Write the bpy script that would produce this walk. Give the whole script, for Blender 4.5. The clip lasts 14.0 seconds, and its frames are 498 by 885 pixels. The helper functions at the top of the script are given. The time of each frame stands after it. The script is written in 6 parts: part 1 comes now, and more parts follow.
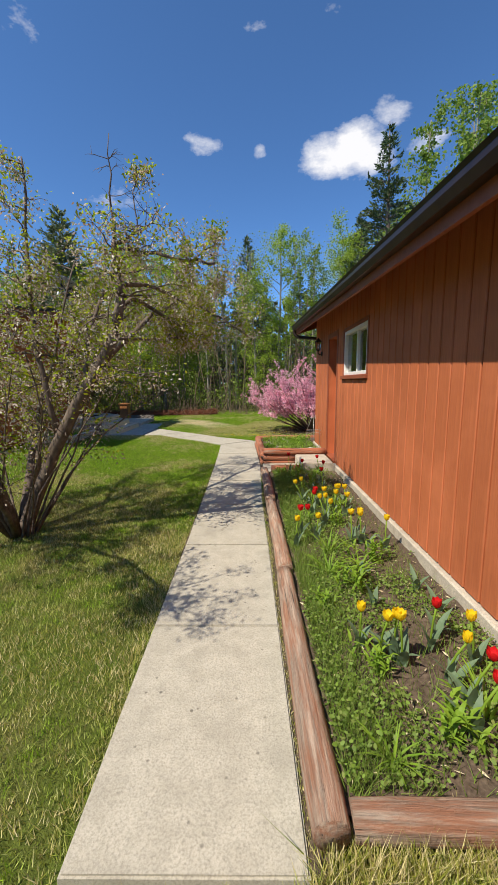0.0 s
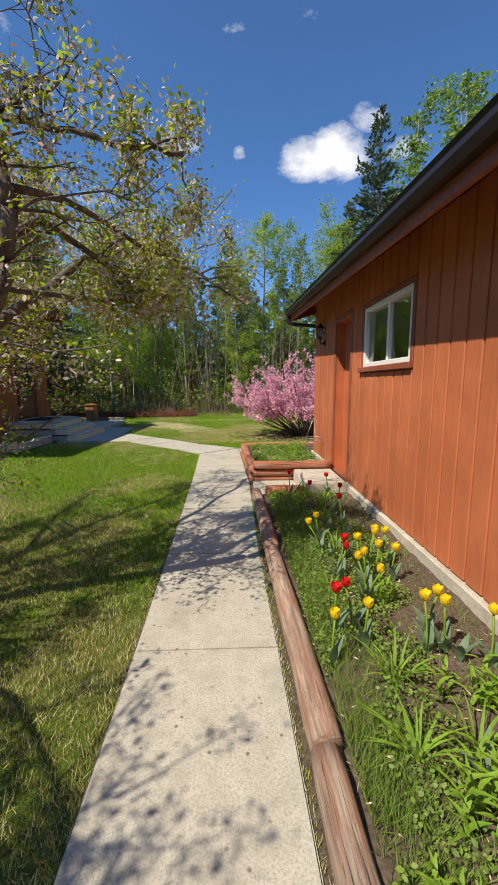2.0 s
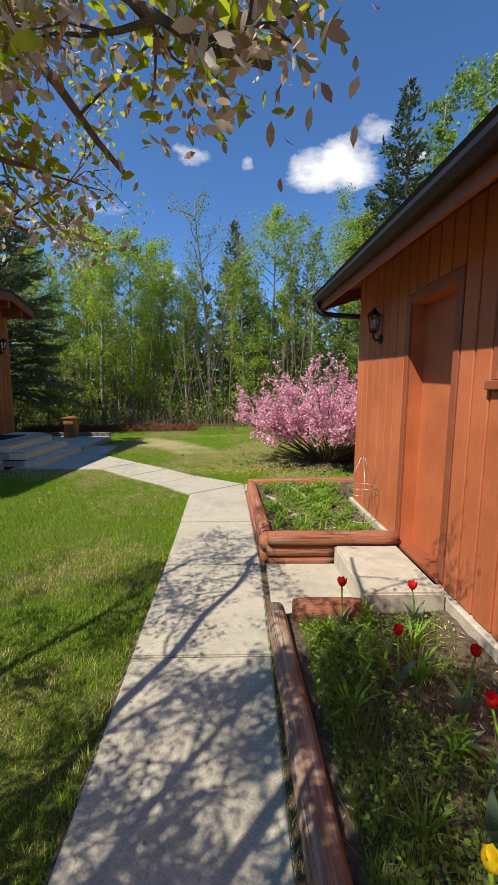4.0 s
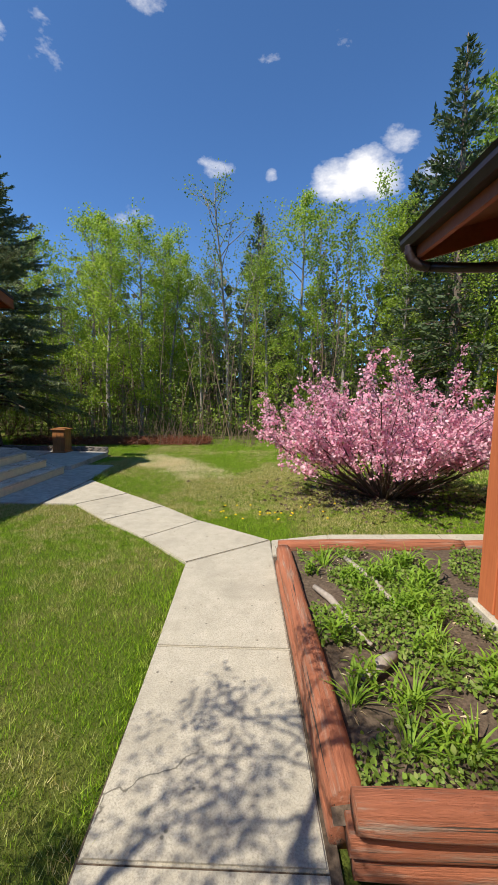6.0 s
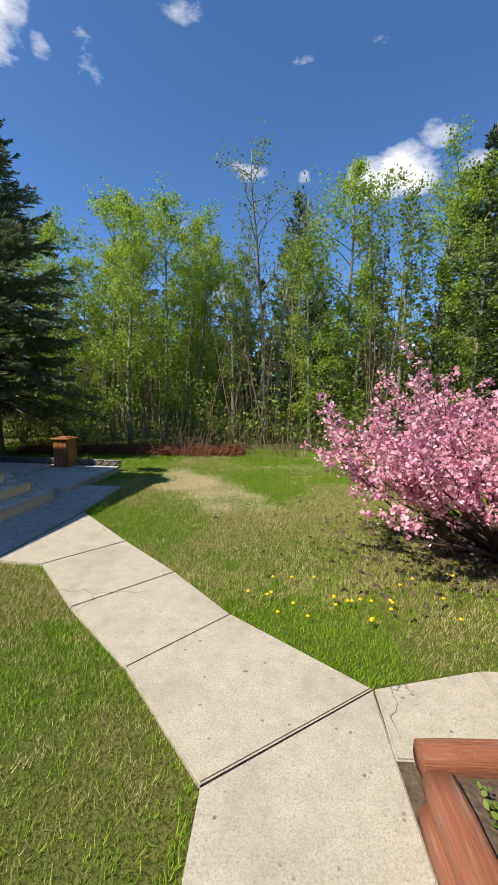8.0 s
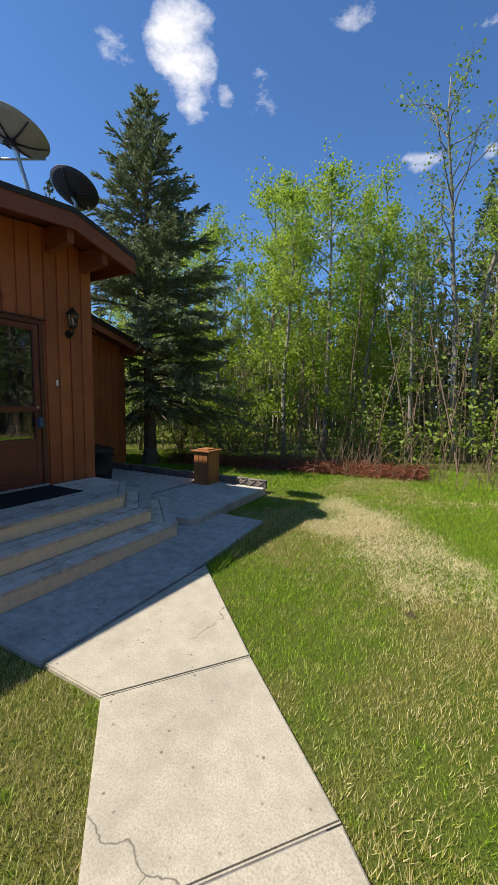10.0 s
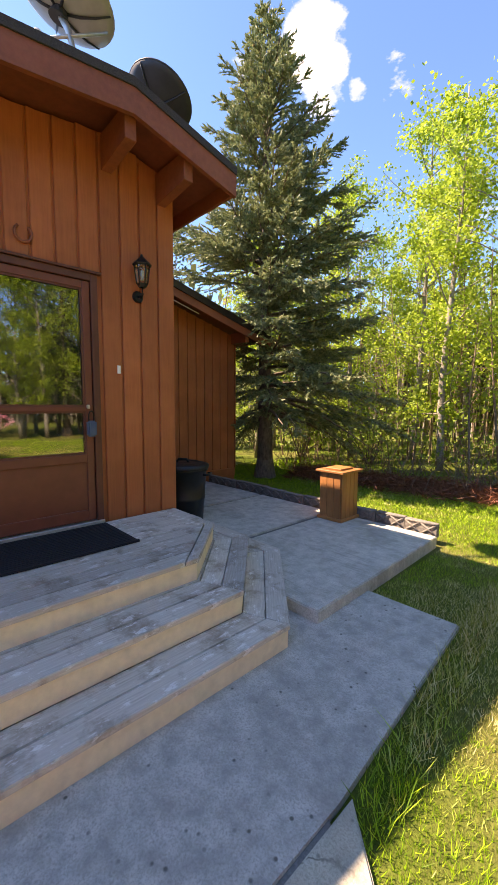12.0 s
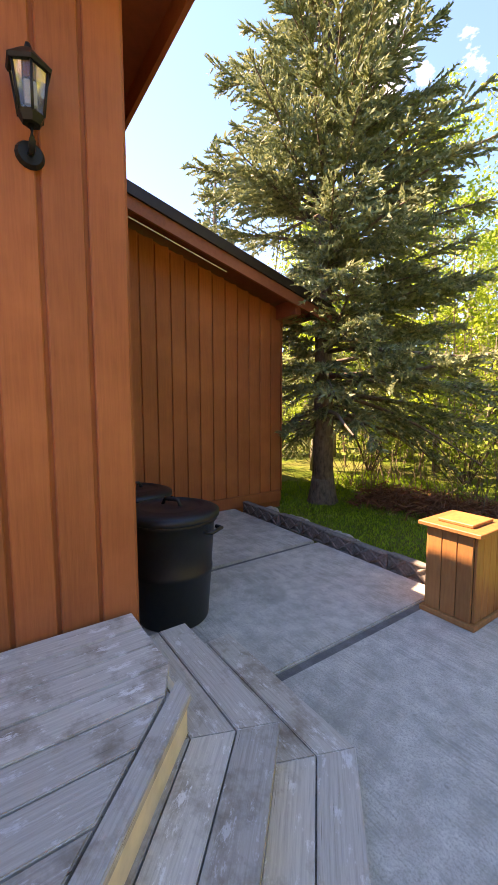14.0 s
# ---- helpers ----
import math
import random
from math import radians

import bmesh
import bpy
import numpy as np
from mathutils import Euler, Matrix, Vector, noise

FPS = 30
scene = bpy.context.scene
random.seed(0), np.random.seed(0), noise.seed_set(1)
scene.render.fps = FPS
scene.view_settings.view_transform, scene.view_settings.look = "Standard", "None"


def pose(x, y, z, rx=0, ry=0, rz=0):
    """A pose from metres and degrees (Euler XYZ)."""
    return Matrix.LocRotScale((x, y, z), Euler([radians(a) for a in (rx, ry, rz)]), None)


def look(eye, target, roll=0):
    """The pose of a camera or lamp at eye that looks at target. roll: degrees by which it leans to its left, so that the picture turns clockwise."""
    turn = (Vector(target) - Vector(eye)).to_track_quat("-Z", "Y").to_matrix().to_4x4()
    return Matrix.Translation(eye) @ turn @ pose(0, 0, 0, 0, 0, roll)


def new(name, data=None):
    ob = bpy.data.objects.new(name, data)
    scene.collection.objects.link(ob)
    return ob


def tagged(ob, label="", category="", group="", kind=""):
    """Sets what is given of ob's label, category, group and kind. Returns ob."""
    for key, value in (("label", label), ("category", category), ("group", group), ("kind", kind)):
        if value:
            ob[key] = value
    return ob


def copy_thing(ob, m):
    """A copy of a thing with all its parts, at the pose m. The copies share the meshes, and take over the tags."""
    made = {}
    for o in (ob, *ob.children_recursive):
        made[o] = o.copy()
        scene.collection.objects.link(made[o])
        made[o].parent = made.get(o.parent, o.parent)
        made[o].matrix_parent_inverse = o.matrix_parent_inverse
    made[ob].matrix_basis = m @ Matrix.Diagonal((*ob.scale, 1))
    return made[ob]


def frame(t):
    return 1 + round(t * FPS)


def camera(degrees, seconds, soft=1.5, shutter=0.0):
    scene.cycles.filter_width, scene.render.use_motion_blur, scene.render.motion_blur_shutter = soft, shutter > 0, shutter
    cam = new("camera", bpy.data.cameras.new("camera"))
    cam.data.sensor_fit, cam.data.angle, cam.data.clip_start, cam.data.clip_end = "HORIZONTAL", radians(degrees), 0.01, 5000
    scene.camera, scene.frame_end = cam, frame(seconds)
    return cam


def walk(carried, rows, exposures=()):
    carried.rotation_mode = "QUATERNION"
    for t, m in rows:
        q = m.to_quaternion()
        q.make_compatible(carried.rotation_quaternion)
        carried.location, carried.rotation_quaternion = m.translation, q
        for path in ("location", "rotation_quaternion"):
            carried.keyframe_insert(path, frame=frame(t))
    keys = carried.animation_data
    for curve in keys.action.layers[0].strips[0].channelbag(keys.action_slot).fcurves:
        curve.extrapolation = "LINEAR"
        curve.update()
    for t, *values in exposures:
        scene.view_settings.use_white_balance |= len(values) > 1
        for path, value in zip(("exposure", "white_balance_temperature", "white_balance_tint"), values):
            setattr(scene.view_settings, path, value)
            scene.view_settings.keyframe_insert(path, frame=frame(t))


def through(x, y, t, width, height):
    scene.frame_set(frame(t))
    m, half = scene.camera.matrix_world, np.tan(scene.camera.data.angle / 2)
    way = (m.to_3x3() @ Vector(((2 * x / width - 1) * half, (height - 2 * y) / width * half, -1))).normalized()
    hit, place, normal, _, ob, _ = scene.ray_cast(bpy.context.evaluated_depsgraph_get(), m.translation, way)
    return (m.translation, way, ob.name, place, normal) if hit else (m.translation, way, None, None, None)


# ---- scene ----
cam = camera(65.4, 14.0, 1.0)
PATH = [
    (0, (0.157, 0.284, 1.486), (0.137, 2.261, 1.181), -0.4),
    (0.5, (0.133, 0.458, 1.46), (0.115, 2.434, 1.156), -0.1),
    (1, (0.101, 0.834, 1.459), (0.12, 2.811, 1.154), -0.3),
    (1.5, (0.091, 1.29, 1.432), (0.164, 3.265, 1.127), -0.3),
    (2, (0.063, 1.805, 1.409), (0.144, 3.781, 1.108), -0.2),
    (2.5, (0.039, 2.33, 1.406), (0.125, 4.307, 1.111), 0.1),
    (3, (0.059, 2.926, 1.446), (0.146, 4.902, 1.153), -0.1),
    (5.5, (0.107, 5.602, 1.533), (0.076, 7.59, 1.31), 1.0),
    (6, (0.028, 6.167, 1.528), (-0.019, 8.154, 1.302), 0.9),
    (6.5, (-0.039, 6.716, 1.506), (-0.094, 8.703, 1.29), 1.2),
    (7, (-0.14, 7.232, 1.515), (-0.201, 9.219, 1.296), 1.1),
    (9.5, (-0.736, 9.738, 1.555), (-1.459, 11.593, 1.357), 1.0),
    (10, (-0.995, 10.208, 1.513), (-1.951, 11.953, 1.316), 0.8),
    (10.5, (-1.274, 10.631, 1.517), (-2.481, 12.212, 1.315), 0.9),
    (11, (-1.613, 11.067, 1.497), (-2.952, 12.539, 1.301), 0.5),
    (11.5, (-1.957, 11.538, 1.474), (-3.389, 12.921, 1.278), 0.5),
    (12, (-2.347, 11.929, 1.452), (-3.798, 13.292, 1.261), 0.3),
    (12.5, (-2.682, 12.357, 1.43), (-4.095, 13.76, 1.243), 0.1),
    (13, (-3.04, 12.741, 1.421), (-4.443, 14.155, 1.238), 0.0),
    (13.5, (-3.398, 13.106, 1.427), (-4.806, 14.514, 1.243), -0.0),
    (14, (-3.782, 13.398, 1.425), (-5.42, 14.531, 1.24), -0.1),
]
EXPO = [(0, 0.37, 6900, 12), (7.0, 0.46, 6900, 12), (10.0, 0.54, 7000, 13), (11.0, 0.82, 7200, 15), (11.5, 1.2, 8000, 20), (12.0, 1.92, 9400, 28), (12.5, 2.28, 10000, 33), (13.0, 2.43, 10200, 35), (14.0, 2.62, 10500, 35)]
walk(cam, [(t, look(eye, target, roll)) for t, eye, target, roll in PATH], EXPO)

# ---- light: clear sky with small clouds, one sun from the south-west ----
TO_SUN = Vector((-0.62, -0.47, 1.0)).normalized()
world = bpy.data.worlds.new("sky")
scene.world = world
world.use_nodes = True
wn, wl = world.node_tree.nodes, world.node_tree.links
wn.clear()
w_out = wn.new("ShaderNodeOutputWorld")
w_bg = wn.new("ShaderNodeBackground")
w_bg.inputs["Strength"].default_value = 0.15
sky = wn.new("ShaderNodeTexSky")
sky.sky_type = "NISHITA"
sky.sun_disc = False
sky.sun_elevation = math.asin(TO_SUN.z)
sky.sun_rotation = math.atan2(TO_SUN.x, TO_SUN.y)
sky.altitude = 700
sky.air_density = 0.75
sky.dust_density = 0.25
sky.ozone_density = 3.0
w_tc = wn.new("ShaderNodeTexCoord")
w_noise = wn.new("ShaderNodeTexNoise")
w_noise.inputs["Scale"].default_value = 11.0
w_noise.inputs["Detail"].default_value = 9.0
w_noise.inputs["Roughness"].default_value = 0.62
w_map = wn.new("ShaderNodeMapping")
w_map.inputs["Scale"].default_value = (1, 1, 1.9)
wl.new(w_tc.outputs["Generated"], w_map.inputs["Vector"])
wl.new(w_map.outputs["Vector"], w_noise.inputs["Vector"])


def wmath(op, a, b=None, clamp=False):
    n = wn.new("ShaderNodeMath")
    n.operation, n.use_clamp = op, clamp
    for k, v in ((0, a), (1, b)):
        if v is None:
            continue
        if isinstance(v, (int, float)):
            n.inputs[k].default_value = v
        else:
            wl.new(v, n.inputs[k])
    return n.outputs[0]


def cloud_mask(d, wide, high, gain):
    """One cloud round the direction d: wide and high in radians."""
    d = Vector(d).normalized()
    side = d.cross(Vector((0, 0, 1))).normalized()
    up = side.cross(d)
    out = None
    for axis, size in ((side, wide), (up, high)):
        dot = wn.new("ShaderNodeVectorMath")
        dot.operation = "DOT_PRODUCT"
        wl.new(w_tc.outputs["Generated"], dot.inputs[0])
        dot.inputs[1].default_value = axis / size
        sq = wmath("POWER", wmath("ABSOLUTE", dot.outputs["Value"]), 2.0)
        out = sq if out is None else wmath("ADD", out, sq)
    front = wn.new("ShaderNodeVectorMath")
    front.operation = "DOT_PRODUCT"
    wl.new(w_tc.outputs["Generated"], front.inputs[0])
    front.inputs[1].default_value = d
    fall = wmath("SUBTRACT", 1.0, out)
    fall = wmath("MULTIPLY", wmath("MAXIMUM", fall, -2.0), gain)
    return wmath("SUBTRACT", fall, wmath("MULTIPLY", wmath("LESS_THAN", front.outputs["Value"], 0.3), 9.0))


CLOUDS = (
    ((0.193, 0.861, 0.455), 0.115, 0.058, 1.15), ((0.272, 0.821, 0.502), 0.045, 0.035, 0.52), ((0.33, 0.82, 0.45), 0.05, 0.03, 0.48),
    ((-0.103, 0.869, 0.478), 0.055, 0.028, 0.85), ((0.018, 0.883, 0.47), 0.018, 0.014, 0.46), ((0.014, 0.786, 0.618), 0.05, 0.02, 0.40),
    ((-0.384, 0.722, 0.576), 0.045, 0.075, 0.38), ((-0.3, 0.873, 0.383), 0.07, 0.05, 0.60), ((0.15, 0.764, 0.627), 0.04, 0.03, 0.38),
    ((-0.478, 0.607, 0.64), 0.075, 0.085, 1.00), ((-0.487, 0.659, 0.573), 0.045, 0.06, 0.55), ((-0.583, 0.537, 0.61), 0.05, 0.04, 0.37),
    ((-0.434, 0.684, 0.587), 0.03, 0.025, 0.44), ((-0.182, 0.948, 0.262), 0.05, 0.035, 0.45), ((-0.2, 0.72, 0.66), 0.05, 0.03, 0.35),
)
total = None
for d, wide, high, gain in CLOUDS:
    m = cloud_mask(d, wide, high, gain)
    total = m if total is None else wmath("MAXIMUM", total, m)
dens = wmath("ADD", total, wmath("SUBTRACT", wmath("MULTIPLY", w_noise.outputs["Fac"], 2.1), 1.34))
dens = wmath("MULTIPLY", dens, 1.5, True)
w_mix = wn.new("ShaderNodeMix")
w_mix.data_type = "RGBA"
w_mix.inputs["B"].default_value = (5.1, 5.3, 5.6, 1)
wl.new(wmath("MULTIPLY", dens, 0.95), w_mix.inputs["Factor"])
w_tint = wn.new("ShaderNodeMix")
w_tint.data_type, w_tint.blend_type = "RGBA", "MULTIPLY"
w_tint.inputs["Factor"].default_value = 1.0
w_tint.inputs["B"].default_value = (0.51, 0.81, 1.04, 1)
wl.new(sky.outputs["Color"], w_tint.inputs["A"])
wl.new(w_tint.outputs["Result"], w_mix.inputs["A"])
wl.new(w_mix.outputs["Result"], w_bg.inputs["Color"])
wl.new(w_bg.outputs["Background"], w_out.inputs["Surface"])

sun = new("sun", bpy.data.lights.new("sun", "SUN"))
sun.data.energy, sun.data.angle, sun.data.color = 4.5, radians(0.53), (1.0, 0.95, 0.86)
sun.matrix_world = look(TO_SUN * 40, (0, 0, 0))

# ---- materials ----


def material(name, rough=0.7, metal=0.0, spec=0.4):
    """A new node material: its tree, its principled node."""
    m = bpy.data.materials.new(name)
    m.use_nodes = True
    p = m.node_tree.nodes["Principled BSDF"]
    p.inputs["Roughness"].default_value = rough
    p.inputs["Metallic"].default_value = metal
    p.inputs["Specular IOR Level"].default_value = spec
    return m, m.node_tree, p


def coords(nt, scale=(1, 1, 1), local=True):
    tc, mp = nt.nodes.new("ShaderNodeTexCoord"), nt.nodes.new("ShaderNodeMapping")
    mp.inputs["Scale"].default_value = scale
    if local:
        nt.links.new(tc.outputs["Object"], mp.inputs["Vector"])
    else:
        geo = nt.nodes.new("ShaderNodeNewGeometry")
        nt.links.new(geo.outputs["Position"], mp.inputs["Vector"])
    return mp.outputs["Vector"]


def noise_tex(nt, vec, scale, detail=4.0, rough=0.6, distort=0.0):
    n = nt.nodes.new("ShaderNodeTexNoise")
    n.inputs["Scale"].default_value, n.inputs["Detail"].default_value = scale, detail
    n.inputs["Roughness"].default_value, n.inputs["Distortion"].default_value = rough, distort
    nt.links.new(vec, n.inputs["Vector"])
    return n.outputs["Fac"]


def ramp(nt, fac, stops):
    r = nt.nodes.new("ShaderNodeValToRGB")
    while len(r.color_ramp.elements) < len(stops):
        r.color_ramp.elements.new(0.5)
    for e, (pos, col) in zip(r.color_ramp.elements, stops):
        e.position, e.color = pos, (*col, 1)
    nt.links.new(fac, r.inputs["Fac"])
    return r.outputs["Color"]


def blend(nt, fac, a, b, mode="MIX"):
    n = nt.nodes.new("ShaderNodeMix")
    n.data_type, n.blend_type = "RGBA", mode
    for key, v in (("Factor", fac), ("A", a), ("B", b)):
        if isinstance(v, (int, float)):
            n.inputs[key].default_value = v
        elif isinstance(v, tuple):
            n.inputs[key].default_value = (*v, 1)
        else:
            nt.links.new(v, n.inputs[key])
    return n.outputs["Result"]


def mask(nt, fac, lo, hi):
    n = nt.nodes.new("ShaderNodeMapRange")
    n.inputs["From Min"].default_value, n.inputs["From Max"].default_value = lo, hi
    nt.links.new(fac, n.inputs["Value"])
    return n.outputs["Result"]


def relief(nt, p, height, strength=0.4, distance=0.01):
    b = nt.nodes.new("ShaderNodeBump")
    b.inputs["Strength"].default_value, b.inputs["Distance"].default_value = strength, distance
    nt.links.new(height, b.inputs["Height"])
    nt.links.new(b.outputs["Normal"], p.inputs["Normal"])


def object_random(nt):
    return nt.nodes.new("ShaderNodeObjectInfo").outputs["Random"]


def island_random(nt):
    return nt.nodes.new("ShaderNodeNewGeometry").outputs["Random Per Island"]


def stained_wood(name, base, dark, rough=0.6, per_piece=0.25, grain=(30, 30, 1.4)):
    """Painted or stained boards: grain along z, patches of wear, a tone of its own for each board."""
    m, nt, p = material(name, rough)
    v = coords(nt, grain)
    g = noise_tex(nt, v, 3.0, 6)
    patch = noise_tex(nt, coords(nt, (1, 1, 1), False), 1.6, 5)
    col = blend(nt, mask(nt, g, 0.35, 0.75), base, dark)
    col = blend(nt, mask(nt, patch, 0.45, 0.8), col, tuple(min(1, c * 1.25 + 0.01) for c in base))
    tone = nt.nodes.new("ShaderNodeMapRange")
    tone.inputs["To Min"].default_value, tone.inputs["To Max"].default_value = 1 - per_piece, 1 + per_piece * 0.4
    nt.links.new(object_random(nt), tone.inputs["Value"])
    hsv = nt.nodes.new("ShaderNodeHueSaturation")
    nt.links.new(tone.outputs["Result"], hsv.inputs["Value"])
    nt.links.new(col, hsv.inputs["Color"])
    nt.links.new(hsv.outputs["Color"], p.inputs["Base Color"])
    relief(nt, p, g, 0.35, 0.004)
    return m


def plain(name, col, rough=0.5, metal=0.0, wear=0.15, scale=25, bump=0.1, spec=0.4):
    m, nt, p = material(name, rough, metal, spec)
    n = noise_tex(nt, coords(nt), scale, 4)
    c = blend(nt, mask(nt, n, 0.3, 0.75), tuple(x * (1 - wear) for x in col), tuple(min(1, x * (1 + wear)) for x in col))
    nt.links.new(c, p.inputs["Base Color"])
    if bump:
        relief(nt, p, n, bump, 0.003)
    return m


def leaf_material(name, cols, through=0.35, rough=0.55):
    """Thin leaves: a colour for each leaf out of a range, light shining through."""
    m, nt, p = material(name, rough, 0, 0.3)
    r = island_random(nt)
    c = ramp(nt, r, [(i / max(1, len(cols) - 1), col) for i, col in enumerate(cols)])
    nt.links.new(c, p.inputs["Base Color"])
    tr = nt.nodes.new("ShaderNodeBsdfTranslucent")
    nt.links.new(c, tr.inputs["Color"])
    mix = nt.nodes.new("ShaderNodeMixShader")
    mix.inputs["Fac"].default_value = through
    nt.links.new(p.outputs["BSDF"], mix.inputs[1])
    nt.links.new(tr.outputs["BSDF"], mix.inputs[2])
    nt.links.new(mix.outputs["Shader"], nt.nodes["Material Output"].inputs["Surface"])
    return m


def concrete(name, light, dark, stain=0.5, pit=1.0, broom=0.0, crack=0.0):
    m, nt, p = material(name, 0.9, 0, 0.25)
    w = coords(nt, (1, 1, 1), False)
    fine = noise_tex(nt, w, 110, 5, 0.75)
    mid = noise_tex(nt, w, 9, 6, 0.65)
    big = noise_tex(nt, w, 1.7, 5, 0.6, 0.4)
    c = blend(nt, mask(nt, mid, 0.38, 0.64), light, dark)
    c = blend(nt, mask(nt, fine, 0.44, 0.72), c, tuple(x * 0.5 for x in light))
    st = nt.nodes.new("ShaderNodeMath")
    st.operation = "MULTIPLY"
    st.inputs[1].default_value = stain
    nt.links.new(mask(nt, big, 0.5, 0.72), st.inputs[0])
    c = blend(nt, st.outputs[0], c, tuple(x * 0.62 for x in dark))
    vor = nt.nodes.new("ShaderNodeTexVoronoi")
    vor.inputs["Scale"].default_value = 17
    nt.links.new(w, vor.inputs["Vector"])
    pits = mask(nt, vor.outputs["Distance"], 0.17, 0.08)
    gate = mask(nt, noise_tex(nt, w, 5, 2), 0.47, 0.6)
    pm = nt.nodes.new("ShaderNodeMath")
    pm.operation = "MULTIPLY"
    nt.links.new(pits, pm.inputs[0])
    nt.links.new(gate, pm.inputs[1])
    pm2 = nt.nodes.new("ShaderNodeMath")
    pm2.operation = "MULTIPLY"
    pm2.inputs[1].default_value = 0.75 * pit
    nt.links.new(pm.outputs[0], pm2.inputs[0])
    c = blend(nt, pm2.outputs[0], c, tuple(x * 0.4 for x in dark))
    if crack:
        vein = nt.nodes.new("ShaderNodeTexVoronoi")
        vein.feature = "DISTANCE_TO_EDGE"
        vein.inputs["Scale"].default_value = 0.62
        wob = nt.nodes.new("ShaderNodeVectorMath")
        wob.operation = "MULTIPLY_ADD"
        wv = nt.nodes.new("ShaderNodeTexNoise")
        wv.inputs["Scale"].default_value, wv.inputs["Detail"].default_value = 4.0, 6.0
        nt.links.new(w, wv.inputs["Vector"])
        nt.links.new(wv.outputs["Color"], wob.inputs[0])
        wob.inputs[1].default_value = (0.28, 0.28, 0.28)
        nt.links.new(w, wob.inputs[2])
        nt.links.new(wob.outputs["Vector"], vein.inputs["Vector"])
        line = nt.nodes.new("ShaderNodeMath")
        line.operation = "MULTIPLY"
        nt.links.new(mask(nt, vein.outputs["Distance"], 0.0034, 0.0008), line.inputs[0])
        nt.links.new(mask(nt, noise_tex(nt, w, 0.9, 2), 0.53, 0.58), line.inputs[1])
        c = blend(nt, line.outputs[0], c, tuple(x * (1 - crack) for x in dark))
    if broom:
        lines = noise_tex(nt, coords(nt, (3.5, 75, 1), False), 1.0, 3, 0.6, 0.6)
        patchy = mask(nt, noise_tex(nt, w, 2.6, 3), 0.36, 0.6)
        both = nt.nodes.new("ShaderNodeMath")
        both.operation = "MULTIPLY"
        nt.links.new(mask(nt, lines, 0.45, 0.75), both.inputs[0])
        nt.links.new(patchy, both.inputs[1])
        scaled = nt.nodes.new("ShaderNodeMath")
        scaled.operation = "MULTIPLY"
        scaled.inputs[1].default_value = broom
        nt.links.new(both.outputs[0], scaled.inputs[0])
        c = blend(nt, scaled.outputs[0], c, tuple(x * 0.45 for x in dark))
    nt.links.new(c, p.inputs["Base Color"])
    h = nt.nodes.new("ShaderNodeMath")
    h.operation = "SUBTRACT"
    nt.links.new(fine, h.inputs[0])
    nt.links.new(pm2.outputs[0], h.inputs[1])
    relief(nt, p, h.outputs[0], 0.5, 0.004)
    return m


M_CONCRETE = concrete("walk_concrete", (0.53, 0.487, 0.38), (0.44, 0.402, 0.31), 0.5, 1.3, 0.0, 0.6)
M_PAD = concrete("worn_pad_concrete", (0.57, 0.54, 0.47), (0.36, 0.34, 0.295), 0.6, 1.6)
M_PATIO = concrete("patio_concrete", (0.66, 0.62, 0.53), (0.43, 0.41, 0.345), 0.7, 0.5, 0.55)
M_JOINT = concrete("joint_concrete", (0.22, 0.21, 0.195), (0.15, 0.14, 0.13), 0.3, 0.2)
M_FOUND = concrete("foundation_concrete", (0.60, 0.54, 0.42), (0.45, 0.40, 0.31), 0.4, 0.3)
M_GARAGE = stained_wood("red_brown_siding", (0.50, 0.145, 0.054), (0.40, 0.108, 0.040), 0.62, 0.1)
M_HOUSE = stained_wood("rust_siding", (0.43, 0.125, 0.040), (0.33, 0.088, 0.029), 0.6, 0.14)
M_TRIM = stained_wood("red_brown_trim", (0.30, 0.085, 0.038), (0.22, 0.06, 0.028), 0.55, 0.1, (8, 8, 8))
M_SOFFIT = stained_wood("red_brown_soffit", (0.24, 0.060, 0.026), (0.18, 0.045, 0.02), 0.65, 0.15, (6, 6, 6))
M_GUTTER = plain("dark_brown_metal", (0.035, 0.022, 0.018), 0.35, 0.3, 0.2, 12, 0.05)
M_SHINGLE = plain("asphalt_shingle", (0.055, 0.05, 0.05), 0.95, 0, 0.45, 160, 0.6)
M_WHITE = plain("white_vinyl", (0.78, 0.77, 0.73), 0.4, 0, 0.06, 30, 0.03)
M_BLACK = plain("black_metal", (0.012, 0.013, 0.013), 0.45, 0.2, 0.3, 40, 0.1)
M_CAN = plain("black_plastic", (0.012, 0.015, 0.016), 0.42, 0, 0.25, 30, 0.15)
M_RUBBER = plain("black_rubber_mat", (0.018, 0.019, 0.022), 0.9, 0, 0.3, 300, 0.6)
M_DOOR = plain("brown_door_paint", (0.19, 0.055, 0.032), 0.42, 0, 0.12, 9, 0.05)
M_DOORTRIM = plain("dark_brown_frame", (0.13, 0.042, 0.026), 0.45, 0, 0.15, 12, 0.05)
M_CREAM = plain("cream_paint_and_sunlit_timber", (0.82, 0.67, 0.45), 0.6, 0, 0.12, 14, 0.15)
M_DISH = plain("grey_dish_enamel", (0.40, 0.41, 0.39), 0.45, 0.2, 0.12, 8, 0.03)
M_DISHDARK = plain("dark_grey_dish_enamel", (0.035, 0.042, 0.05), 0.5, 0.1, 0.2, 8, 0.03)
M_STEEL = plain("galvanised_steel", (0.55, 0.54, 0.5), 0.4, 0.8, 0.15, 30, 0.05)
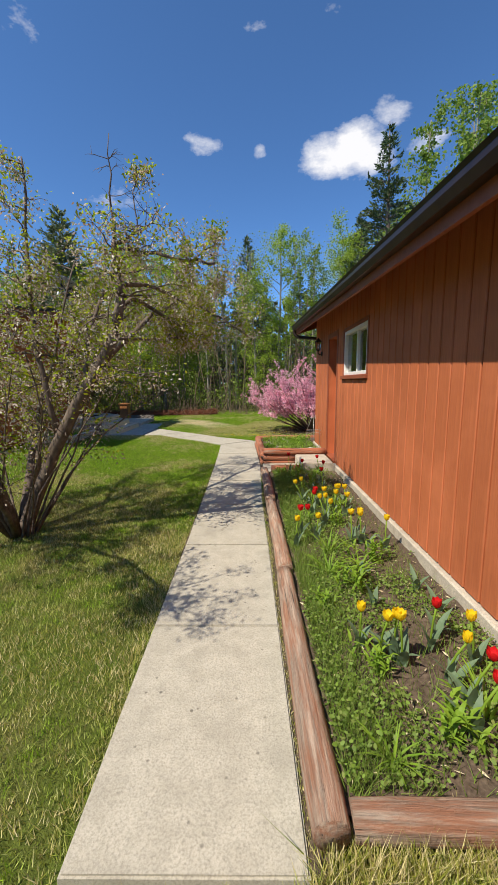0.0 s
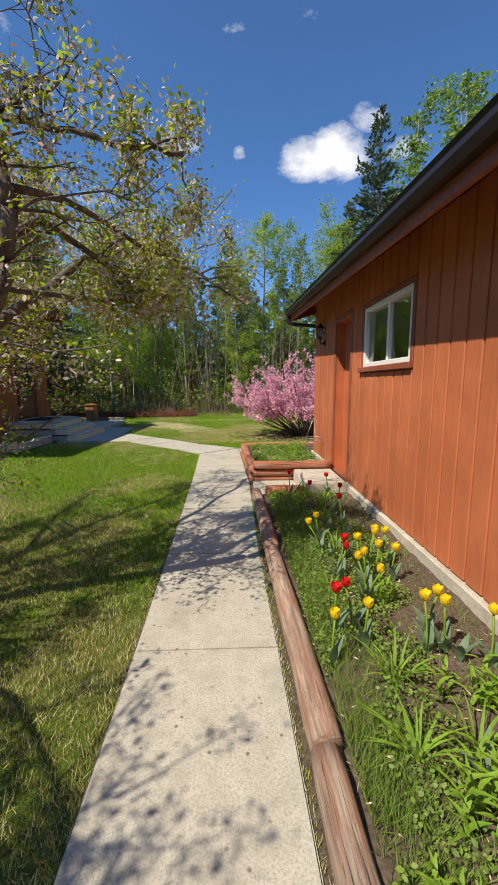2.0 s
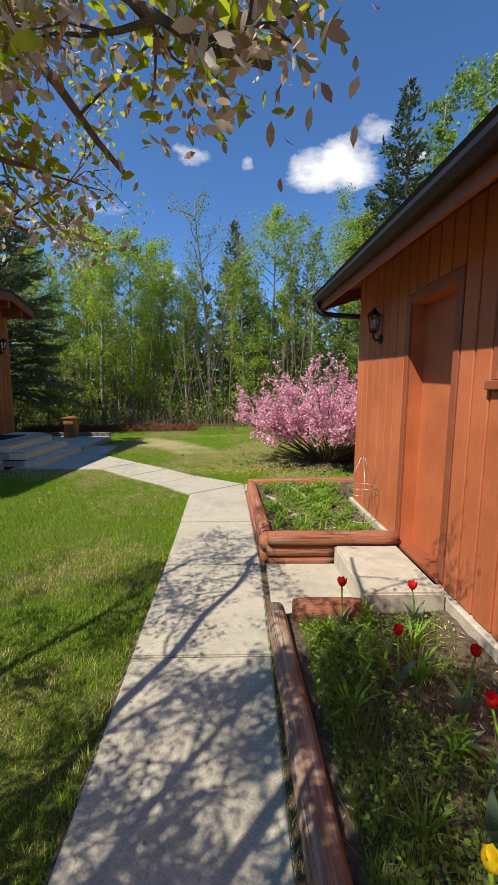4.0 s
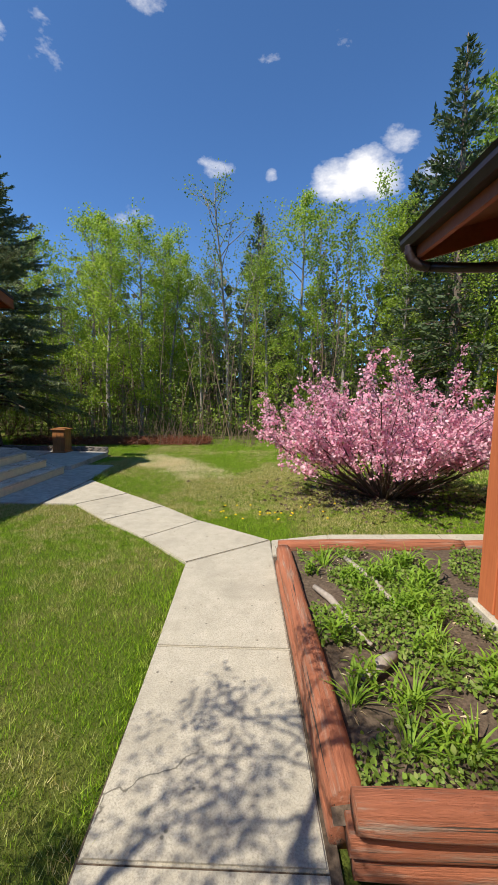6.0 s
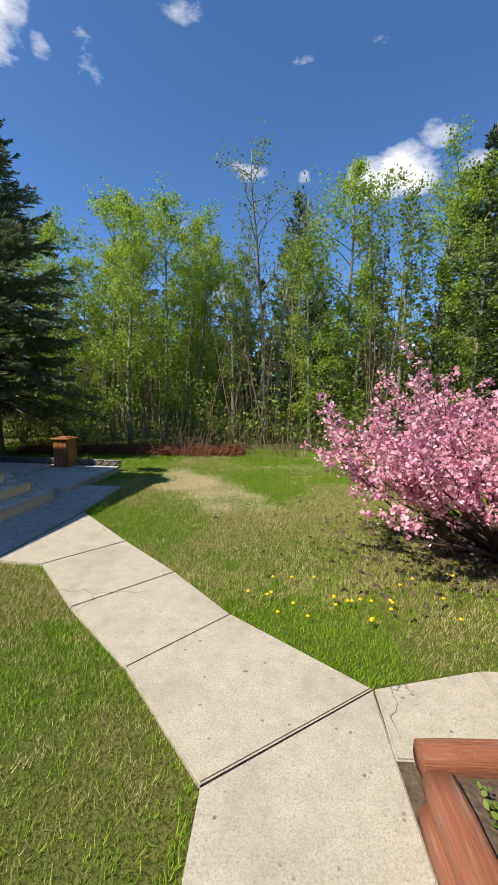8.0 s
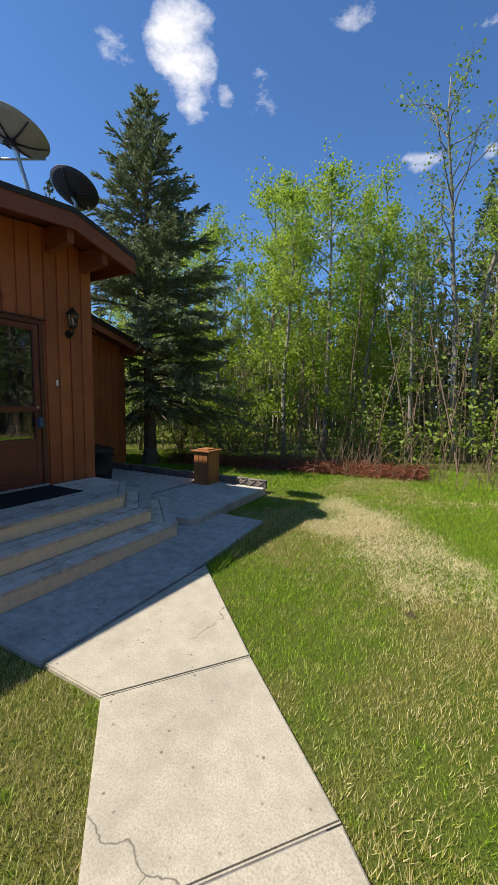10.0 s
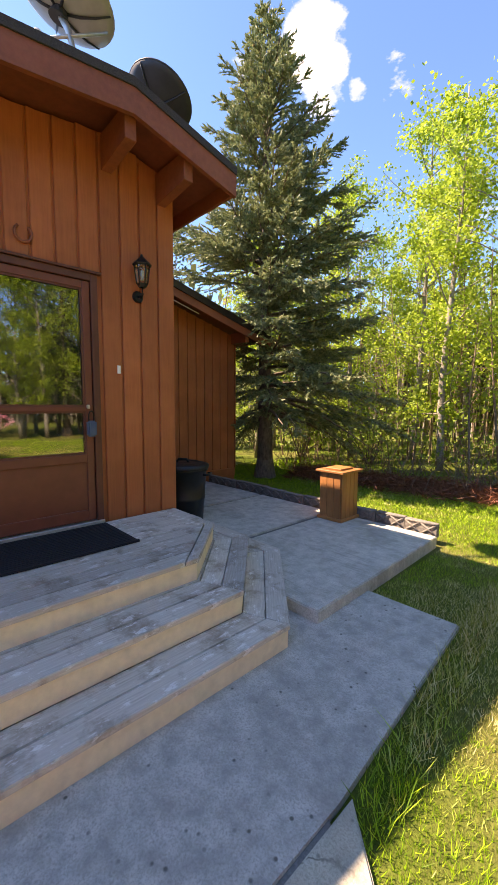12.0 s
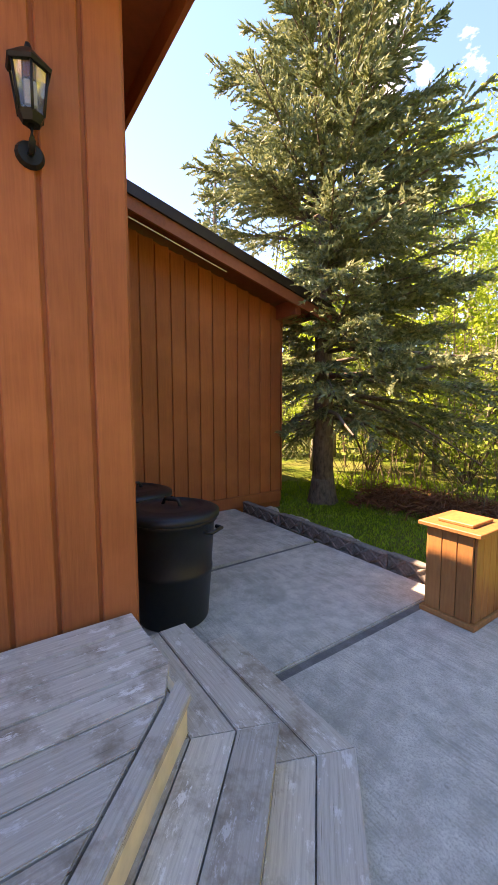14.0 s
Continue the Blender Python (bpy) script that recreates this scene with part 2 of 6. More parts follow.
M_CEDAR = stained_wood("cedar_boards", (0.40, 0.17, 0.055), (0.27, 0.105, 0.035), 0.55, 0.2, (20, 20, 2))
M_BLOCK = plain("cast_edging_stone", (0.20, 0.18, 0.155), 0.92, 0, 0.35, 40, 0.5)
M_ROCK = plain("field_stone", (0.42, 0.39, 0.35), 0.9, 0, 0.4, 12, 0.5)
M_SOIL = plain("garden_soil", (0.115, 0.085, 0.06), 1.0, 0, 0.5, 45, 1.0, 0.1)
M_LOCK = plain("blue_grey_plastic", (0.05, 0.10, 0.17), 0.45, 0, 0.15, 20, 0.05)
# near-black base colour stands in for the shade of unlit insides
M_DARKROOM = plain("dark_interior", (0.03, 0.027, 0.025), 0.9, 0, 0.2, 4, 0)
M_DEAD = plain("grey_driftwood", (0.36, 0.31, 0.25), 0.85, 0, 0.3, 30, 0.4)
M_STRAW = leaf_material("dry_straw", [(0.76, 0.64, 0.36), (0.86, 0.76, 0.50), (0.58, 0.46, 0.23)], 0.25)


def weathered(name):
    """Bare grey deck boards with flaking pale paint and knots."""
    m, nt, p = material(name, 0.85, 0, 0.2)
    v = coords(nt, (46, 1.6, 46))
    w = coords(nt, (1, 1, 1), False)
    g = noise_tex(nt, v, 2.6, 7, 0.7)
    c = blend(nt, mask(nt, g, 0.34, 0.70), (0.66, 0.59, 0.49), (0.46, 0.39, 0.315))
    big = noise_tex(nt, w, 4.5, 6, 0.7)
    c = blend(nt, mask(nt, big, 0.50, 0.66), c, (0.34, 0.265, 0.195))
    ck = noise_tex(nt, coords(nt, (60, 0.9, 60)), 1.9, 4, 0.6)
    c = blend(nt, mask(nt, ck, 0.67, 0.71), c, (0.12, 0.09, 0.065))
    knot = nt.nodes.new("ShaderNodeTexVoronoi")
    knot.inputs["Scale"].default_value = 3.6
    nt.links.new(coords(nt, (1.3, 0.9, 1)), knot.inputs["Vector"])
    c = blend(nt, mask(nt, knot.outputs["Distance"], 0.075, 0.045), c, (0.13, 0.085, 0.055))
    fl = noise_tex(nt, coords(nt, (6, 2.2, 6)), 2.6, 9, 0.78)
    c = blend(nt, mask(nt, fl, 0.555, 0.60), c, (0.74, 0.69, 0.62))
    tone = nt.nodes.new("ShaderNodeMapRange")
    tone.inputs["To Min"].default_value, tone.inputs["To Max"].default_value = 0.78, 1.15
    nt.links.new(object_random(nt), tone.inputs["Value"])
    hsv = nt.nodes.new("ShaderNodeHueSaturation")
    nt.links.new(tone.outputs["Result"], hsv.inputs["Value"])
    nt.links.new(c, hsv.inputs["Color"])
    nt.links.new(hsv.outputs["Color"], p.inputs["Base Color"])
    relief(nt, p, g, 0.6, 0.006)
    return m


M_DECK = weathered("weathered_deck_boards")


def log_material(name, paint, bare, amount):
    """Landscape timber with worn red-brown paint."""
    m, nt, p = material(name, 0.8, 0, 0.2)
    v = coords(nt, (26, 1.0, 26))
    g = noise_tex(nt, v, 2.4, 8, 0.75)
    fl = noise_tex(nt, coords(nt, (12, 0.9, 12)), 2.2, 8, 0.75)
    wood = blend(nt, mask(nt, g, 0.38, 0.62), bare, tuple(x * 0.4 for x in bare))
    pt = blend(nt, mask(nt, g, 0.3, 0.75), paint, tuple(x * 0.6 for x in paint))
    c = blend(nt, mask(nt, fl, amount, amount + 0.16), pt, wood)
    ck = noise_tex(nt, coords(nt, (45, 0.7, 45)), 1.6, 6, 0.6)
    c = blend(nt, mask(nt, ck, 0.62, 0.66), c, tuple(x * 0.14 for x in bare))
    nt.links.new(c, p.inputs["Base Color"])
    relief(nt, p, g, 1.0, 0.02)
    return m


M_LOG = log_material("worn_red_log", (0.45, 0.215, 0.125), (0.60, 0.46, 0.34), 0.40)
M_LOGRED = log_material("red_painted_log", (0.50, 0.18, 0.095), (0.52, 0.40, 0.30), 0.50)


def grass_ground():
    m, nt, p = material("lawn_ground", 0.95, 0, 0.1)
    w = coords(nt, (1, 1, 1), False)
    n1 = noise_tex(nt, w, 0.7, 4)
    n2 = noise_tex(nt, w, 60, 4, 0.7)
    c = blend(nt, mask(nt, n1, 0.4, 0.65), (0.10, 0.16, 0.018), (0.20, 0.18, 0.06))
    c = blend(nt, mask(nt, n2, 0.35, 0.75), c, (0.075, 0.09, 0.02))
    nt.links.new(c, p.inputs["Base Color"])
    relief(nt, p, n2, 0.8, 0.03)
    return m


M_GROUND = grass_ground()


def grass_blades():
    """Blades: fresh green, in patches dry and yellow."""
    m, nt, p = material("grass_blades", 0.55, 0, 0.25)
    r = island_random(nt)
    w = coords(nt, (1, 1, 1), False)
    n1 = noise_tex(nt, w, 0.55, 3, 0.5, 0.5)
    n3 = noise_tex(nt, w, 6.0, 4, 0.65)
    green = ramp(nt, r, [(0, (0.06, 0.14, 0.008)), (0.4, (0.19, 0.36, 0.014)), (1, (0.40, 0.57, 0.04))])
    dry = ramp(nt, r, [(0, (0.13, 0.17, 0.02)), (0.35, (0.36, 0.38, 0.06)), (0.6, (0.58, 0.50, 0.20)), (1, (0.80, 0.70, 0.40))])
    # patches at two sizes, sharp at the small one, so that straw and green blades lie mixed
    mixn = nt.nodes.new("ShaderNodeMath")
    mixn.operation = "MULTIPLY_ADD"
    mixn.inputs[1].default_value = 0.75
    nt.links.new(n3, mixn.inputs[0])
    nt.links.new(n1, mixn.inputs[2])
    pos = nt.nodes.new("ShaderNodeSeparateXYZ")
    nt.links.new(w, pos.inputs[0])
    worn_in = nt.nodes.new("ShaderNodeMath")
    worn_in.operation = "ADD"
    wear = ramp(nt, mask(nt, pos.outputs["Y"], 0, 20), [(0.0, (0.23,) * 3), (0.18, (0.19,) * 3), (0.36, (0.02,) * 3), (0.50, (0.02,) * 3), (0.58, (0.145,) * 3), (0.72, (0.12,) * 3), (0.85, (0.02,) * 3)])
    nt.links.new(wear, worn_in.inputs[0])
    nt.links.new(mixn.outputs[0], worn_in.inputs[1])
    c = blend(nt, mask(nt, worn_in.outputs[0], 0.90, 1.08), green, dry)
    nt.links.new(c, p.inputs["Base Color"])
    tr = nt.nodes.new("ShaderNodeBsdfTranslucent")
    nt.links.new(c, tr.inputs["Color"])
    mix = nt.nodes.new("ShaderNodeMixShader")
    mix.inputs["Fac"].default_value = 0.22
    nt.links.new(p.outputs["BSDF"], mix.inputs[1])
    nt.links.new(tr.outputs["BSDF"], mix.inputs[2])
    nt.links.new(mix.outputs["Shader"], nt.nodes["Material Output"].inputs["Surface"])
    return m


M_GRASS = grass_blades()


def bark(name, light, dark, scale):
    m, nt, p = material(name, 0.9, 0, 0.15)
    n = noise_tex(nt, coords(nt, scale), 3, 6, 0.7)
    nt.links.new(ramp(nt, n, [(0.3, dark), (0.62, light)]), p.inputs["Base Color"])
    relief(nt, p, n, 0.7, 0.02)
    return m


M_BARK = bark("grey_brown_bark", (0.21, 0.165, 0.13), (0.07, 0.052, 0.04), (6, 6, 3))
M_ASPENBARK = bark("pale_aspen_bark", (0.36, 0.33, 0.27), (0.12, 0.105, 0.08), (3, 3, 5))
M_SPRUCEBARK = bark("spruce_bark", (0.22, 0.17, 0.13), (0.07, 0.05, 0.04), (7, 7, 3))
M_TWIG = bark("dark_twigs", (0.16, 0.115, 0.085), (0.06, 0.04, 0.03), (10, 10, 10))
M_DRYTWIG = bark("dry_brush", (0.30, 0.22, 0.15), (0.13, 0.09, 0.06), (8, 8, 8))
M_ASPEN = leaf_material("aspen_leaves", [(0.20, 0.32, 0.035), (0.33, 0.46, 0.05), (0.46, 0.57, 0.08), (0.27, 0.40, 0.045)], 0.5)
M_ASPEN2 = leaf_material("young_grey_green_leaves", [(0.13, 0.22, 0.03), (0.23, 0.34, 0.045), (0.32, 0.41, 0.075)], 0.45)
M_NEEDLE = leaf_material("spruce_needles", [(0.11, 0.16, 0.08), (0.21, 0.26, 0.12), (0.34, 0.37, 0.18), (0.14, 0.19, 0.09)], 0.25)
M_NEEDLEDARK = leaf_material("dark_spruce_needles", [(0.05, 0.08, 0.035), (0.08, 0.12, 0.045), (0.11, 0.15, 0.06)], 0.15)
M_SHRUB = leaf_material("shrub_leaves", [(0.14, 0.22, 0.03), (0.25, 0.34, 0.05), (0.20, 0.28, 0.05)], 0.4)
M_CRABLEAF = leaf_material("crabapple_leaves", [(0.24, 0.38, 0.02), (0.40, 0.50, 0.03), (0.36, 0.34, 0.03), (0.48, 0.56, 0.04)], 0.6)
M_CRABBLOOM = leaf_material("faded_blossom", [(0.48, 0.34, 0.24), (0.82, 0.74, 0.62), (0.30, 0.19, 0.12), (0.58, 0.44, 0.33), (0.88, 0.82, 0.72)], 0.4)
M_PINK = leaf_material("pink_blossom", [(0.84, 0.38, 0.50), (0.91, 0.58, 0.66), (0.76, 0.25, 0.38), (0.94, 0.72, 0.76)], 0.35)
M_WEED = leaf_material("garden_weeds", [(0.14, 0.24, 0.035), (0.25, 0.38, 0.055), (0.19, 0.29, 0.06), (0.33, 0.39, 0.11)], 0.4)
M_LILY = leaf_material("lily_leaves", [(0.18, 0.33, 0.03), (0.28, 0.44, 0.045), (0.22, 0.37, 0.04)], 0.4)
M_TULIPLEAF = leaf_material("tulip_leaves", [(0.13, 0.21, 0.11), (0.19, 0.27, 0.15)], 0.25)
M_RED = leaf_material("red_petals", [(0.62, 0.012, 0.016), (0.75, 0.02, 0.02)], 0.3)
M_YELLOW = leaf_material("yellow_petals", [(0.88, 0.62, 0.015), (0.92, 0.72, 0.03)], 0.3)
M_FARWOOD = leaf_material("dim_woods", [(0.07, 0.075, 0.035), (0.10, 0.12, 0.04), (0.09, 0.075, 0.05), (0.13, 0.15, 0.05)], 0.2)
M_REDBRUSH = leaf_material("red_brown_brush", [(0.20, 0.065, 0.03), (0.28, 0.10, 0.05), (0.15, 0.06, 0.03)], 0.15)


def glass(name, tint=(1, 1, 1), rough=0.02):
    m, nt, p = material(name, rough, 0, 0.5)
    p.inputs["Base Color"].default_value = (*tint, 1)
    p.inputs["Transmission Weight"].default_value = 1.0
    p.inputs["IOR"].default_value = 1.5
    return m


M_GLASS = glass("window_glass", (0.82, 0.86, 0.84))
M_DOORGLASS = glass("coated_door_glass", (0.75, 0.78, 0.74))
M_DOORGLASS.node_tree.nodes["Principled BSDF"].inputs["IOR"].default_value = 2.2
M_LAMPGLASS = glass("lantern_glass", (0.9, 0.9, 0.85), 0.15)

# ---- building helpers ----


def thing(name, label, category, group="", at=(0, 0, 0), kind=""):
    ob = new(name)
    ob.location = at
    return tagged(ob, label, category, group, kind)


def mesh_of(name, verts, faces, smooth=False):
    me = bpy.data.meshes.new(name)
    me.from_pydata([tuple(v) for v in verts], [], faces)
    if smooth:
        me.polygons.foreach_set("use_smooth", [True] * len(me.polygons))
    me.update()
    return me


def mesh_np(name, verts, faces):
    """A mesh out of arrays: verts n x 3, faces m x k."""
    me = bpy.data.meshes.new(name)
    n, (m, k) = len(verts), faces.shape
    me.vertices.add(n)
    me.vertices.foreach_set("co", np.ascontiguousarray(verts, dtype=np.float32).ravel())
    me.loops.add(m * k)
    me.loops.foreach_set("vertex_index", np.ascontiguousarray(faces, dtype=np.int32).ravel())
    me.polygons.add(m)
    me.polygons.foreach_set("loop_start", np.arange(0, m * k, k, dtype=np.int32))
    me.update(calc_edges=True)
    return me


def place(name, me, mat, parent=None, label="", m=None):
    """Links a mesh as one object, as a part where it has a parent."""
    ob = new(name, me)
    if mat is not None and not me.materials:
        me.materials.append(mat)
    if m is not None:
        ob.matrix_basis = m
    if parent is not None:
        ob.parent = parent
    if label:
        ob["label"] = label
    return ob


def bm_mesh(name, bm, smooth=False):
    me = bpy.data.meshes.new(name)
    bmesh.ops.recalc_face_normals(bm, faces=bm.faces)
    bm.to_mesh(me)
    bm.free()
    if smooth:
        me.polygons.foreach_set("use_smooth", [True] * len(me.polygons))
    return me


def part(name, bm, mat, parent, label=""):
    return place(name, bm_mesh(name, bm), mat, parent, label)


def box_bm(lo, hi, bevel=0.0, segs=1):
    bm = bmesh.new()
    bmesh.ops.create_cube(bm, size=1)
    c = [(a + b) / 2 for a, b in zip(lo, hi)]
    s = [abs(b - a) for a, b in zip(lo, hi)]
    for v in bm.verts:
        v.co = Vector((v.co.x * s[0] + c[0], v.co.y * s[1] + c[1], v.co.z * s[2] + c[2]))
    if bevel:
        bmesh.ops.bevel(bm, geom=list(bm.edges), offset=bevel, segments=segs, affect="EDGES")
    return bm


def prism_bm(outline, z0, z1, bevel=0.0):
    """A slab with the given outline in plan."""
    bm = bmesh.new()
    low = [bm.verts.new((x, y, z0)) for x, y in outline]
    top = [bm.verts.new((x, y, z1)) for x, y in outline]
    bm.faces.new(low[::-1])
    bm.faces.new(top)
    for i in range(len(outline)):
        j = (i + 1) % len(outline)
        bm.faces.new((low[i], low[j], top[j], top[i]))
    if bevel:
        bmesh.ops.bevel(bm, geom=[e for e in bm.edges if all(v.co.z > z1 - 1e-5 for v in e.verts)], offset=bevel, segments=2, affect="EDGES")
    return bm


def tube(points, radii, sides=6, cap=True):
    """Vertices and faces of a round pipe along points."""
    pts = [Vector(p) for p in points]
    verts, faces = [], []
    ref = Vector((0, 0, 1))
    for i, p in enumerate(pts):
        d = (pts[min(i + 1, len(pts) - 1)] - pts[max(i - 1, 0)])
        d = d.normalized() if d.length > 1e-9 else Vector((0, 0, 1))
        if abs(d.dot(ref)) > 0.95:
            ref = Vector((1, 0, 0)) if abs(d.x) < 0.9 else Vector((0, 1, 0))
        a = d.cross(ref).normalized()
        b = d.cross(a)
        for k in range(sides):
            t = 2 * math.pi * k / sides
            verts.append(p + (a * math.cos(t) + b * math.sin(t)) * radii[i])
    for i in range(len(pts) - 1):
        for k in range(sides):
            k2 = (k + 1) % sides
            faces.append((i * sides + k, i * sides + k2, (i + 1) * sides + k2, (i + 1) * sides + k))
    if cap:
        faces.append(tuple(range(sides))[::-1])
        faces.append(tuple((len(pts) - 1) * sides + k for k in range(sides)))
    return verts, faces


def tubes_mesh(name, list_of_tubes, smooth=True):
    verts, faces = [], []
    for v, f in list_of_tubes:
        o = len(verts)
        verts += v
        faces += [tuple(i + o for i in q) for q in f]
    return mesh_of(name, verts, faces, smooth)


def tube_mesh(name, points, radii, sides=8):
    return tubes_mesh(name, [tube(points, radii, sides)])


def leaf_mesh(name, centres, size, rng, long=1.5, up=0.25, droop=0.0, oval=False):
    """One leaf for each centre, turned at random: a rhombus, or an oval with a point."""
    n = len(centres)
    d = rng.normal(size=(n, 3))
    d[:, 2] = d[:, 2] * (1 - up) - droop
    d /= np.linalg.norm(d, axis=1)[:, None] + 1e-9
    e = rng.normal(size=(n, 3))
    e -= (e * d).sum(1)[:, None] * d
    e /= np.linalg.norm(e, axis=1)[:, None] + 1e-9
    s = size * rng.uniform(0.6, 1.3, n)[:, None]
    c = np.asarray(centres)
    if oval:
        f = np.cross(d, e) * s * 0.12
        a, w = d * s * long, e * s * 0.5
        v = np.stack([c - a * 0.5, c - a * 0.2 + w * 0.8 + f, c + a * 0.15 + w * 0.85 + f, c + a * 0.5, c + a * 0.15 - w * 0.85 + f, c - a * 0.2 - w * 0.8 + f], 1).reshape(-1, 3)
        return mesh_np(name, v, np.arange(6 * n).reshape(n, 6))
    v = np.stack([c - d * s * long * 0.5, c + e * s * 0.5, c + d * s * long * 0.5, c - e * s * 0.5], 1).reshape(-1, 3)
    return mesh_np(name, v, np.arange(4 * n).reshape(n, 4))

# ---- ground and paving ----
g_bm = bmesh.new()
bmesh.ops.create_grid(g_bm, x_segments=40, y_segments=40, size=400)
for v in g_bm.verts:
    v.co.z = -0.03
tagged(place("ground", bm_mesh("ground", g_bm), M_GROUND), "mown lawn ground running out under the woods", "ground", kind="structure")

path = thing("pavement_walk", "narrow poured concrete garden walk with tooled joints", "walk", kind="structure")


def lerp(a, b, t):
    return a + (b - a) * t


def walk_edge(y, side):
    """The walk's edges beside the beds: x at y."""
    xs = ((1.2, -0.45, 0.33), (3.7, -0.475, 0.30), (5.1, -0.50, 0.275), (7.0, -0.54, 0.30), (10.3, -0.64, 0.18))
    for (y0, l0, r0), (y1, l1, r1) in zip(xs, xs[1:]):
        if y <= y1:
            return lerp((l0, r0)[side], (l1, r1)[side], (y - y0) / (y1 - y0))
    return xs[-1][1 + side]


def slab(outline, z0=-0.12, z1=0.0, mat=M_CONCRETE, parent=path, shrink=0.005):
    c = Vector((sum(p[0] for p in outline) / len(outline), sum(p[1] for p in outline) / len(outline)))
    o = [tuple(Vector(p) + (c - Vector(p)).normalized() * shrink) for p in outline]
    return part("slab", prism_bm(o, z0, z1, 0.008), mat, parent)


JOINTS = (1.24, 2.48, 3.70, 4.90, 6.09, 7.27, 8.40)
for a, b in zip(JOINTS, JOINTS[1:]):
    slab([(walk_edge(a, 0), a), (walk_edge(a, 1), a), (walk_edge(b, 1), b), (walk_edge(b, 0), b)], z1=random.uniform(-0.006, 0.004))
slab([(walk_edge(8.4, 0), 8.4), (walk_edge(8.4, 1), 8.4), (0.18, 10.25), (-0.63, 9.62)], z1=-0.002)
TURN_JOINTS = (((-0.63, 9.62), (0.18, 10.25)), ((-1.21, 10.24), (-0.69, 10.88)), ((-1.88, 10.81), (-1.29, 11.50)), ((-2.55, 11.48), (-2.03, 12.16)))
for (l0, r0), (l1, r1) in zip(TURN_JOINTS, TURN_JOINTS[1:]):
    slab([l0, r0, r1, l1], z1=random.uniform(-0.004, 0.003))
slab([(-2.55, 11.48), (-2.03, 12.16), (-3.038, 13.12), (-3.038, 11.49)], z1=0.0)
slab([(-3.05, 11.48), (-3.05, 13.06), (-3.17, 14.64), (-4.3, 14.64), (-4.3, 11.48)], z1=0.003, mat=M_PAD)
# crack filler lines below the joints
part("joint_bed", prism_bm([(-0.44, 1.26), (0.40, 1.26), (0.30, 9.7), (0.16, 10.2), (-0.6, 9.6)], -0.1, -0.013), M_SOIL, path)
part("joint_bed", prism_bm([(-0.7, 9.75), (0.05, 10.2), (-2.0, 12.05), (-3.06, 13.0), (-3.25, 14.5), (-4.2, 14.5), (-4.2, 11.55), (-2.5, 11.52)], -0.1, -0.011), M_JOINT, path)
# walk that runs east behind the flower bed
side_walk = thing("pavement_side", "narrow concrete strip of walk behind the flower bed", "walk", kind="structure")
for i in range(9):
    x0, x1 = 0.19 + i * 0.64, 0.83 + i * 0.64
    slab([(x0, 9.82 + 0.07 * x0), (x1, 9.82 + 0.07 * x1), (x1, 10.42 + 0.075 * x1), (x0, 10.42 + 0.075 * x0 if i else 10.26)], z1=-0.004, parent=side_walk, shrink=0.003)

# entry pad and step between the beds
pad = thing("pavement_entry", "weathered concrete entry pad between two beds", "pad", kind="structure")
slab([(0.325, 6.42), (1.48, 6.42), (1.48, 7.22), (0.33, 7.22)], -0.1, 0.03, parent=pad)
step_block = thing("concrete_step", "pale concrete doorstep block against the garage wall", "step")
part("block", prism_bm([(0.92, 6.40), (1.455, 6.40), (1.455, 7.19), (0.92, 7.19)], 0.03, 0.2, 0.012), M_FOUND, step_block)

# patio: three raised slabs
patio = thing("pavement_patio", "raised grey concrete patio with recessed joints", "patio", kind="structure")
for x0, x1, y0 in ((-3.82, -5.16, 13.95), (-5.22, -6.46, 13.95), (-6.52, -8.0, 13.95)):
    slab([(x0, y0), (x0 - 0.06 if x0 == -3.82 else x0, 16.08), (x1, 16.08), (x1, y0)], -0.1, 0.09, M_PATIO, patio, 0.0)
part("joint_strip", prism_bm([(-3.95, 14.0), (-7.9, 14.0), (-7.9, 16.0), (-3.95, 16.0)], -0.1, 0.072), M_JOINT, patio)

# ---- garden beds ----


def log_mesh(name, length, radius, seed, flat=0.8, bow=0.01):
    """A round timber along y with worn, slightly flattened faces, from y=0."""
    rng = random.Random(seed)
    n, sides = max(6, int(length / 0.12)), 18
    ph = [rng.uniform(0, 9) for _ in range(4)]
    verts, faces = [], []
    for i in range(n + 1):
        y = length * i / n
        r = radius * (1 + 0.035 * math.sin(y * 2.1 + ph[0]) + 0.02 * math.sin(y * 7 + ph[1]))
        if i in (0, n):
            r *= 0.93
        ox, oz = bow * math.sin(y * 1.3 + ph[2]), bow * 0.6 * math.sin(y * 0.9 + ph[3])
        for k in range(sides):
            t = 2 * math.pi * k / sides
            cx, cz = math.cos(t), math.sin(t)
            lim = lambda c: max(-flat, min(flat, c)) * (1 + 0.12 * (1 - flat))
            rr = r * (1 + 0.03 * noise.noise(Vector((cx * 2 + seed, y * 3, cz * 2))))
            verts.append((ox + lim(cx) * rr, y, oz + lim(cz) * rr))
    for i in range(n):
        for k in range(sides):
            k2 = (k + 1) % sides
            faces.append((i * sides + k, (i + 1) * sides + k, (i + 1) * sides + k2, i * sides + k2))
    faces.append(tuple(range(sides)))
    faces.append(tuple(n * sides + k for k in range(sides))[::-1])
    return mesh_of(name, verts, faces, True)


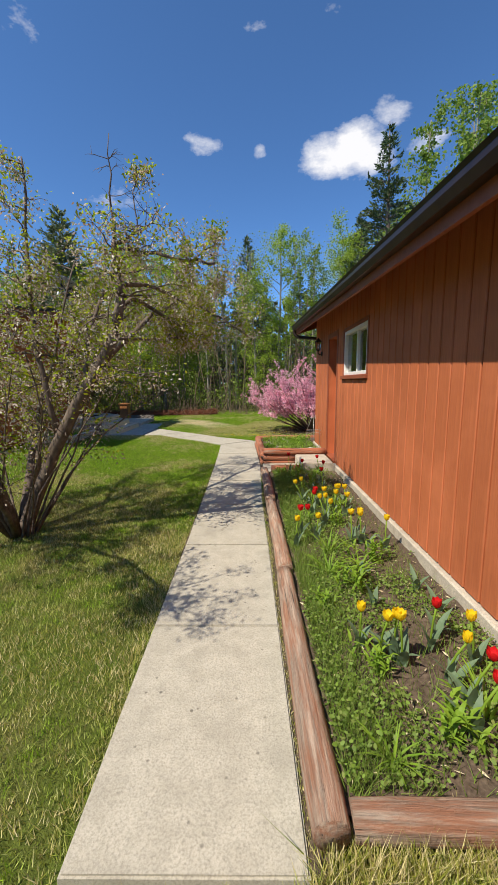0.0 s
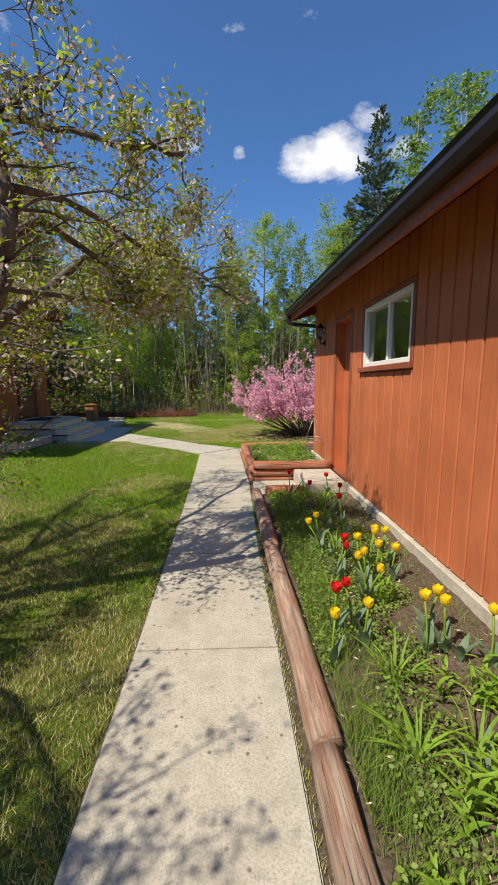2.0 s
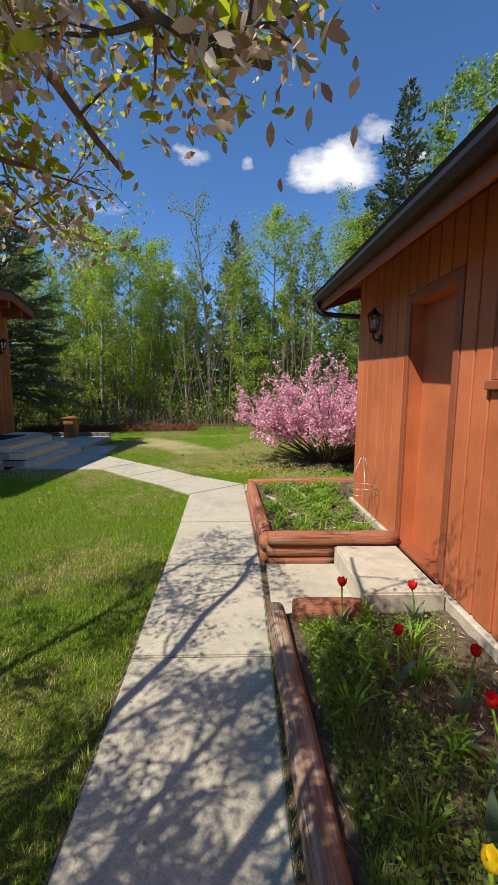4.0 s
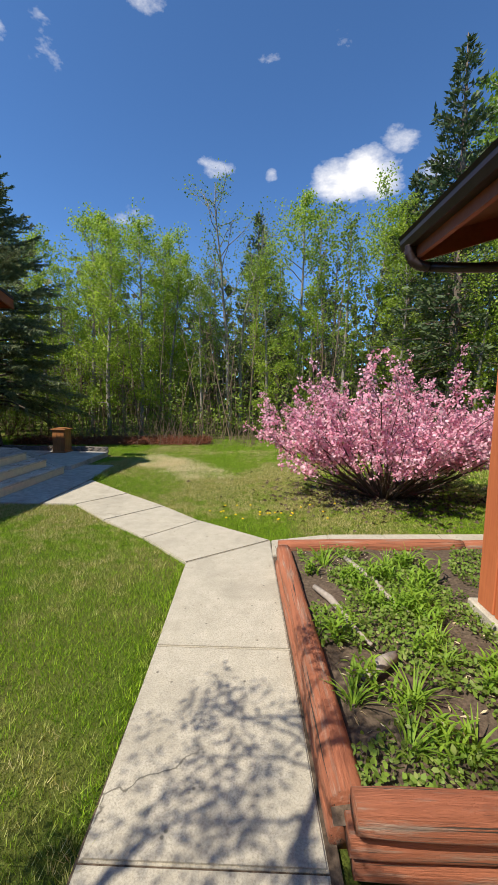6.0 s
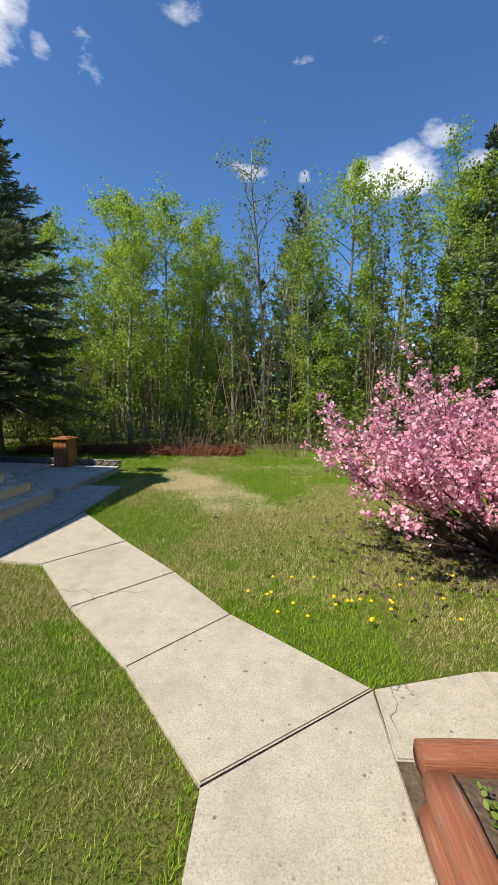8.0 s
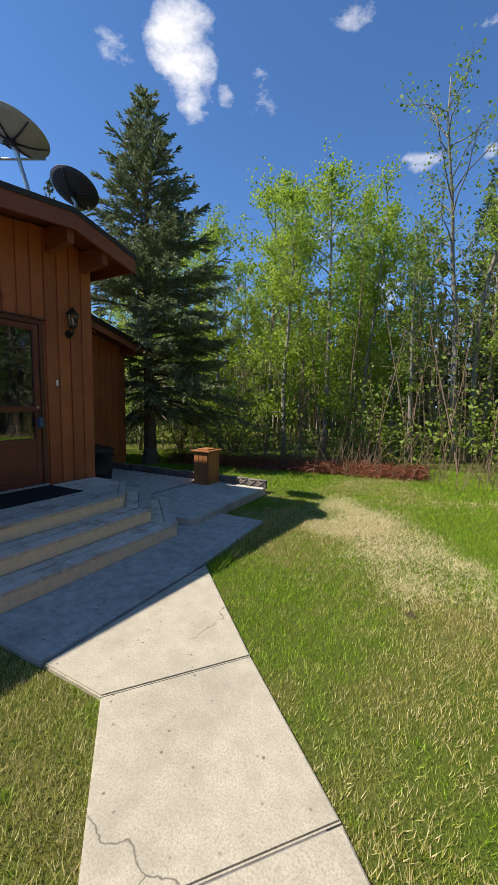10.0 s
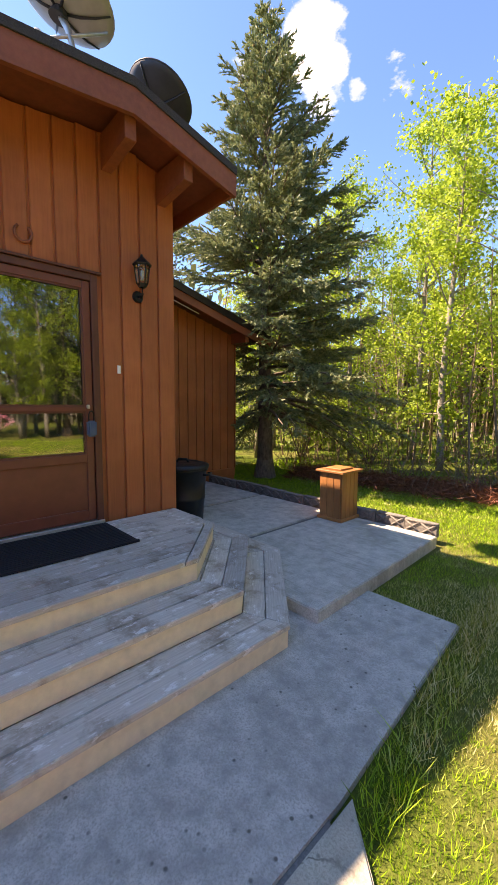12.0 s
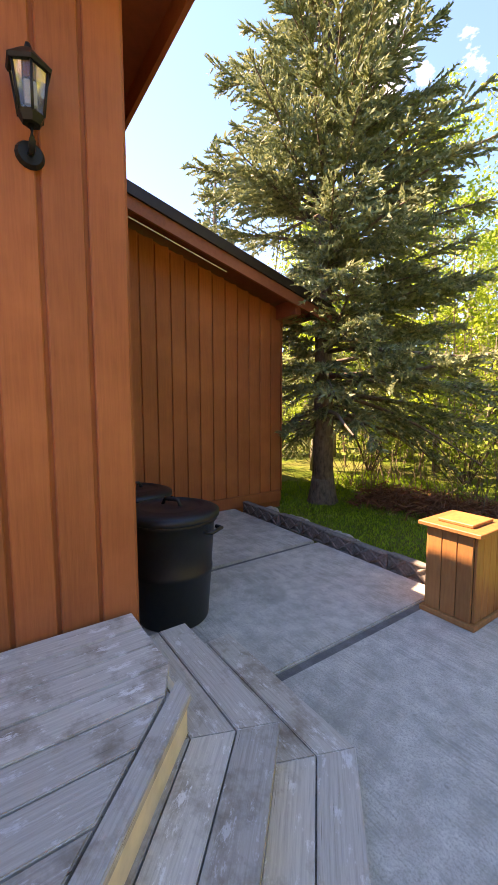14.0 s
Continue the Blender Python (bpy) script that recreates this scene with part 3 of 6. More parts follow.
LOGS = (  # start, end, height of the axis, radius, paint
    ((0.405, 1.30), (0.39, 3.02), 0.075, 0.064, M_LOG), ((0.39, 3.03), (0.36, 4.75), 0.08, 0.064, M_LOG), ((0.36, 4.76), (0.33, 6.40), 0.085, 0.066, M_LOG),
    ((0.475, 1.36), (1.46, 1.33), 0.062, 0.06, M_LOG), ((0.45, 6.34), (0.90, 6.34), 0.10, 0.085, M_LOGRED),
    ((0.35, 7.26), (1.47, 7.26), 0.245, 0.062, M_LOGRED), ((0.34, 7.27), (0.95, 7.27), 0.13, 0.056, M_LOGRED), ((0.36, 7.275), (0.93, 7.275), 0.03, 0.045, M_LOGRED),
    ((0.35, 7.36), (0.285, 9.60), 0.135, 0.072, M_LOGRED), ((0.345, 7.36), (0.275, 9.60), 0.015, 0.066, M_LOGRED), ((0.24, 9.70), (2.02, 9.86), 0.13, 0.07, M_LOGRED), ((2.04, 9.86), (3.8, 9.95), 0.13, 0.07, M_LOGRED),
)
for i, (a, b, z, r, mat) in enumerate(LOGS):
    d = Vector(b) - Vector(a)
    ob = place("garden_log", log_mesh("garden_log", d.length, r, i, 0.93), mat, None, "", pose(a[0], a[1], z, 0, 0, math.degrees(math.atan2(-d.x, d.y))))
    tagged(ob, "round landscape timber with flaking red-brown stain, edging a bed", "log", "logs round the beds")


def bed_soil(name, x0, x1, y0, y1, z, label):
    bm = bmesh.new()
    bmesh.ops.create_grid(bm, x_segments=28, y_segments=80, size=0.5)
    for v in bm.verts:
        v.co = Vector((lerp(x0, x1, v.co.x + 0.5), lerp(y0, y1, v.co.y + 0.5), 0))
        v.co.z = z + 0.03 * noise.noise(v.co * 2.2) + 0.02 * noise.noise(v.co * 9)
    tagged(place(name, bm_mesh(name, bm, True), M_SOIL), label, "soil", kind="structure")


bed_soil("ground_bed_south", 0.4, 1.5, 1.36, 6.4, 0.075, "dark crumbly garden soil of the tulip bed")
bed_soil("ground_bed_north", 0.3, 1.9, 7.3, 9.75, 0.13, "dark crumbly garden soil of the lily bed")
bed_soil("ground_bed_corner", 1.88, 3.8, 8.72, 9.84, 0.125, "dark soil of the bed beyond the garage corner")

# ---- boards on walls ----


def board_mesh(width, height, thick=0.018):
    """An upright board, its face towards +x, bevelled along the long edges, from y=0."""
    e = 0.006
    sec = [(0, 0), (thick - e, 0), (thick, e), (thick, width - e), (thick - e, width), (0, width)]
    n = len(sec)
    verts = [(x, y, 0) for x, y in sec] + [(x, y, height) for x, y in sec]
    faces = [tuple(range(n))[::-1], tuple(range(n, 2 * n))] + [(i, (i + 1) % n, n + (i + 1) % n, n + i) for i in range(n)]
    return mesh_of("board", verts, faces)


# ---- garage on the right of the walk ----
GX, GN, GS = 1.52, 8.66, -2.5
garage = thing("garage", "single-storey garage clad in red-brown stained vertical boards", "building")
WY0, WY1, WZ0, WZ1 = 4.97, 6.13, 1.58, 2.2
DY0, DY1, DZ1 = 6.60, 7.28, 2.22
for lo, hi in (((GX, GS, 0.15), (GX + 0.14, WY0, 2.75)), ((GX, WY0, 0.15), (GX + 0.14, WY1, WZ0)), ((GX, WY0, WZ1), (GX + 0.14, WY1, 2.75)),
               ((GX, WY1, 0.15), (GX + 0.14, DY0, 2.75)), ((GX, DY0, DZ1), (GX + 0.14, DY1, 2.75)), ((GX, DY1, 0.15), (GX + 0.14, GN - 0.14, 2.75)),
               ((GX, GN - 0.14, 0.15), (7.5, GN, 2.75)), ((GX, GS, 0.15), (7.5, GS + 0.14, 2.75)), ((7.36, GS + 0.14, 0.15), (7.5, GN - 0.14, 2.75))):
    part("wall", box_bm(lo, hi), M_GARAGE, garage)
part("floor", box_bm((GX + 0.14, GS + 0.14, 0.1), (7.36, GN - 0.14, 0.15)), M_PATIO, garage)
part("foundation", box_bm((GX - 0.05, GS - 0.04, -0.1), (GX + 0.12, DY0, 0.16), 0.01), M_FOUND, garage, "pale concrete foundation strip")
part("foundation", box_bm((GX - 0.05, DY1, -0.1), (GX + 0.12, GN + 0.05, 0.21), 0.01), M_FOUND, garage, "pale concrete foundation strip")
part("foundation", box_bm((GX + 0.12, GN - 0.1, -0.1), (7.5, GN + 0.05, 0.2), 0.01), M_FOUND, garage)
# recessed side door
part("side_door", box_bm((GX + 0.115, DY0, 0.2), (GX + 0.155, DY1, DZ1 - 0.001)), M_GARAGE, garage, "red-brown flush side door in a recess")
part("door_sill", box_bm((GX - 0.03, DY0 - 0.02, 0.165), (GX + 0.13, DY1 + 0.02, 0.2), 0.006), M_TRIM, garage)
for y in (DY0 - 0.075, DY1 + 0.002):
    part("door_casing", box_bm((GX - 0.022, y, 0.2), (GX, y + 0.073, DZ1 + 0.08), 0.004), M_TRIM, garage)
part("door_casing", box_bm((GX - 0.022, DY0, DZ1), (GX, DY1, DZ1 + 0.08), 0.004), M_TRIM, garage)
# roof
ROOF_G = 0.30
EX, EZ = 1.13, 2.50
for side in (0, 1):
    bm = bmesh.new()
    xs = (EX, 4.5) if side == 0 else (8.02, 4.5)
    zs = (EZ, EZ + (4.5 - EX) * ROOF_G)
    y0, y1 = GS - 0.5, 9.2
    vs = [bm.verts.new((x, y, z + dz)) for dz in (0.0, 0.05) for x, z in zip(xs, zs) for y in (y0, y1)]
    for q in ((0, 1, 3, 2), (4, 6, 7, 5), (0, 4, 5, 1), (2, 3, 7, 6), (0, 2, 6, 4), (1, 5, 7, 3)):
        bm.faces.new([vs[i] for i in q])
    part("roof", bm, M_SHINGLE, garage, "dark asphalt shingle roof")
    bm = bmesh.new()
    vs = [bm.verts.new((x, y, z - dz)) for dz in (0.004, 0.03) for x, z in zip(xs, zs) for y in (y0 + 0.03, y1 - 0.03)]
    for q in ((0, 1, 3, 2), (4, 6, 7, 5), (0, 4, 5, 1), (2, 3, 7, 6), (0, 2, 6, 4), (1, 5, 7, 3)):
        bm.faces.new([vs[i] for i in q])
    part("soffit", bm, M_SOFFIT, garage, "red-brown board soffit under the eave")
part("fascia", box_bm((EX - 0.01, GS - 0.5, EZ - 0.17), (EX + 0.022, 9.2, EZ + 0.005), 0.003), M_TRIM, garage)
for y0 in (9.175, GS - 0.5):
    bm = bmesh.new()
    vs = [bm.verts.new((x, y, z + dz)) for y in (y0, y0 + 0.028) for x, z in ((EX + 0.025, EZ), (4.5, EZ + (4.5 - EX) * ROOF_G)) for dz in (-0.17, 0.0)]
    for q in ((0, 1, 3, 2), (4, 6, 7, 5), (0, 4, 5, 1), (2, 3, 7, 6), (0, 2, 6, 4), (1, 5, 7, 3)):
        bm.faces.new([vs[i] for i in q])
    part("rake_board", bm, M_TRIM, garage)
# gable triangles
for y0 in (GN - 0.14, GS):
    bm = bmesh.new()
    tri = ((GX, 2.75), (7.5, 2.75), (4.5, EZ + (4.5 - EX) * ROOF_G - 0.04), (GX + 0.3, EZ + (GX + 0.3 - EX) * ROOF_G - 0.04))
    a = [bm.verts.new((x, y0, z)) for x, z in tri]
    b = [bm.verts.new((x, y0 + 0.14, z)) for x, z in tri]
    bm.faces.new(a)
    bm.faces.new(b[::-1])
    for i in range(4):
        bm.faces.new((a[i], b[i], b[(i + 1) % 4], a[(i + 1) % 4]))
    part("gable", bm, M_GARAGE, garage)


def gutter_bm(x, z, y0, y1):
    """An open K-shaped gutter along y, its back at x."""
    sec = [(0, 0.0), (0, -0.095), (-0.055, -0.095), (-0.075, -0.05), (-0.075, -0.02), (-0.09, 0.0), (-0.083, 0.0), (-0.07, -0.02), (-0.07, -0.048), (-0.052, -0.09), (-0.005, -0.09), (-0.005, 0.0)]
    bm = bmesh.new()
    rows = [[bm.verts.new((x + a, y, z + b)) for a, b in sec] for y in (y0, y1)]
    n = len(sec)
    for i in range(n):
        bm.faces.new((rows[0][i], rows[0][(i + 1) % n], rows[1][(i + 1) % n], rows[1][i]))
    bm.faces.new(rows[0])
    bm.faces.new(rows[1][::-1])
    return bm


part("gutter", gutter_bm(EX - 0.012, EZ + 0.0, GS - 0.5, 9.19), M_GUTTER, garage, "dark brown metal gutter along the eave")
# downspout: crimped elbow and pipe to the wall
elbow = [(EX - 0.05, 9.08, 2.42), (EX - 0.05, 9.08, 2.36), (EX - 0.03, 9.07, 2.31), (EX + 0.02, 9.05, 2.275), (EX + 0.08, 9.03, 2.26)]
pts, rad = [], []
for i in range(25):
    f = i / 24 * (len(elbow) - 1)
    k = min(int(f), len(elbow) - 2)
    pts.append(Vector(elbow[k]).lerp(Vector(elbow[k + 1]), f - k))
    rad.append(0.034 + (0.005 if i % 2 else 0))
pts2 = [(EX + 0.08, 9.03, 2.26), (EX + 0.33, 8.93, 2.23), (GX + 0.1, 8.78, 2.20), (GX + 0.14, 8.74, 2.14), (GX + 0.14, 8.735, 0.3)]
spout = place("downspout", tubes_mesh("downspout", [tube(pts, rad, 10), tube(pts2, [0.033] * 5, 10)]), M_GUTTER, garage, "black corrugated downspout elbow and pipe")


def sliding_window(name, x, y0, y1, z0, z1, label, depth=0.1):
    """A white two-pane slider in a wall that faces -x."""
    w = thing(name, label, "window", kind="structure")
    f = 0.045
    part("window_frame", box_bm((x - 0.012, y0, z0), (x + depth, y0 + f, z1), 0.004), M_WHITE, w)
    part("window_frame", box_bm((x - 0.012, y1 - f, z0), (x + depth, y1, z1), 0.004), M_WHITE, w)
    part("window_frame", box_bm((x - 0.012, y0 + f, z1 - f), (x + depth, y1 - f, z1), 0.004), M_WHITE, w)
    part("window_frame", box_bm((x - 0.012, y0 + f, z0), (x + depth, y1 - f, z0 + f), 0.004), M_WHITE, w)
    ym = (y0 + y1) / 2
    part("mullion", box_bm((x + 0.02, ym - 0.022, z0 + f), (x + 0.075, ym + 0.022, z1 - f), 0.004), M_WHITE, w)
    for a, b, dx in ((y0 + f, ym, 0.055), (ym, y1 - f, 0.035)):
        ob = part("pane", box_bm((x + dx, a, z0 + f), (x + dx + 0.005, b, z1 - f)), M_GLASS, w)
        ob.visible_shadow = False
    part("window_sill", box_bm((x - 0.055, y0 - 0.06, z0 - 0.055), (x + 0.02, y1 + 0.06, z0 - 0.002), 0.006), M_TRIM, w, "red-brown wooden sill")
    part("window_casing", box_bm((x - 0.02, y0 - 0.055, z0), (x, y0 - 0.002, z1 + 0.05), 0.004), M_TRIM, w)
    part("window_casing", box_bm((x - 0.02, y1 + 0.002, z0), (x, y1 + 0.055, z1 + 0.05), 0.004), M_TRIM, w)
    part("window_casing", box_bm((x - 0.02, y0 - 0.002, z1 + 0.002), (x, y1 + 0.002, z1 + 0.05), 0.004), M_TRIM, w)
    return w


# the eave follows the slight fall of the site
for ob in garage.children:
    if ob.name.split(".")[0] in ("roof", "soffit", "fascia", "rake_board", "gutter", "downspout", "gable"):
        for v in ob.data.vertices:
            if v.co.z > 1.9:
                v.co.z += 0.045 * (v.co.y - 4.6)

sliding_window("window_1", GX, WY0, WY1, WZ0, WZ1, "white vinyl sliding window in the red-brown wall")

# ---- house with the entrance ----
HX, HN, HS = -5.59, 13.99, 8.7
RX, RYR, RZR = -5.08, 13.36, 3.72
house = thing("house", "single-storey house clad in rust-stained vertical boards", "building")
HDY0, HDY1, HDZ0, HDZ1 = 12.30, 13.25, 0.45, 2.49


def house_roof_z(y):
    """Top of the house roof at y: a long low slope south, a short one north."""
    return RZR - (RYR - y) * 0.13 if y < RYR else RZR - (y - RYR) * 0.235


def gable_wall(name, x0, x1, y0, y1, z0, drop=0.1):
    bm = bmesh.new()
    ys = [y0] + ([RYR] if y0 < RYR < y1 else []) + [y1]
    prof = [(y0, z0)] + [(y1, z0)] + [(y, house_roof_z(y) - drop) for y in ys[::-1]]
    a = [bm.verts.new((x0, y, z)) for y, z in prof]
    b = [bm.verts.new((x1, y, z)) for y, z in prof]
    bm.faces.new(a)
    bm.faces.new(b[::-1])
    for i in range(len(prof)):
        j = (i + 1) % len(prof)
        bm.faces.new((a[i], b[i], b[j], a[j]))
    return part(name, bm, M_HOUSE, house)


gable_wall("wall", HX - 0.14, HX, HS, HDY0, 0.0)
gable_wall("wall", HX - 0.14, HX, HDY0, HDY1, HDZ1)
gable_wall("wall", HX - 0.14, HX, HDY1, HN, 0.0)
part("wall", box_bm((HX - 0.14, HDY0, 0), (HX, HDY1, HDZ0)), M_HOUSE, house)
part("wall", box_bm((-12, HN - 0.14, 0.0), (HX - 0.14, HN, 3.4)), M_HOUSE, house)
part("wall", box_bm((-12, HS, 0.0), (HX - 0.14, HS + 0.14, 3.0)), M_HOUSE, house)
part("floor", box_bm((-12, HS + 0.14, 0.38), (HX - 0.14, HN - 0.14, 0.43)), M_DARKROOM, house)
# roof in two slopes
for ya, yb in ((HS - 0.6, RYR), (14.32, RYR)):
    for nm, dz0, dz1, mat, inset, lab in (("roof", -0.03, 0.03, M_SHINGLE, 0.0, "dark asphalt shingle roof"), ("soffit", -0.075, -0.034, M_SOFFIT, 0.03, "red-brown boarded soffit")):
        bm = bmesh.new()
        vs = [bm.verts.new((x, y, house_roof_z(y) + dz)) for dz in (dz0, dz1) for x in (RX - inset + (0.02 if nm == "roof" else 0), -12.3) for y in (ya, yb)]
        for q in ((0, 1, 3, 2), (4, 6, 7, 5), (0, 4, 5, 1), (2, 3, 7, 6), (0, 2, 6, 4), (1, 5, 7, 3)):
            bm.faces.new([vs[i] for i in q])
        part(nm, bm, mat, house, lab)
    bm = bmesh.new()
    vs = [bm.verts.new((x, y, house_roof_z(y) + dz)) for x in (RX - 0.03, RX + 0.008) for y in (ya, yb) for dz in (-0.21, -0.032)]
    for q in ((0, 1, 3, 2), (4, 6, 7, 5), (0, 4, 5, 1), (2, 3, 7, 6), (0, 2, 6, 4), (1, 5, 7, 3)):
        bm.faces.new([vs[i] for i in q])
    part("rake_board", bm, M_TRIM, house, "red-brown rake board under the shingles")
part("fascia", box_bm((-12.3, 14.29, house_roof_z(14.32) - 0.2), (RX - 0.03, 14.318, house_roof_z(14.32) - 0.035)), M_TRIM, house)
for y, s in ((RYR, 0.09), (13.86, 0.085)):
    zt = house_roof_z(y) - 0.08 - (0.05 if y == RYR else 0.03)
    bm = box_bm((HX - 0.02, y - s / 2, zt - 0.22), (RX - 0.06, y + s / 2, zt), 0.004)
    for v in bm.verts:
        if v.co.x < HX + 0.1 and v.co.z < zt - 0.1:
            v.co.z -= 0.05
    part("roof_beam", bm, M_TRIM, house, "red-brown roof beam end under the rake")

# storm door
door = thing("door_1", "closed dark brown storm door with two glass panes", "door", kind="structure")
fx = HX + 0.005
for lo, hi in (((fx - 0.12, HDY0, HDZ0), (fx + 0.03, HDY0 + 0.055, HDZ1)), ((fx - 0.12, HDY1 - 0.055, HDZ0), (fx + 0.03, HDY1, HDZ1)), ((fx - 0.12, HDY0 + 0.055, HDZ1 - 0.055), (fx + 0.03, HDY1 - 0.055, HDZ1))):
    part("door_frame", box_bm(lo, hi, 0.004), M_DOORTRIM, door)
part("threshold", box_bm((fx - 0.12, HDY0, HDZ0 + 0.001), (fx + 0.05, HDY1, HDZ0 + 0.028), 0.004), M_STEEL, door, "worn metal threshold")
part("drip_cap", box_bm((fx - 0.004, HDY0 - 0.03, HDZ1 + 0.002), (fx + 0.05, HDY1 + 0.03, HDZ1 + 0.02), 0.003), M_DOORTRIM, door)
dy0, dy1, dz0, dz1 = HDY0 + 0.06, HDY1 - 0.06, HDZ0 + 0.035, HDZ1 - 0.06
st = 0.06
for lo, hi in (((dy0, dz0), (dy0 + st, dz1)), ((dy1 - st, dz0), (dy1, dz1)), ((dy0 + st, dz1 - st), (dy1 - st, dz1)), ((dy0 + st, dz0), (dy1 - st, dz0 + 0.09)),
               ((dy0 + st, dz0 + 0.49), (dy1 - st, dz0 + 0.56)), ((dy0 + st, dz0 + 0.91), (dy1 - st, dz0 + 0.95))):
    part("door_rail", box_bm((fx - 0.035, lo[0], lo[1]), (fx + 0.012, hi[0], hi[1]), 0.004), M_DOOR, door)
part("door_panel", box_bm((fx - 0.025, dy0 + st, dz0 + 0.09), (fx - 0.002, dy1 - st, dz0 + 0.49)), M_DOOR, door)
for a, b in ((0.56, 0.91), (0.95, dz1 - st - dz0)):
    ob = part("pane", box_bm((fx - 0.016, dy0 + st, dz0 + a), (fx - 0.011, dy1 - st, dz0 + b)), M_DOORGLASS, door)
    ob.visible_shadow = False
    for w0, w1, v0, v1 in ((dy0 + st, dy0 + st + 0.014, a, b), (dy1 - st - 0.014, dy1 - st, a, b), (dy0 + st + 0.014, dy1 - st - 0.014, a, a + 0.014), (dy0 + st + 0.014, dy1 - st - 0.014, b - 0.014, b)):
        part("glazing_bead", box_bm((fx - 0.010, w0, dz0 + v0), (fx + 0.004, w1, dz0 + v1)), M_DOORTRIM, door)
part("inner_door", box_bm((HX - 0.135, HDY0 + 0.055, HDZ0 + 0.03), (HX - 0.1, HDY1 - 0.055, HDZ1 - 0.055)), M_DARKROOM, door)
for z in (0.3, 1.0, 1.75):
    part("hinge", box_bm((fx + 0.012, dy0 - 0.012, dz0 + z), (fx + 0.03, dy0 + 0.02, dz0 + z + 0.09), 0.004), M_DOORTRIM, door)
ob = part("door_handle", box_bm((fx + 0.012, dy1 - 0.055, dz0 + 0.93), (fx + 0.035, dy1 - 0.03, dz0 + 0.965), 0.006), M_STEEL, door, "small steel push latch")
lockbox = thing("lockbox", "blue-grey key lockbox hanging from the door latch", "lockbox")
part("case", box_bm((fx + 0.02, 13.125, 1.19), (fx + 0.065, 13.20, 1.32), 0.012, 2), M_LOCK, lockbox)
sh = [(fx + 0.042, 13.142, 1.32), (fx + 0.042, 13.142, 1.37), (fx + 0.042, 13.15, 1.392), (fx + 0.042, 13.163, 1.40), (fx + 0.042, 13.175, 1.392), (fx + 0.042, 13.183, 1.37), (fx + 0.042, 13.183, 1.32)]
place("shackle", tube_mesh("shackle", sh, [0.005] * 7, 8), M_BLACK, lockbox)

# second block of the house, set back
wing = thing("house_wing", "set-back house wing clad in rust-stained vertical boards", "building")
VX, VN = -8.02, 16.86


def wing_roof_z(y):
    return 2.72 + (17.35 - y) * 0.275


bm = bmesh.new()
prof = [(13.95, 0.0), (VN, 0.0), (VN, wing_roof_z(VN) - 0.12), (13.95, wing_roof_z(13.95) - 0.12)]
a = [bm.verts.new((VX, y, z)) for y, z in prof]
b = [bm.verts.new((VX - 0.14, y, z)) for y, z in prof]
bm.faces.new(a[::-1])
bm.faces.new(b)
for i in range(4):
    bm.faces.new((a[i], b[i], b[(i + 1) % 4], a[(i + 1) % 4]))
part("wall", bm, M_HOUSE, wing)
part("wall", box_bm((-13, VN - 0.14, 0), (VX - 0.14, VN, wing_roof_z(VN) - 0.13)), M_HOUSE, wing)
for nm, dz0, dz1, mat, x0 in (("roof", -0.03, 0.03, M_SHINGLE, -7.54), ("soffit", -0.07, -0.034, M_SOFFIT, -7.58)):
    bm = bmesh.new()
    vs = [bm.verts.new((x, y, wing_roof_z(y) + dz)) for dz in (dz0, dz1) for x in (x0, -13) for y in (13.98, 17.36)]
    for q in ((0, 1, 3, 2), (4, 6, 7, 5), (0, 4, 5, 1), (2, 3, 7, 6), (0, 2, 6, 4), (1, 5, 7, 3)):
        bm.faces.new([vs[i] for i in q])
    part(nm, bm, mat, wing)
bm = bmesh.new()
vs = [bm.verts.new((x, y, wing_roof_z(y) + dz)) for x in (-7.575, -7.545) for y in (13.98, 17.36) for dz in (-0.2, -0.032)]
for q in ((0, 1, 3, 2), (4, 6, 7, 5), (0, 4, 5, 1), (2, 3, 7, 6), (0, 2, 6, 4), (1, 5, 7, 3)):
    bm.faces.new([vs[i] for i in q])
part("rake_board", bm, M_TRIM, wing)
part("roof_beam", box_bm((VX, 16.76, wing_roof_z(16.8) - 0.28), (-7.6, 16.85, wing_roof_z(16.8) - 0.09), 0.004), M_TRIM, wing)
bm = bmesh.new()
vs = [bm.verts.new((x, y, wing_roof_z(y) + dz)) for x in (-7.555, -7.515) for y in (13.98, 17.38) for dz in (-0.075, 0.036)]
for q in ((0, 1, 3, 2), (4, 6, 7, 5), (0, 4, 5, 1), (2, 3, 7, 6), (0, 2, 6, 4), (1, 5, 7, 3)):
    bm.faces.new([vs[i] for i in q])
part("drip_edge", bm, M_GUTTER, wing, "dark brown metal drip edge along the rake")
strip_end = [(-7.62, y, wing_roof_z(y) - 0.235) for y in (13.98, 14.6, 15.2, 15.75)]
place("conduit", tube_mesh("conduit", strip_end, [0.007] * 4, 6), M_WHITE, wing, "thin pale conduit under the rake")
part("skirt_board", box_bm((VX, 13.97, 0.09), (VX + 0.03, VN, 0.24), 0.005), M_HOUSE, wing)
part("corner_board", box_bm((VX - 0.05, VN + 0.001, 0.24), (VX + 0.024, VN + 0.02, wing_roof_z(VN) - 0.15), 0.004), M_HOUSE, wing)

# ---- entrance steps ----
steps = thing("entrance_steps", "three-tier weathered wooden entrance steps with cream risers", "steps")
TIERS = (((-3.78, 13.62), (-4.66, 14.49), 0.15), ((-4.06, 13.50), (-4.78, 14.22), 0.30), ((-4.37, 13.38), (-4.92, 13.94), 0.45))
S0 = 11.64
XB = -5.56
BW = 0.142


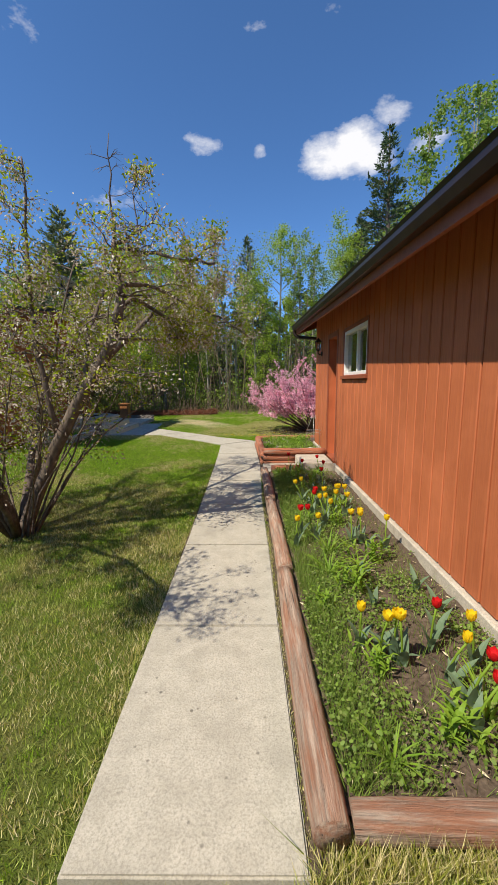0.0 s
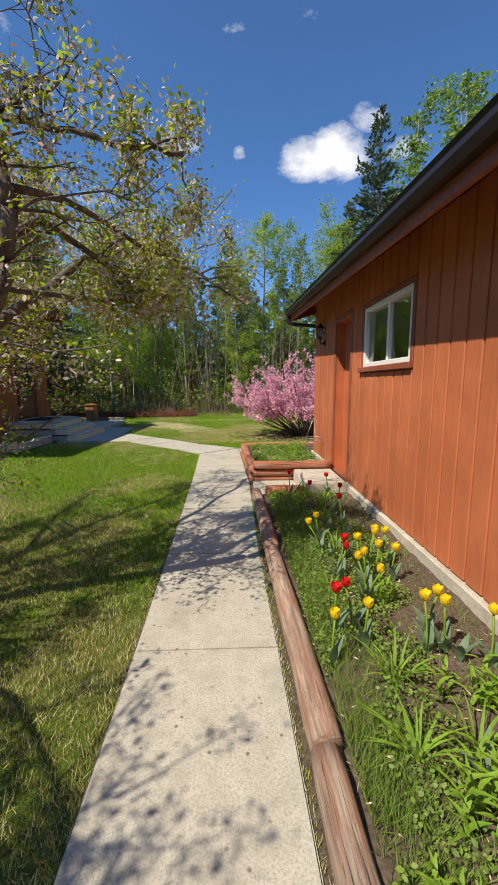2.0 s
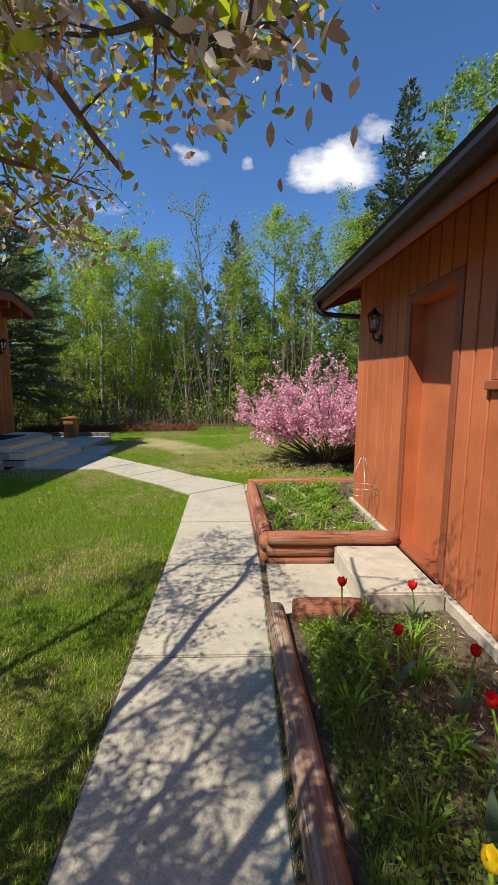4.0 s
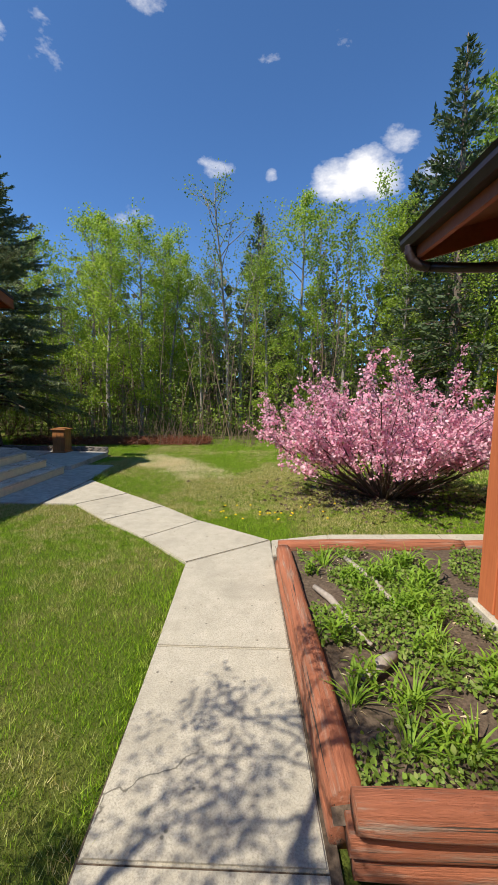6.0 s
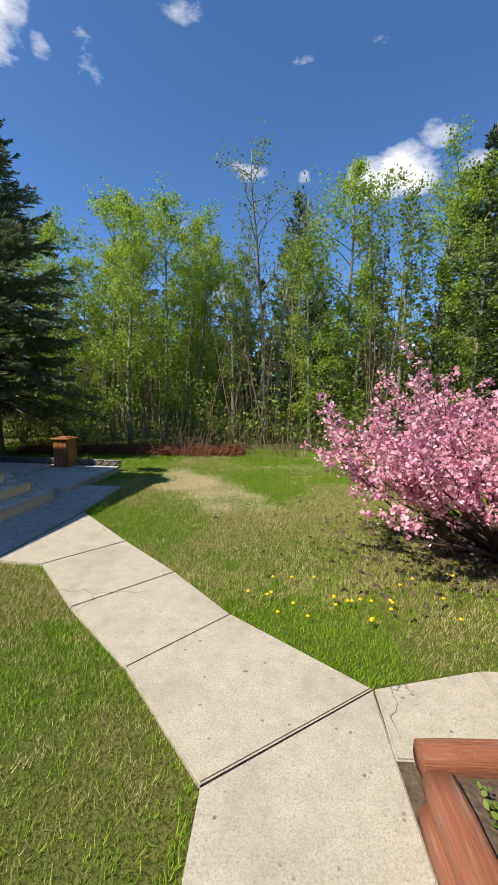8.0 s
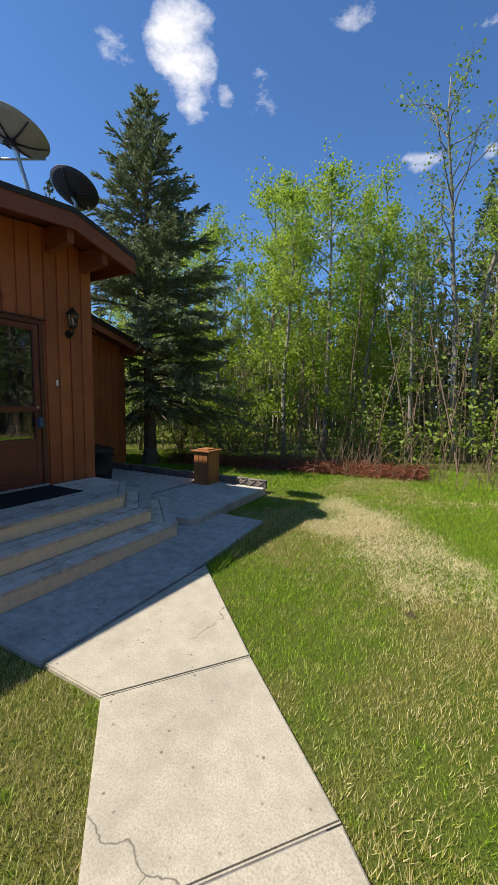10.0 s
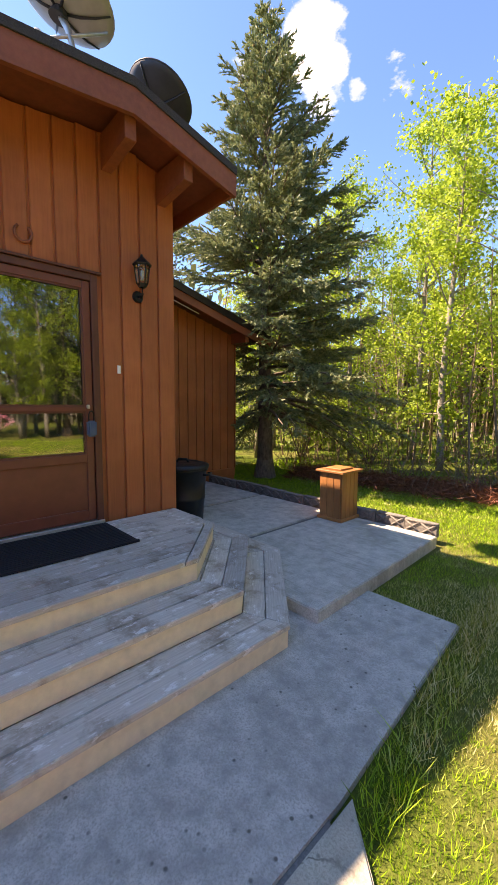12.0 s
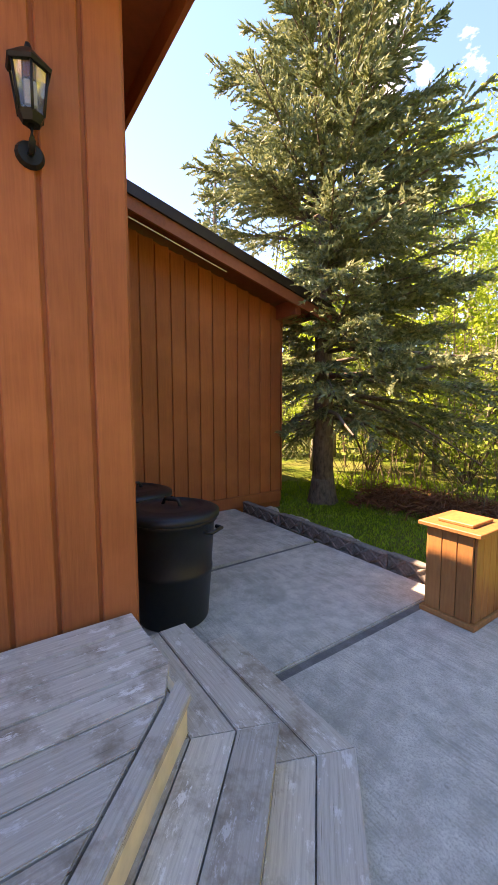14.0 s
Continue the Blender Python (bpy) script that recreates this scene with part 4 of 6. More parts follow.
def inset(tier, d):
    """The outline of a tier's edge, moved in by d: south end, chamfer, chamfer, wall."""
    (x0, y0), (x1, y1), z = tier
    k = d * math.tan(radians(22.5))
    return [(x0 - d, S0), (x0 - d, y0 - k), (x1 - k, y1 - d), (XB, y1 - d)]


def cream_riser(tier):
    a, b = inset(tier, 0.012), inset(tier, 0.04)
    z = tier[2]
    out = bmesh.new()
    for i in range(3):
        q = [a[i], a[i + 1], b[i + 1], b[i]]
        lo = [out.verts.new((x, y, z - 0.15)) for x, y in q]
        hi = [out.verts.new((x, y, z - 0.032)) for x, y in q]
        out.faces.new(lo[::-1])
        out.faces.new(hi)
        for k in range(4):
            out.faces.new((lo[k], lo[(k + 1) % 4], hi[(k + 1) % 4], hi[k]))
    return out


def deck_board(p0, p1, p2, p3, z):
    """A tread board: outer edge p0-p1, inner edge p3-p2, its own axes along its length."""
    o = Vector((*p0, 0))
    d = (Vector((*p1, 0)) - o).normalized()
    ang = math.atan2(-d.x, d.y)
    inv = Matrix.Rotation(-ang, 3, "Z")
    loc = [(inv @ (Vector((*p, 0)) - o)) for p in (p0, p1, p2, p3)]
    bm = prism_bm([(v.x, v.y) for v in loc], -0.03, 0.0, 0.004)
    me = bm_mesh("board", bm)
    place("board", me, M_DECK, steps, "", pose(p0[0], p0[1], z + random.uniform(-0.002, 0.002), 0, 0, math.degrees(ang)))


for tier in TIERS:
    part("riser", cream_riser(tier), M_CREAM, steps, "cream painted riser board")
    body = inset(tier, 0.045)
    part("carcass", prism_bm([(XB, S0 + 0.03)] + [(x, max(y, S0 + 0.03)) for x, y in body][0:1] + body[1:], 0.0 if tier[2] < 0.2 else tier[2] - 0.15, tier[2] - 0.034), M_DECK, steps)
    part("end_board", box_bm((tier[0][0] - 0.042, S0 - 0.001, tier[2] - 0.15), (tier[0][0] - 0.33 if tier[2] < 0.4 else XB, S0 + 0.028, tier[2] - 0.032)), M_CREAM, steps)
for ti, tier in enumerate(TIERS[:2]):
    z = tier[2]
    for row in range(3 if ti else 2):
        a, b = inset(tier, row * (BW + 0.006)), inset(tier, row * (BW + 0.006) + BW)
        for i in range(3):
            deck_board(a[i], a[i + 1], b[i + 1], b[i], z)
# the top deck: long boards, cut at the chamfer, with one board along it
z = 0.45
(x0, y0), (x1, y1), _ = TIERS[2]
x = x0
while x - BW > XB - 0.02:
    xa, xb = x, max(x - BW, XB)
    ya, yb = (min(y1, y0 - 0.108 + (x0 - q)) for q in (xa, xb))
    deck_board((xa, S0), (xa, ya), (xb, yb), (xb, S0), z)
    x -= BW + 0.006
deck_board((x0, y0), (x1, y1), (x1 - 0.1, y1), (x0, y0 - 0.1), z)

mat_ob = thing("door_mat", "black ribbed rubber door mat on the deck", "mat")
part("pad", box_bm((-5.5, 12.29, 0.453), (-4.9, 13.24, 0.464), 0.004), M_RUBBER, mat_ob)
for i in range(16):
    part("rib", box_bm((-5.46 + i * 0.034, 12.33, 0.4642), (-5.444 + i * 0.034, 13.2, 0.468)), M_RUBBER, mat_ob)
part("rim", box_bm((-4.925, 12.29, 0.4642), (-4.9, 13.24, 0.470), 0.002), M_RUBBER, mat_ob)

# ---- trees ----


def unit(v):
    return v / (np.linalg.norm(v) + 1e-9)


def limb(rng, start, way, length, radius, segs=5, wobble=0.18, lift=0.0, end=0.25):
    """A bent, tapering limb: its points and radii."""
    pts, rad, p, d = [np.array(start, float)], [radius], np.array(start, float), unit(np.array(way, float))
    for i in range(segs):
        d = unit(d + rng.normal(0, wobble, 3) + np.array((0, 0, lift)))
        p = p + d * length / segs
        pts.append(p.copy())
        rad.append(radius * (1 - (1 - end) * (i + 1) / segs))
    return pts, rad


def along(pts, f):
    f = f * (len(pts) - 1)
    i = min(int(f), len(pts) - 2)
    return pts[i] + (pts[i + 1] - pts[i]) * (f - i)


def poplar_meshes(seed, height, leaves, spread, low=0.28, leaf=0.11, sway=0.03, thin=1.0):
    """Trunk and crown of a slender broadleaf tree: meshes at the origin."""
    rng = np.random.default_rng(seed)
    tubes, nodes = [], []
    trunk, rad = limb(rng, (0, 0, -0.1), (0, 0, 1), height, height * 0.0095 * thin + 0.02, 12, sway, 0.12, 0.12)
    tubes.append(tube(trunk, rad, 7))
    n = int(height * 2.8)
    for i in range(n):
        f = low + (0.97 - low) * (i + rng.uniform(0, 1)) / n
        a = i * 2.4 + rng.uniform(-0.5, 0.5)
        prof = math.sin((0.22 + 0.62 * (f - low) / (1 - low)) * math.pi) ** 0.8
        ln = spread * max(0.12, prof) * rng.uniform(0.35, 1.2)
        st = along(trunk, f)
        b, br = limb(rng, st, (math.cos(a), math.sin(a), rng.uniform(0.5, 1.1)), ln, 0.012 + 0.018 * ln / spread, 4, 0.2, 0.06)
        tubes.append(tube(b, br, 4, False))
        for k in range(4):
            nodes.append((along(b, rng.uniform(0.35, 1.0)), 0.10 + 0.055 * ln))
        for k in range(2):
            s2 = along(b, rng.uniform(0.3, 0.8))
            t2, r2 = limb(rng, s2, (math.cos(a + rng.uniform(-1.2, 1.2)), math.sin(a + rng.uniform(-1.2, 1.2)), 0.6), ln * 0.5, 0.008, 3, 0.25, 0.05)
            tubes.append(tube(t2, r2, 3, False))
            nodes.append((t2[-1], 0.10 + 0.055 * ln))
            nodes.append((t2[1], 0.10 + 0.055 * ln))
    pick = rng.integers(0, len(nodes), leaves)
    cen = np.array([nodes[i][0] for i in pick]) + rng.normal(size=(leaves, 3)) * np.array([nodes[i][1] for i in pick])[:, None]
    return tubes_mesh("trunk", tubes), leaf_mesh("crown", cen, leaf, rng, 1.25, 0.2)


def spruce_meshes(seed, height, radius, step, per, tuft, low=0.1):
    """Trunk with limbs, and needle sprays, of a spruce."""
    rng = np.random.default_rng(seed)
    tubes = []
    trunk, rad = limb(rng, (0, 0, -0.1), (0, 0, 1), height, height * 0.017 + 0.02, 10, 0.008, 0.1, 0.06)
    tubes.append(tube(trunk, rad, 10))
    tubes.append(tube([(0, 0, -0.12), (0, 0, 0.02), (0, 0, 0.25), (0, 0, 0.5)], [rad[0] * 1.7, rad[0] * 1.35, rad[0] * 1.08, rad[0] * 0.9], 10))
    c, d, w = [], [], []
    z = height * low
    while z < height * 0.985:
        f = z / height
        env = radius * (1 - f) ** 0.72 * min(1.0, 0.72 + f * 2.2)
        for k in range(per if f < 0.8 else max(3, per - 2)):
            a = rng.uniform(0, 2 * math.pi)
            ln = max(0.16, env * rng.uniform(0.6, 1.12))
            rise = lerp(-0.16, 0.85, f ** 1.15) + rng.uniform(-0.24, 0.24)
            way = np.array((math.cos(a), math.sin(a), rise))
            if tuft > 15 and f < 0.42 and math.sin(a) < 0.05 and math.cos(a) < 0.75:
                ln *= 0.26
            b, br = limb(rng, along(trunk, f), way, ln, 0.008 + 0.012 * ln, 5, 0.05, -0.03 + 0.05 * rng.uniform(), 0.2)
            if f < 0.22:
                b = [p + np.array((0, 0, -0.2 * ln * (i / 5) ** 2)) for i, p in enumerate(b)]
            tubes.append(tube(b, br, 4, False))
            if f < low + 0.06 and rng.uniform() < 0.45:
                continue
            if tuft > 15:
                out = unit(b[-1] - b[0])
                for i in range(int(ln * 19) + 6):
                    s = rng.uniform(0.22, 1.0)
                    side = unit(np.cross(out, (0, 0, 1))) * (-1 if i % 2 else 1)
                    tw = unit(side * rng.uniform(0.2, 0.9) + out * 0.8 + np.array((0, 0, rng.uniform(-0.35, 0.2))))
                    reach = (1.05 - s) * 0.42 * ln * rng.uniform(0.6, 1.2) + 0.10
                    p = along(b, s)
                    for u in np.linspace(0, 1, int(reach * tuft) + 3):
                        c.append(p + tw * reach * u + np.array((0, 0, -0.12 * reach * u * u)))
                        d.append(unit(tw + rng.normal(0, 0.55, 3)))
                        w.append(rng.uniform(0.7, 1.3))
                continue
            n = int(ln * per * tuft) + 6
            for i in range(n):
                s = rng.uniform(0.1, 1.0) ** 0.7
                p = along(b, s)
                out = unit(b[-1] - b[0])
                side = unit(np.cross(out, (0, 0, 1))) * rng.choice((-1, 1))
                reach = (1.05 - s) * 0.5 * ln + 0.07
                u = rng.uniform(0, 1)
                q = p + (side * 0.9 + out * 0.55) * reach * u + np.array((0, 0, -0.08 * u * reach + rng.uniform(-0.09, 0.07)))
                c.append(q)
                d.append(unit(side * 0.7 + out * 0.8 + rng.normal(0, 0.45, 3) + np.array((0, 0, 0.12))))
                w.append(rng.uniform(0.7, 1.3))
        z += step * rng.uniform(0.7, 1.3)
    c, d, w = np.array(c), np.array(d), np.array(w)[:, None]
    e = np.cross(d, rng.normal(size=c.shape))
    e /= np.linalg.norm(e, axis=1)[:, None] + 1e-9
    lng, wid = (0.058 if tuft > 15 else 0.115) * w * (height / 10) ** 0.3, (0.0145 if tuft > 15 else 0.034) * w * (height / 10) ** 0.3
    v = np.stack([c - d * lng * 0.4, c + e * wid, c + d * lng, c - e * wid], 1).reshape(-1, 3)
    return tubes_mesh("trunk", tubes), mesh_np("crown", v, np.arange(len(v)).reshape(-1, 4))


def tree(name, meshes, bark_mat, leaf_mat, at, label, category, group="", size=1.0, turn=0.0):
    t = thing(name, label, category, group)
    place("trunk", meshes[0], bark_mat, t)
    place("crown", meshes[1], leaf_mat, t)
    t.matrix_basis = pose(*at, 0, 0, turn) @ Matrix.Scale(size, 4)
    return t


# the great spruce beside the house wing
tree("spruce_tree", spruce_meshes(3, 8.8, 3.1, 0.15, 6, 58, 0.145), M_SPRUCEBARK, M_NEEDLE, (-7.95, 17.65, 0), "tall blue-green spruce with bare lower trunk beside the house", "tree")
far_spruce = [spruce_meshes(11 + i, 12.0, 1.9, 0.3, 5, 5.0) for i in range(2)]
wide_spruce = spruce_meshes(14, 12.0, 2.7, 0.26, 6, 5.0)
for i, (x, y, h) in enumerate(((6.75, 20.0, 13.4), (9.6, 29.0, 15.0), (-0.2, 26.5, 10.8), (-2.9, 29, 9.0), (0.9, 25.2, 8.0), (-15.5, 27, 11.0), (12.5, 22, 12.0), (17, 13, 13.0), (-14.5, 19.5, 9.5), (4.6, 31, 10.5), (15, 4, 12.0), (5.9, 22.3, 10.4), (8.0, 23.4, 11.2), (10.4, 18.2, 10.0), (3.4, 27.5, 9.4), (-5.5, 30, 11), (14, 9.5, 11.5))):
    tree("spruce_tree", wide_spruce if i in (0, 2, 11) else far_spruce[i % 2], M_SPRUCEBARK, M_NEEDLEDARK, (x, y, 0), "dark green spruce at the edge of the woods", "tree", "spruces in the woods", h / 12, i * 77)

BRIGHT = [poplar_meshes(24 + i, 12.0, 8000, 2.6, 0.13, 0.092) for i in range(4)]
ASPENS = [poplar_meshes(20 + i, 12.0, 5200, 2.5, 0.13, 0.09) for i in range(4)]
THIN = [poplar_meshes(40 + i, 12.0, 2400, 1.5, 0.3, 0.11) for i in range(2)]
BARE = [poplar_meshes(50 + i, 12.0, 1500, 2.3, 0.3, 0.08, 0.06) for i in range(1)]
TALL = [poplar_meshes(60 + i, 20.0, 4600, 2.5, 0.25, 0.17) for i in range(1)]
rng = random.Random(8)
# bright aspens north-west of the lawn, then the rest of the wood's edge
NW_ASPENS = ((-4.6, 21.4, 11.2), (-5.8, 21.2, 11.6), (-7.0, 22.4, 12.2), (-3.7, 22.6, 10.4), (-8.4, 21.6, 11.4), (-9.8, 22.8, 12.2), (-4.3, 24.0, 11.8), (-6.4, 24.6, 12.8), (-3.0, 23.5, 9.8),
             (-11.6, 21.8, 11.0), (-12.2, 24.5, 12.0), (-8.0, 25.6, 12.4), (-10.2, 19.6, 9.0), (-13.8, 22.8, 11.5), (-10.6, 26.8, 12.6), (-5.2, 26.5, 12.2))
for i, (x, y, h) in enumerate(NW_ASPENS):
    tree("aspen_tree", BRIGHT[i % 4], M_ASPENBARK, M_ASPEN, (x, y, 0), "slender aspen in fresh yellow-green spring leaf", "tree", "aspens at the edge of the lawn", (0.715 if x > -7.5 else 0.66) * h / 12, i * 61)
tree("aspen_tree", BARE[0], M_ASPENBARK, M_ASPEN2, (-1.2, 22.2, 0), "tall half-bare aspen with sparse young leaves", "tree", "", 0.80, 20)
tree("aspen_tree", BARE[0], M_ASPENBARK, M_ASPEN2, (-0.75, 22.9, 0), "half-bare aspen with sparse young leaves", "tree", "", 0.74, 150)
OTHERS = ((1.6, 23.2, 9.8), (2.5, 25.5, 10.4), (3.4, 22.5, 8.8), (4.8, 23.2, 9.4), (5.7, 21.6, 8.6), (6.4, 24.5, 10.2), (8.4, 22.6, 10.5), (9.8, 21.2, 9.6), (11.4, 19.6, 10.2), (8.6, 18.4, 8.6), (12.8, 17.5, 9.8),
          (-0.4, 24.6, 8.2), (0.4, 22.0, 7.0), (-1.9, 25.2, 8.0), (-2.2, 21.6, 6.2), (10.3, 16.4, 8.4), (7.0, 19.0, 7.2), (5.0, 20.6, 6.4))
for i, (x, y, h) in enumerate(OTHERS):
    tree("aspen_tree", BRIGHT[i % 4] if x > 5.5 or i % 3 == 0 else THIN[i % 2], M_ASPENBARK, M_ASPEN2, (x, y, 0), "thin grey-stemmed tree in young leaf", "tree", "mixed trees in the woods", h / 12, i * 47)
for i, (x, y, s) in enumerate(((13.2, 26.0, 0.92), (15.0, 28.5, 1.0), (10.9, 26.2, 0.84))):
    tree("poplar_tree", TALL[0], M_ASPENBARK, M_ASPEN2, (x, y, 0), "very tall poplar behind the garage in light leaf", "tree", "tall poplars", s, i * 130)
for i in range(12):
    tree("aspen_tree", BRIGHT[i % 4], M_ASPENBARK, M_ASPEN2, (rng.uniform(9.5, 13.5), 9.5 + i * 0.95, 0), "leafy tree in the wood east of the lawn", "tree", "mixed trees in the woods", rng.uniform(0.62, 0.85), i * 83)
# woods farther off and round the place
k = 0
for i in range(400):
    a = rng.uniform(-180, 180)
    d = rng.uniform(24, 42)
    x, y = -1 + d * math.sin(radians(a)), 6 + d * math.cos(radians(a))
    front = -75 < a < 62
    if not front and rng.random() < 0.72:
        continue
    if front and y < 27:
        continue
    if -3.5 < math.degrees(math.atan2(x + 0.04, y - 6.7)) + 9.5 < 1.0:
        continue
    k += 1
    if k > 66:
        break
    kind = ASPENS[k % 4] if rng.random() < 0.4 else THIN[k % 2]
    h = rng.uniform(7.5, 10.5) if front else rng.uniform(9, 14)
    tree("forest_tree", kind, M_ASPENBARK, M_ASPEN if rng.random() < 0.4 else M_ASPEN2, (x, y, 0), "grey-stemmed tree deep in the surrounding woods", "tree", "woods round the place", h / 12, rng.uniform(0, 360))

# thicket of thin stems, dry brush and low leaves under the trees
nr = np.random.default_rng(5)
stems, brush_pts = [], []
for i in range(520):
    x, y = nr.uniform(-17, 13), nr.uniform(20.3, 29)
    if x < -10.5 and nr.uniform() < 0.5:
        y = nr.uniform(17, 26)
    h = nr.uniform(1.6, 6.0)
    p, r = limb(nr, (x, y, -0.05), (nr.normal(0, 0.09), nr.normal(0, 0.09), 1), h, nr.uniform(0.012, 0.032), 4, 0.05, 0.05, 0.3)
    stems.append(tube(p, r, 4, False))
    for k in range(5):
        q, r2 = limb(nr, along(p, nr.uniform(0.3, 0.95)), (nr.normal(), nr.normal(), 0.7), h * 0.16, 0.007, 2, 0.2)
        stems.append(tube(q, r2, 3, False))
tagged(place("undergrowth_stems", tubes_mesh("undergrowth_stems", stems), M_DRYTWIG), "thicket of thin bare saplings under the woods", "undergrowth", kind="stuff")
n = 26000
x, y = nr.uniform(-18, 14, n), 20.2 + np.abs(nr.normal(0, 3.0, n))
z = np.abs(nr.normal(0, 1.3, n)) + 0.1
lump = np.array([noise.noise(Vector((a * 0.6, b * 0.6, c * 0.8))) for a, b, c in zip(x, y, z)])
keep = lump > -0.08
cen = np.stack([x, y, z], 1)[keep]
tagged(place("undergrowth_leaves", leaf_mesh("undergrowth_leaves", cen, 0.085, nr, 1.4), M_SHRUB), "scattered young leaves low in the woods", "undergrowth", kind="stuff")
stems = []
for i in range(900):
    x = nr.uniform(-9, 11)
    y = 20.0 + nr.normal(0, 0.45) + (0.5 if x > 0 else -0.8)
    p, r = limb(nr, (x, y, -0.03), (nr.normal(0, 0.35), nr.normal(0, 0.35), 1), nr.uniform(0.35, 1.25), 0.007, 3, 0.15, 0, 0.4)
    stems.append(tube(p, r, 3, False))
tagged(place("dry_brush", tubes_mesh("dry_brush", stems), M_DRYTWIG), "dry brown brush along the edge of the lawn", "brush", kind="stuff")
n = 15000
x = nr.uniform(-7.6, -1.6, n)
y = 18.75 + 0.16 * (x + 5) + nr.normal(0, 0.26, n)
tagged(place("fallen_twigs", leaf_mesh("fallen_twigs", np.stack([x, y, np.abs(nr.normal(0, 0.085, n))], 1), 0.014, nr, 17.0, 0.4), M_REDBRUSH), "low heap of red-brown cut brush along the lawn", "brush", kind="stuff")

# backdrop ring of big leaves, the woods' dimness put into their low colours
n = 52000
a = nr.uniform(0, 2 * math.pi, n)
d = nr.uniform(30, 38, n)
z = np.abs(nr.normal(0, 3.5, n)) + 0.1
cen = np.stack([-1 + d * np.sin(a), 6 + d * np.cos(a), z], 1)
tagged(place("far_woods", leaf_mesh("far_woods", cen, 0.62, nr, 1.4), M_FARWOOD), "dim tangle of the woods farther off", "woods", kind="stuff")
stems = []
for i in range(420):
    a, d = nr.uniform(-1.5, 1.3), nr.uniform(25, 33)
    x, y = -1 + d * math.sin(a), 6 + d * math.cos(a)
    p, r = limb(nr, (x, y, -0.05), (nr.normal(0, 0.06), nr.normal(0, 0.06), 1), nr.uniform(4, 8), nr.uniform(0.03, 0.07), 4, 0.03, 0.05, 0.3)
    stems.append(tube(p, r, 4, False))
tagged(place("far_stems", tubes_mesh("far_stems", stems), M_ASPENBARK), "pale thin trunks deep in the woods", "woods", kind="stuff")

# green shrubs behind the spruce


def shrub(at, height, spread, leaves, seed, mat, label, leaf=0.07, stems_n=14):
    r = np.random.default_rng(seed)
    t = thing("shrub", label, "shrub", "", at)
    tb, nodes = [], []
    for i in range(stems_n):
        a = r.uniform(0, 6.28)
        p, rr = limb(r, (0.05 * math.cos(a), 0.05 * math.sin(a), -0.05), (math.cos(a) * spread * 0.5, math.sin(a) * spread * 0.5, 1), height * r.uniform(0.6, 1.05), 0.018, 5, 0.12, 0.02, 0.25)
        tb.append(tube(p, rr, 4, False))
        nodes += [along(p, f) for f in r.uniform(0.3, 1, 6)]
    pick = r.integers(0, len(nodes), leaves)
    cen = np.array([nodes[i] for i in pick]) + r.normal(0, 0.2 * spread, (leaves, 3))
    cen[:, 2] = np.abs(cen[:, 2])
    place("branchwork", tubes_mesh("branchwork", tb), M_TWIG, t)
    place("foliage", leaf_mesh("foliage", cen, leaf, r, 1.3), mat, t)


for i, (x, y, h) in enumerate(((-9.4, 20.6, 2.4), (-7.4, 20.9, 2.2), (-11.2, 18.8, 2.6), (-12.4, 20.4, 3.2), (-10.2, 22.5, 3.4), (-13.2, 17.2, 3.0), (-3.2, 20.9, 1.8), (1.9, 20.9, 1.6))):
    shrub((x, y, 0), h, 1.1, 1500, 70 + i, M_SHRUB, "many-stemmed shrub in bright young leaf at the wood's edge", 0.06)

# ---- the crabapple beside the walk ----
crab = thing("crabapple_tree", "many-stemmed crabapple with fading brown-white blossom and young leaves", "tree", "", (-2.2, 4.05, 0))
cr = np.random.default_rng(31)
C0 = np.array((-2.2, 4.05, 0.0))
tb, nodes = [], []


def crab_limb(points, r0, r1, twigs, bare=False, reach=1.0):
    """A main limb through given places, with side branches and twigs."""
    pts = [np.array(p, float) - C0 for p in points]
    fine = []
    for a, b in zip(pts, pts[1:]):
        for k in range(3):
            fine.append(a + (b - a) * k / 3 + (cr.normal(0, 0.012, 3) if k else 0))
    fine.append(pts[-1])
    rad = [r0 + (r1 - r0) * i / (len(fine) - 1) for i in range(len(fine))]
    tb.append(tube(fine, rad, 8))
    for i in range(twigs):
        f = cr.uniform(0.3, 1.0)
        s = along(fine, f)
        w = unit(np.array((cr.normal(), cr.normal(), cr.uniform(-0.15, 0.7))))
        ln = cr.uniform(0.25, 0.85) * reach
        p, r = limb(cr, s, w, ln, min(0.009, r0 * 0.35), 4, 0.2, -0.02, 0.3)
        tb.append(tube(p, r, 4, False))
        for k in range(3):
            q, r2 = limb(cr, along(p, cr.uniform(0.25, 1)), w + cr.normal(0, 0.7, 3), ln * 0.5, min(0.004, r0 * 0.2), 3, 0.25, -0.03, 0.4)
            tb.append(tube(q, r2, 3, False))
            if not bare:
                nodes.extend((q[1], q[2], q[3]))
        if not bare:
            nodes.extend((p[2], p[4]))


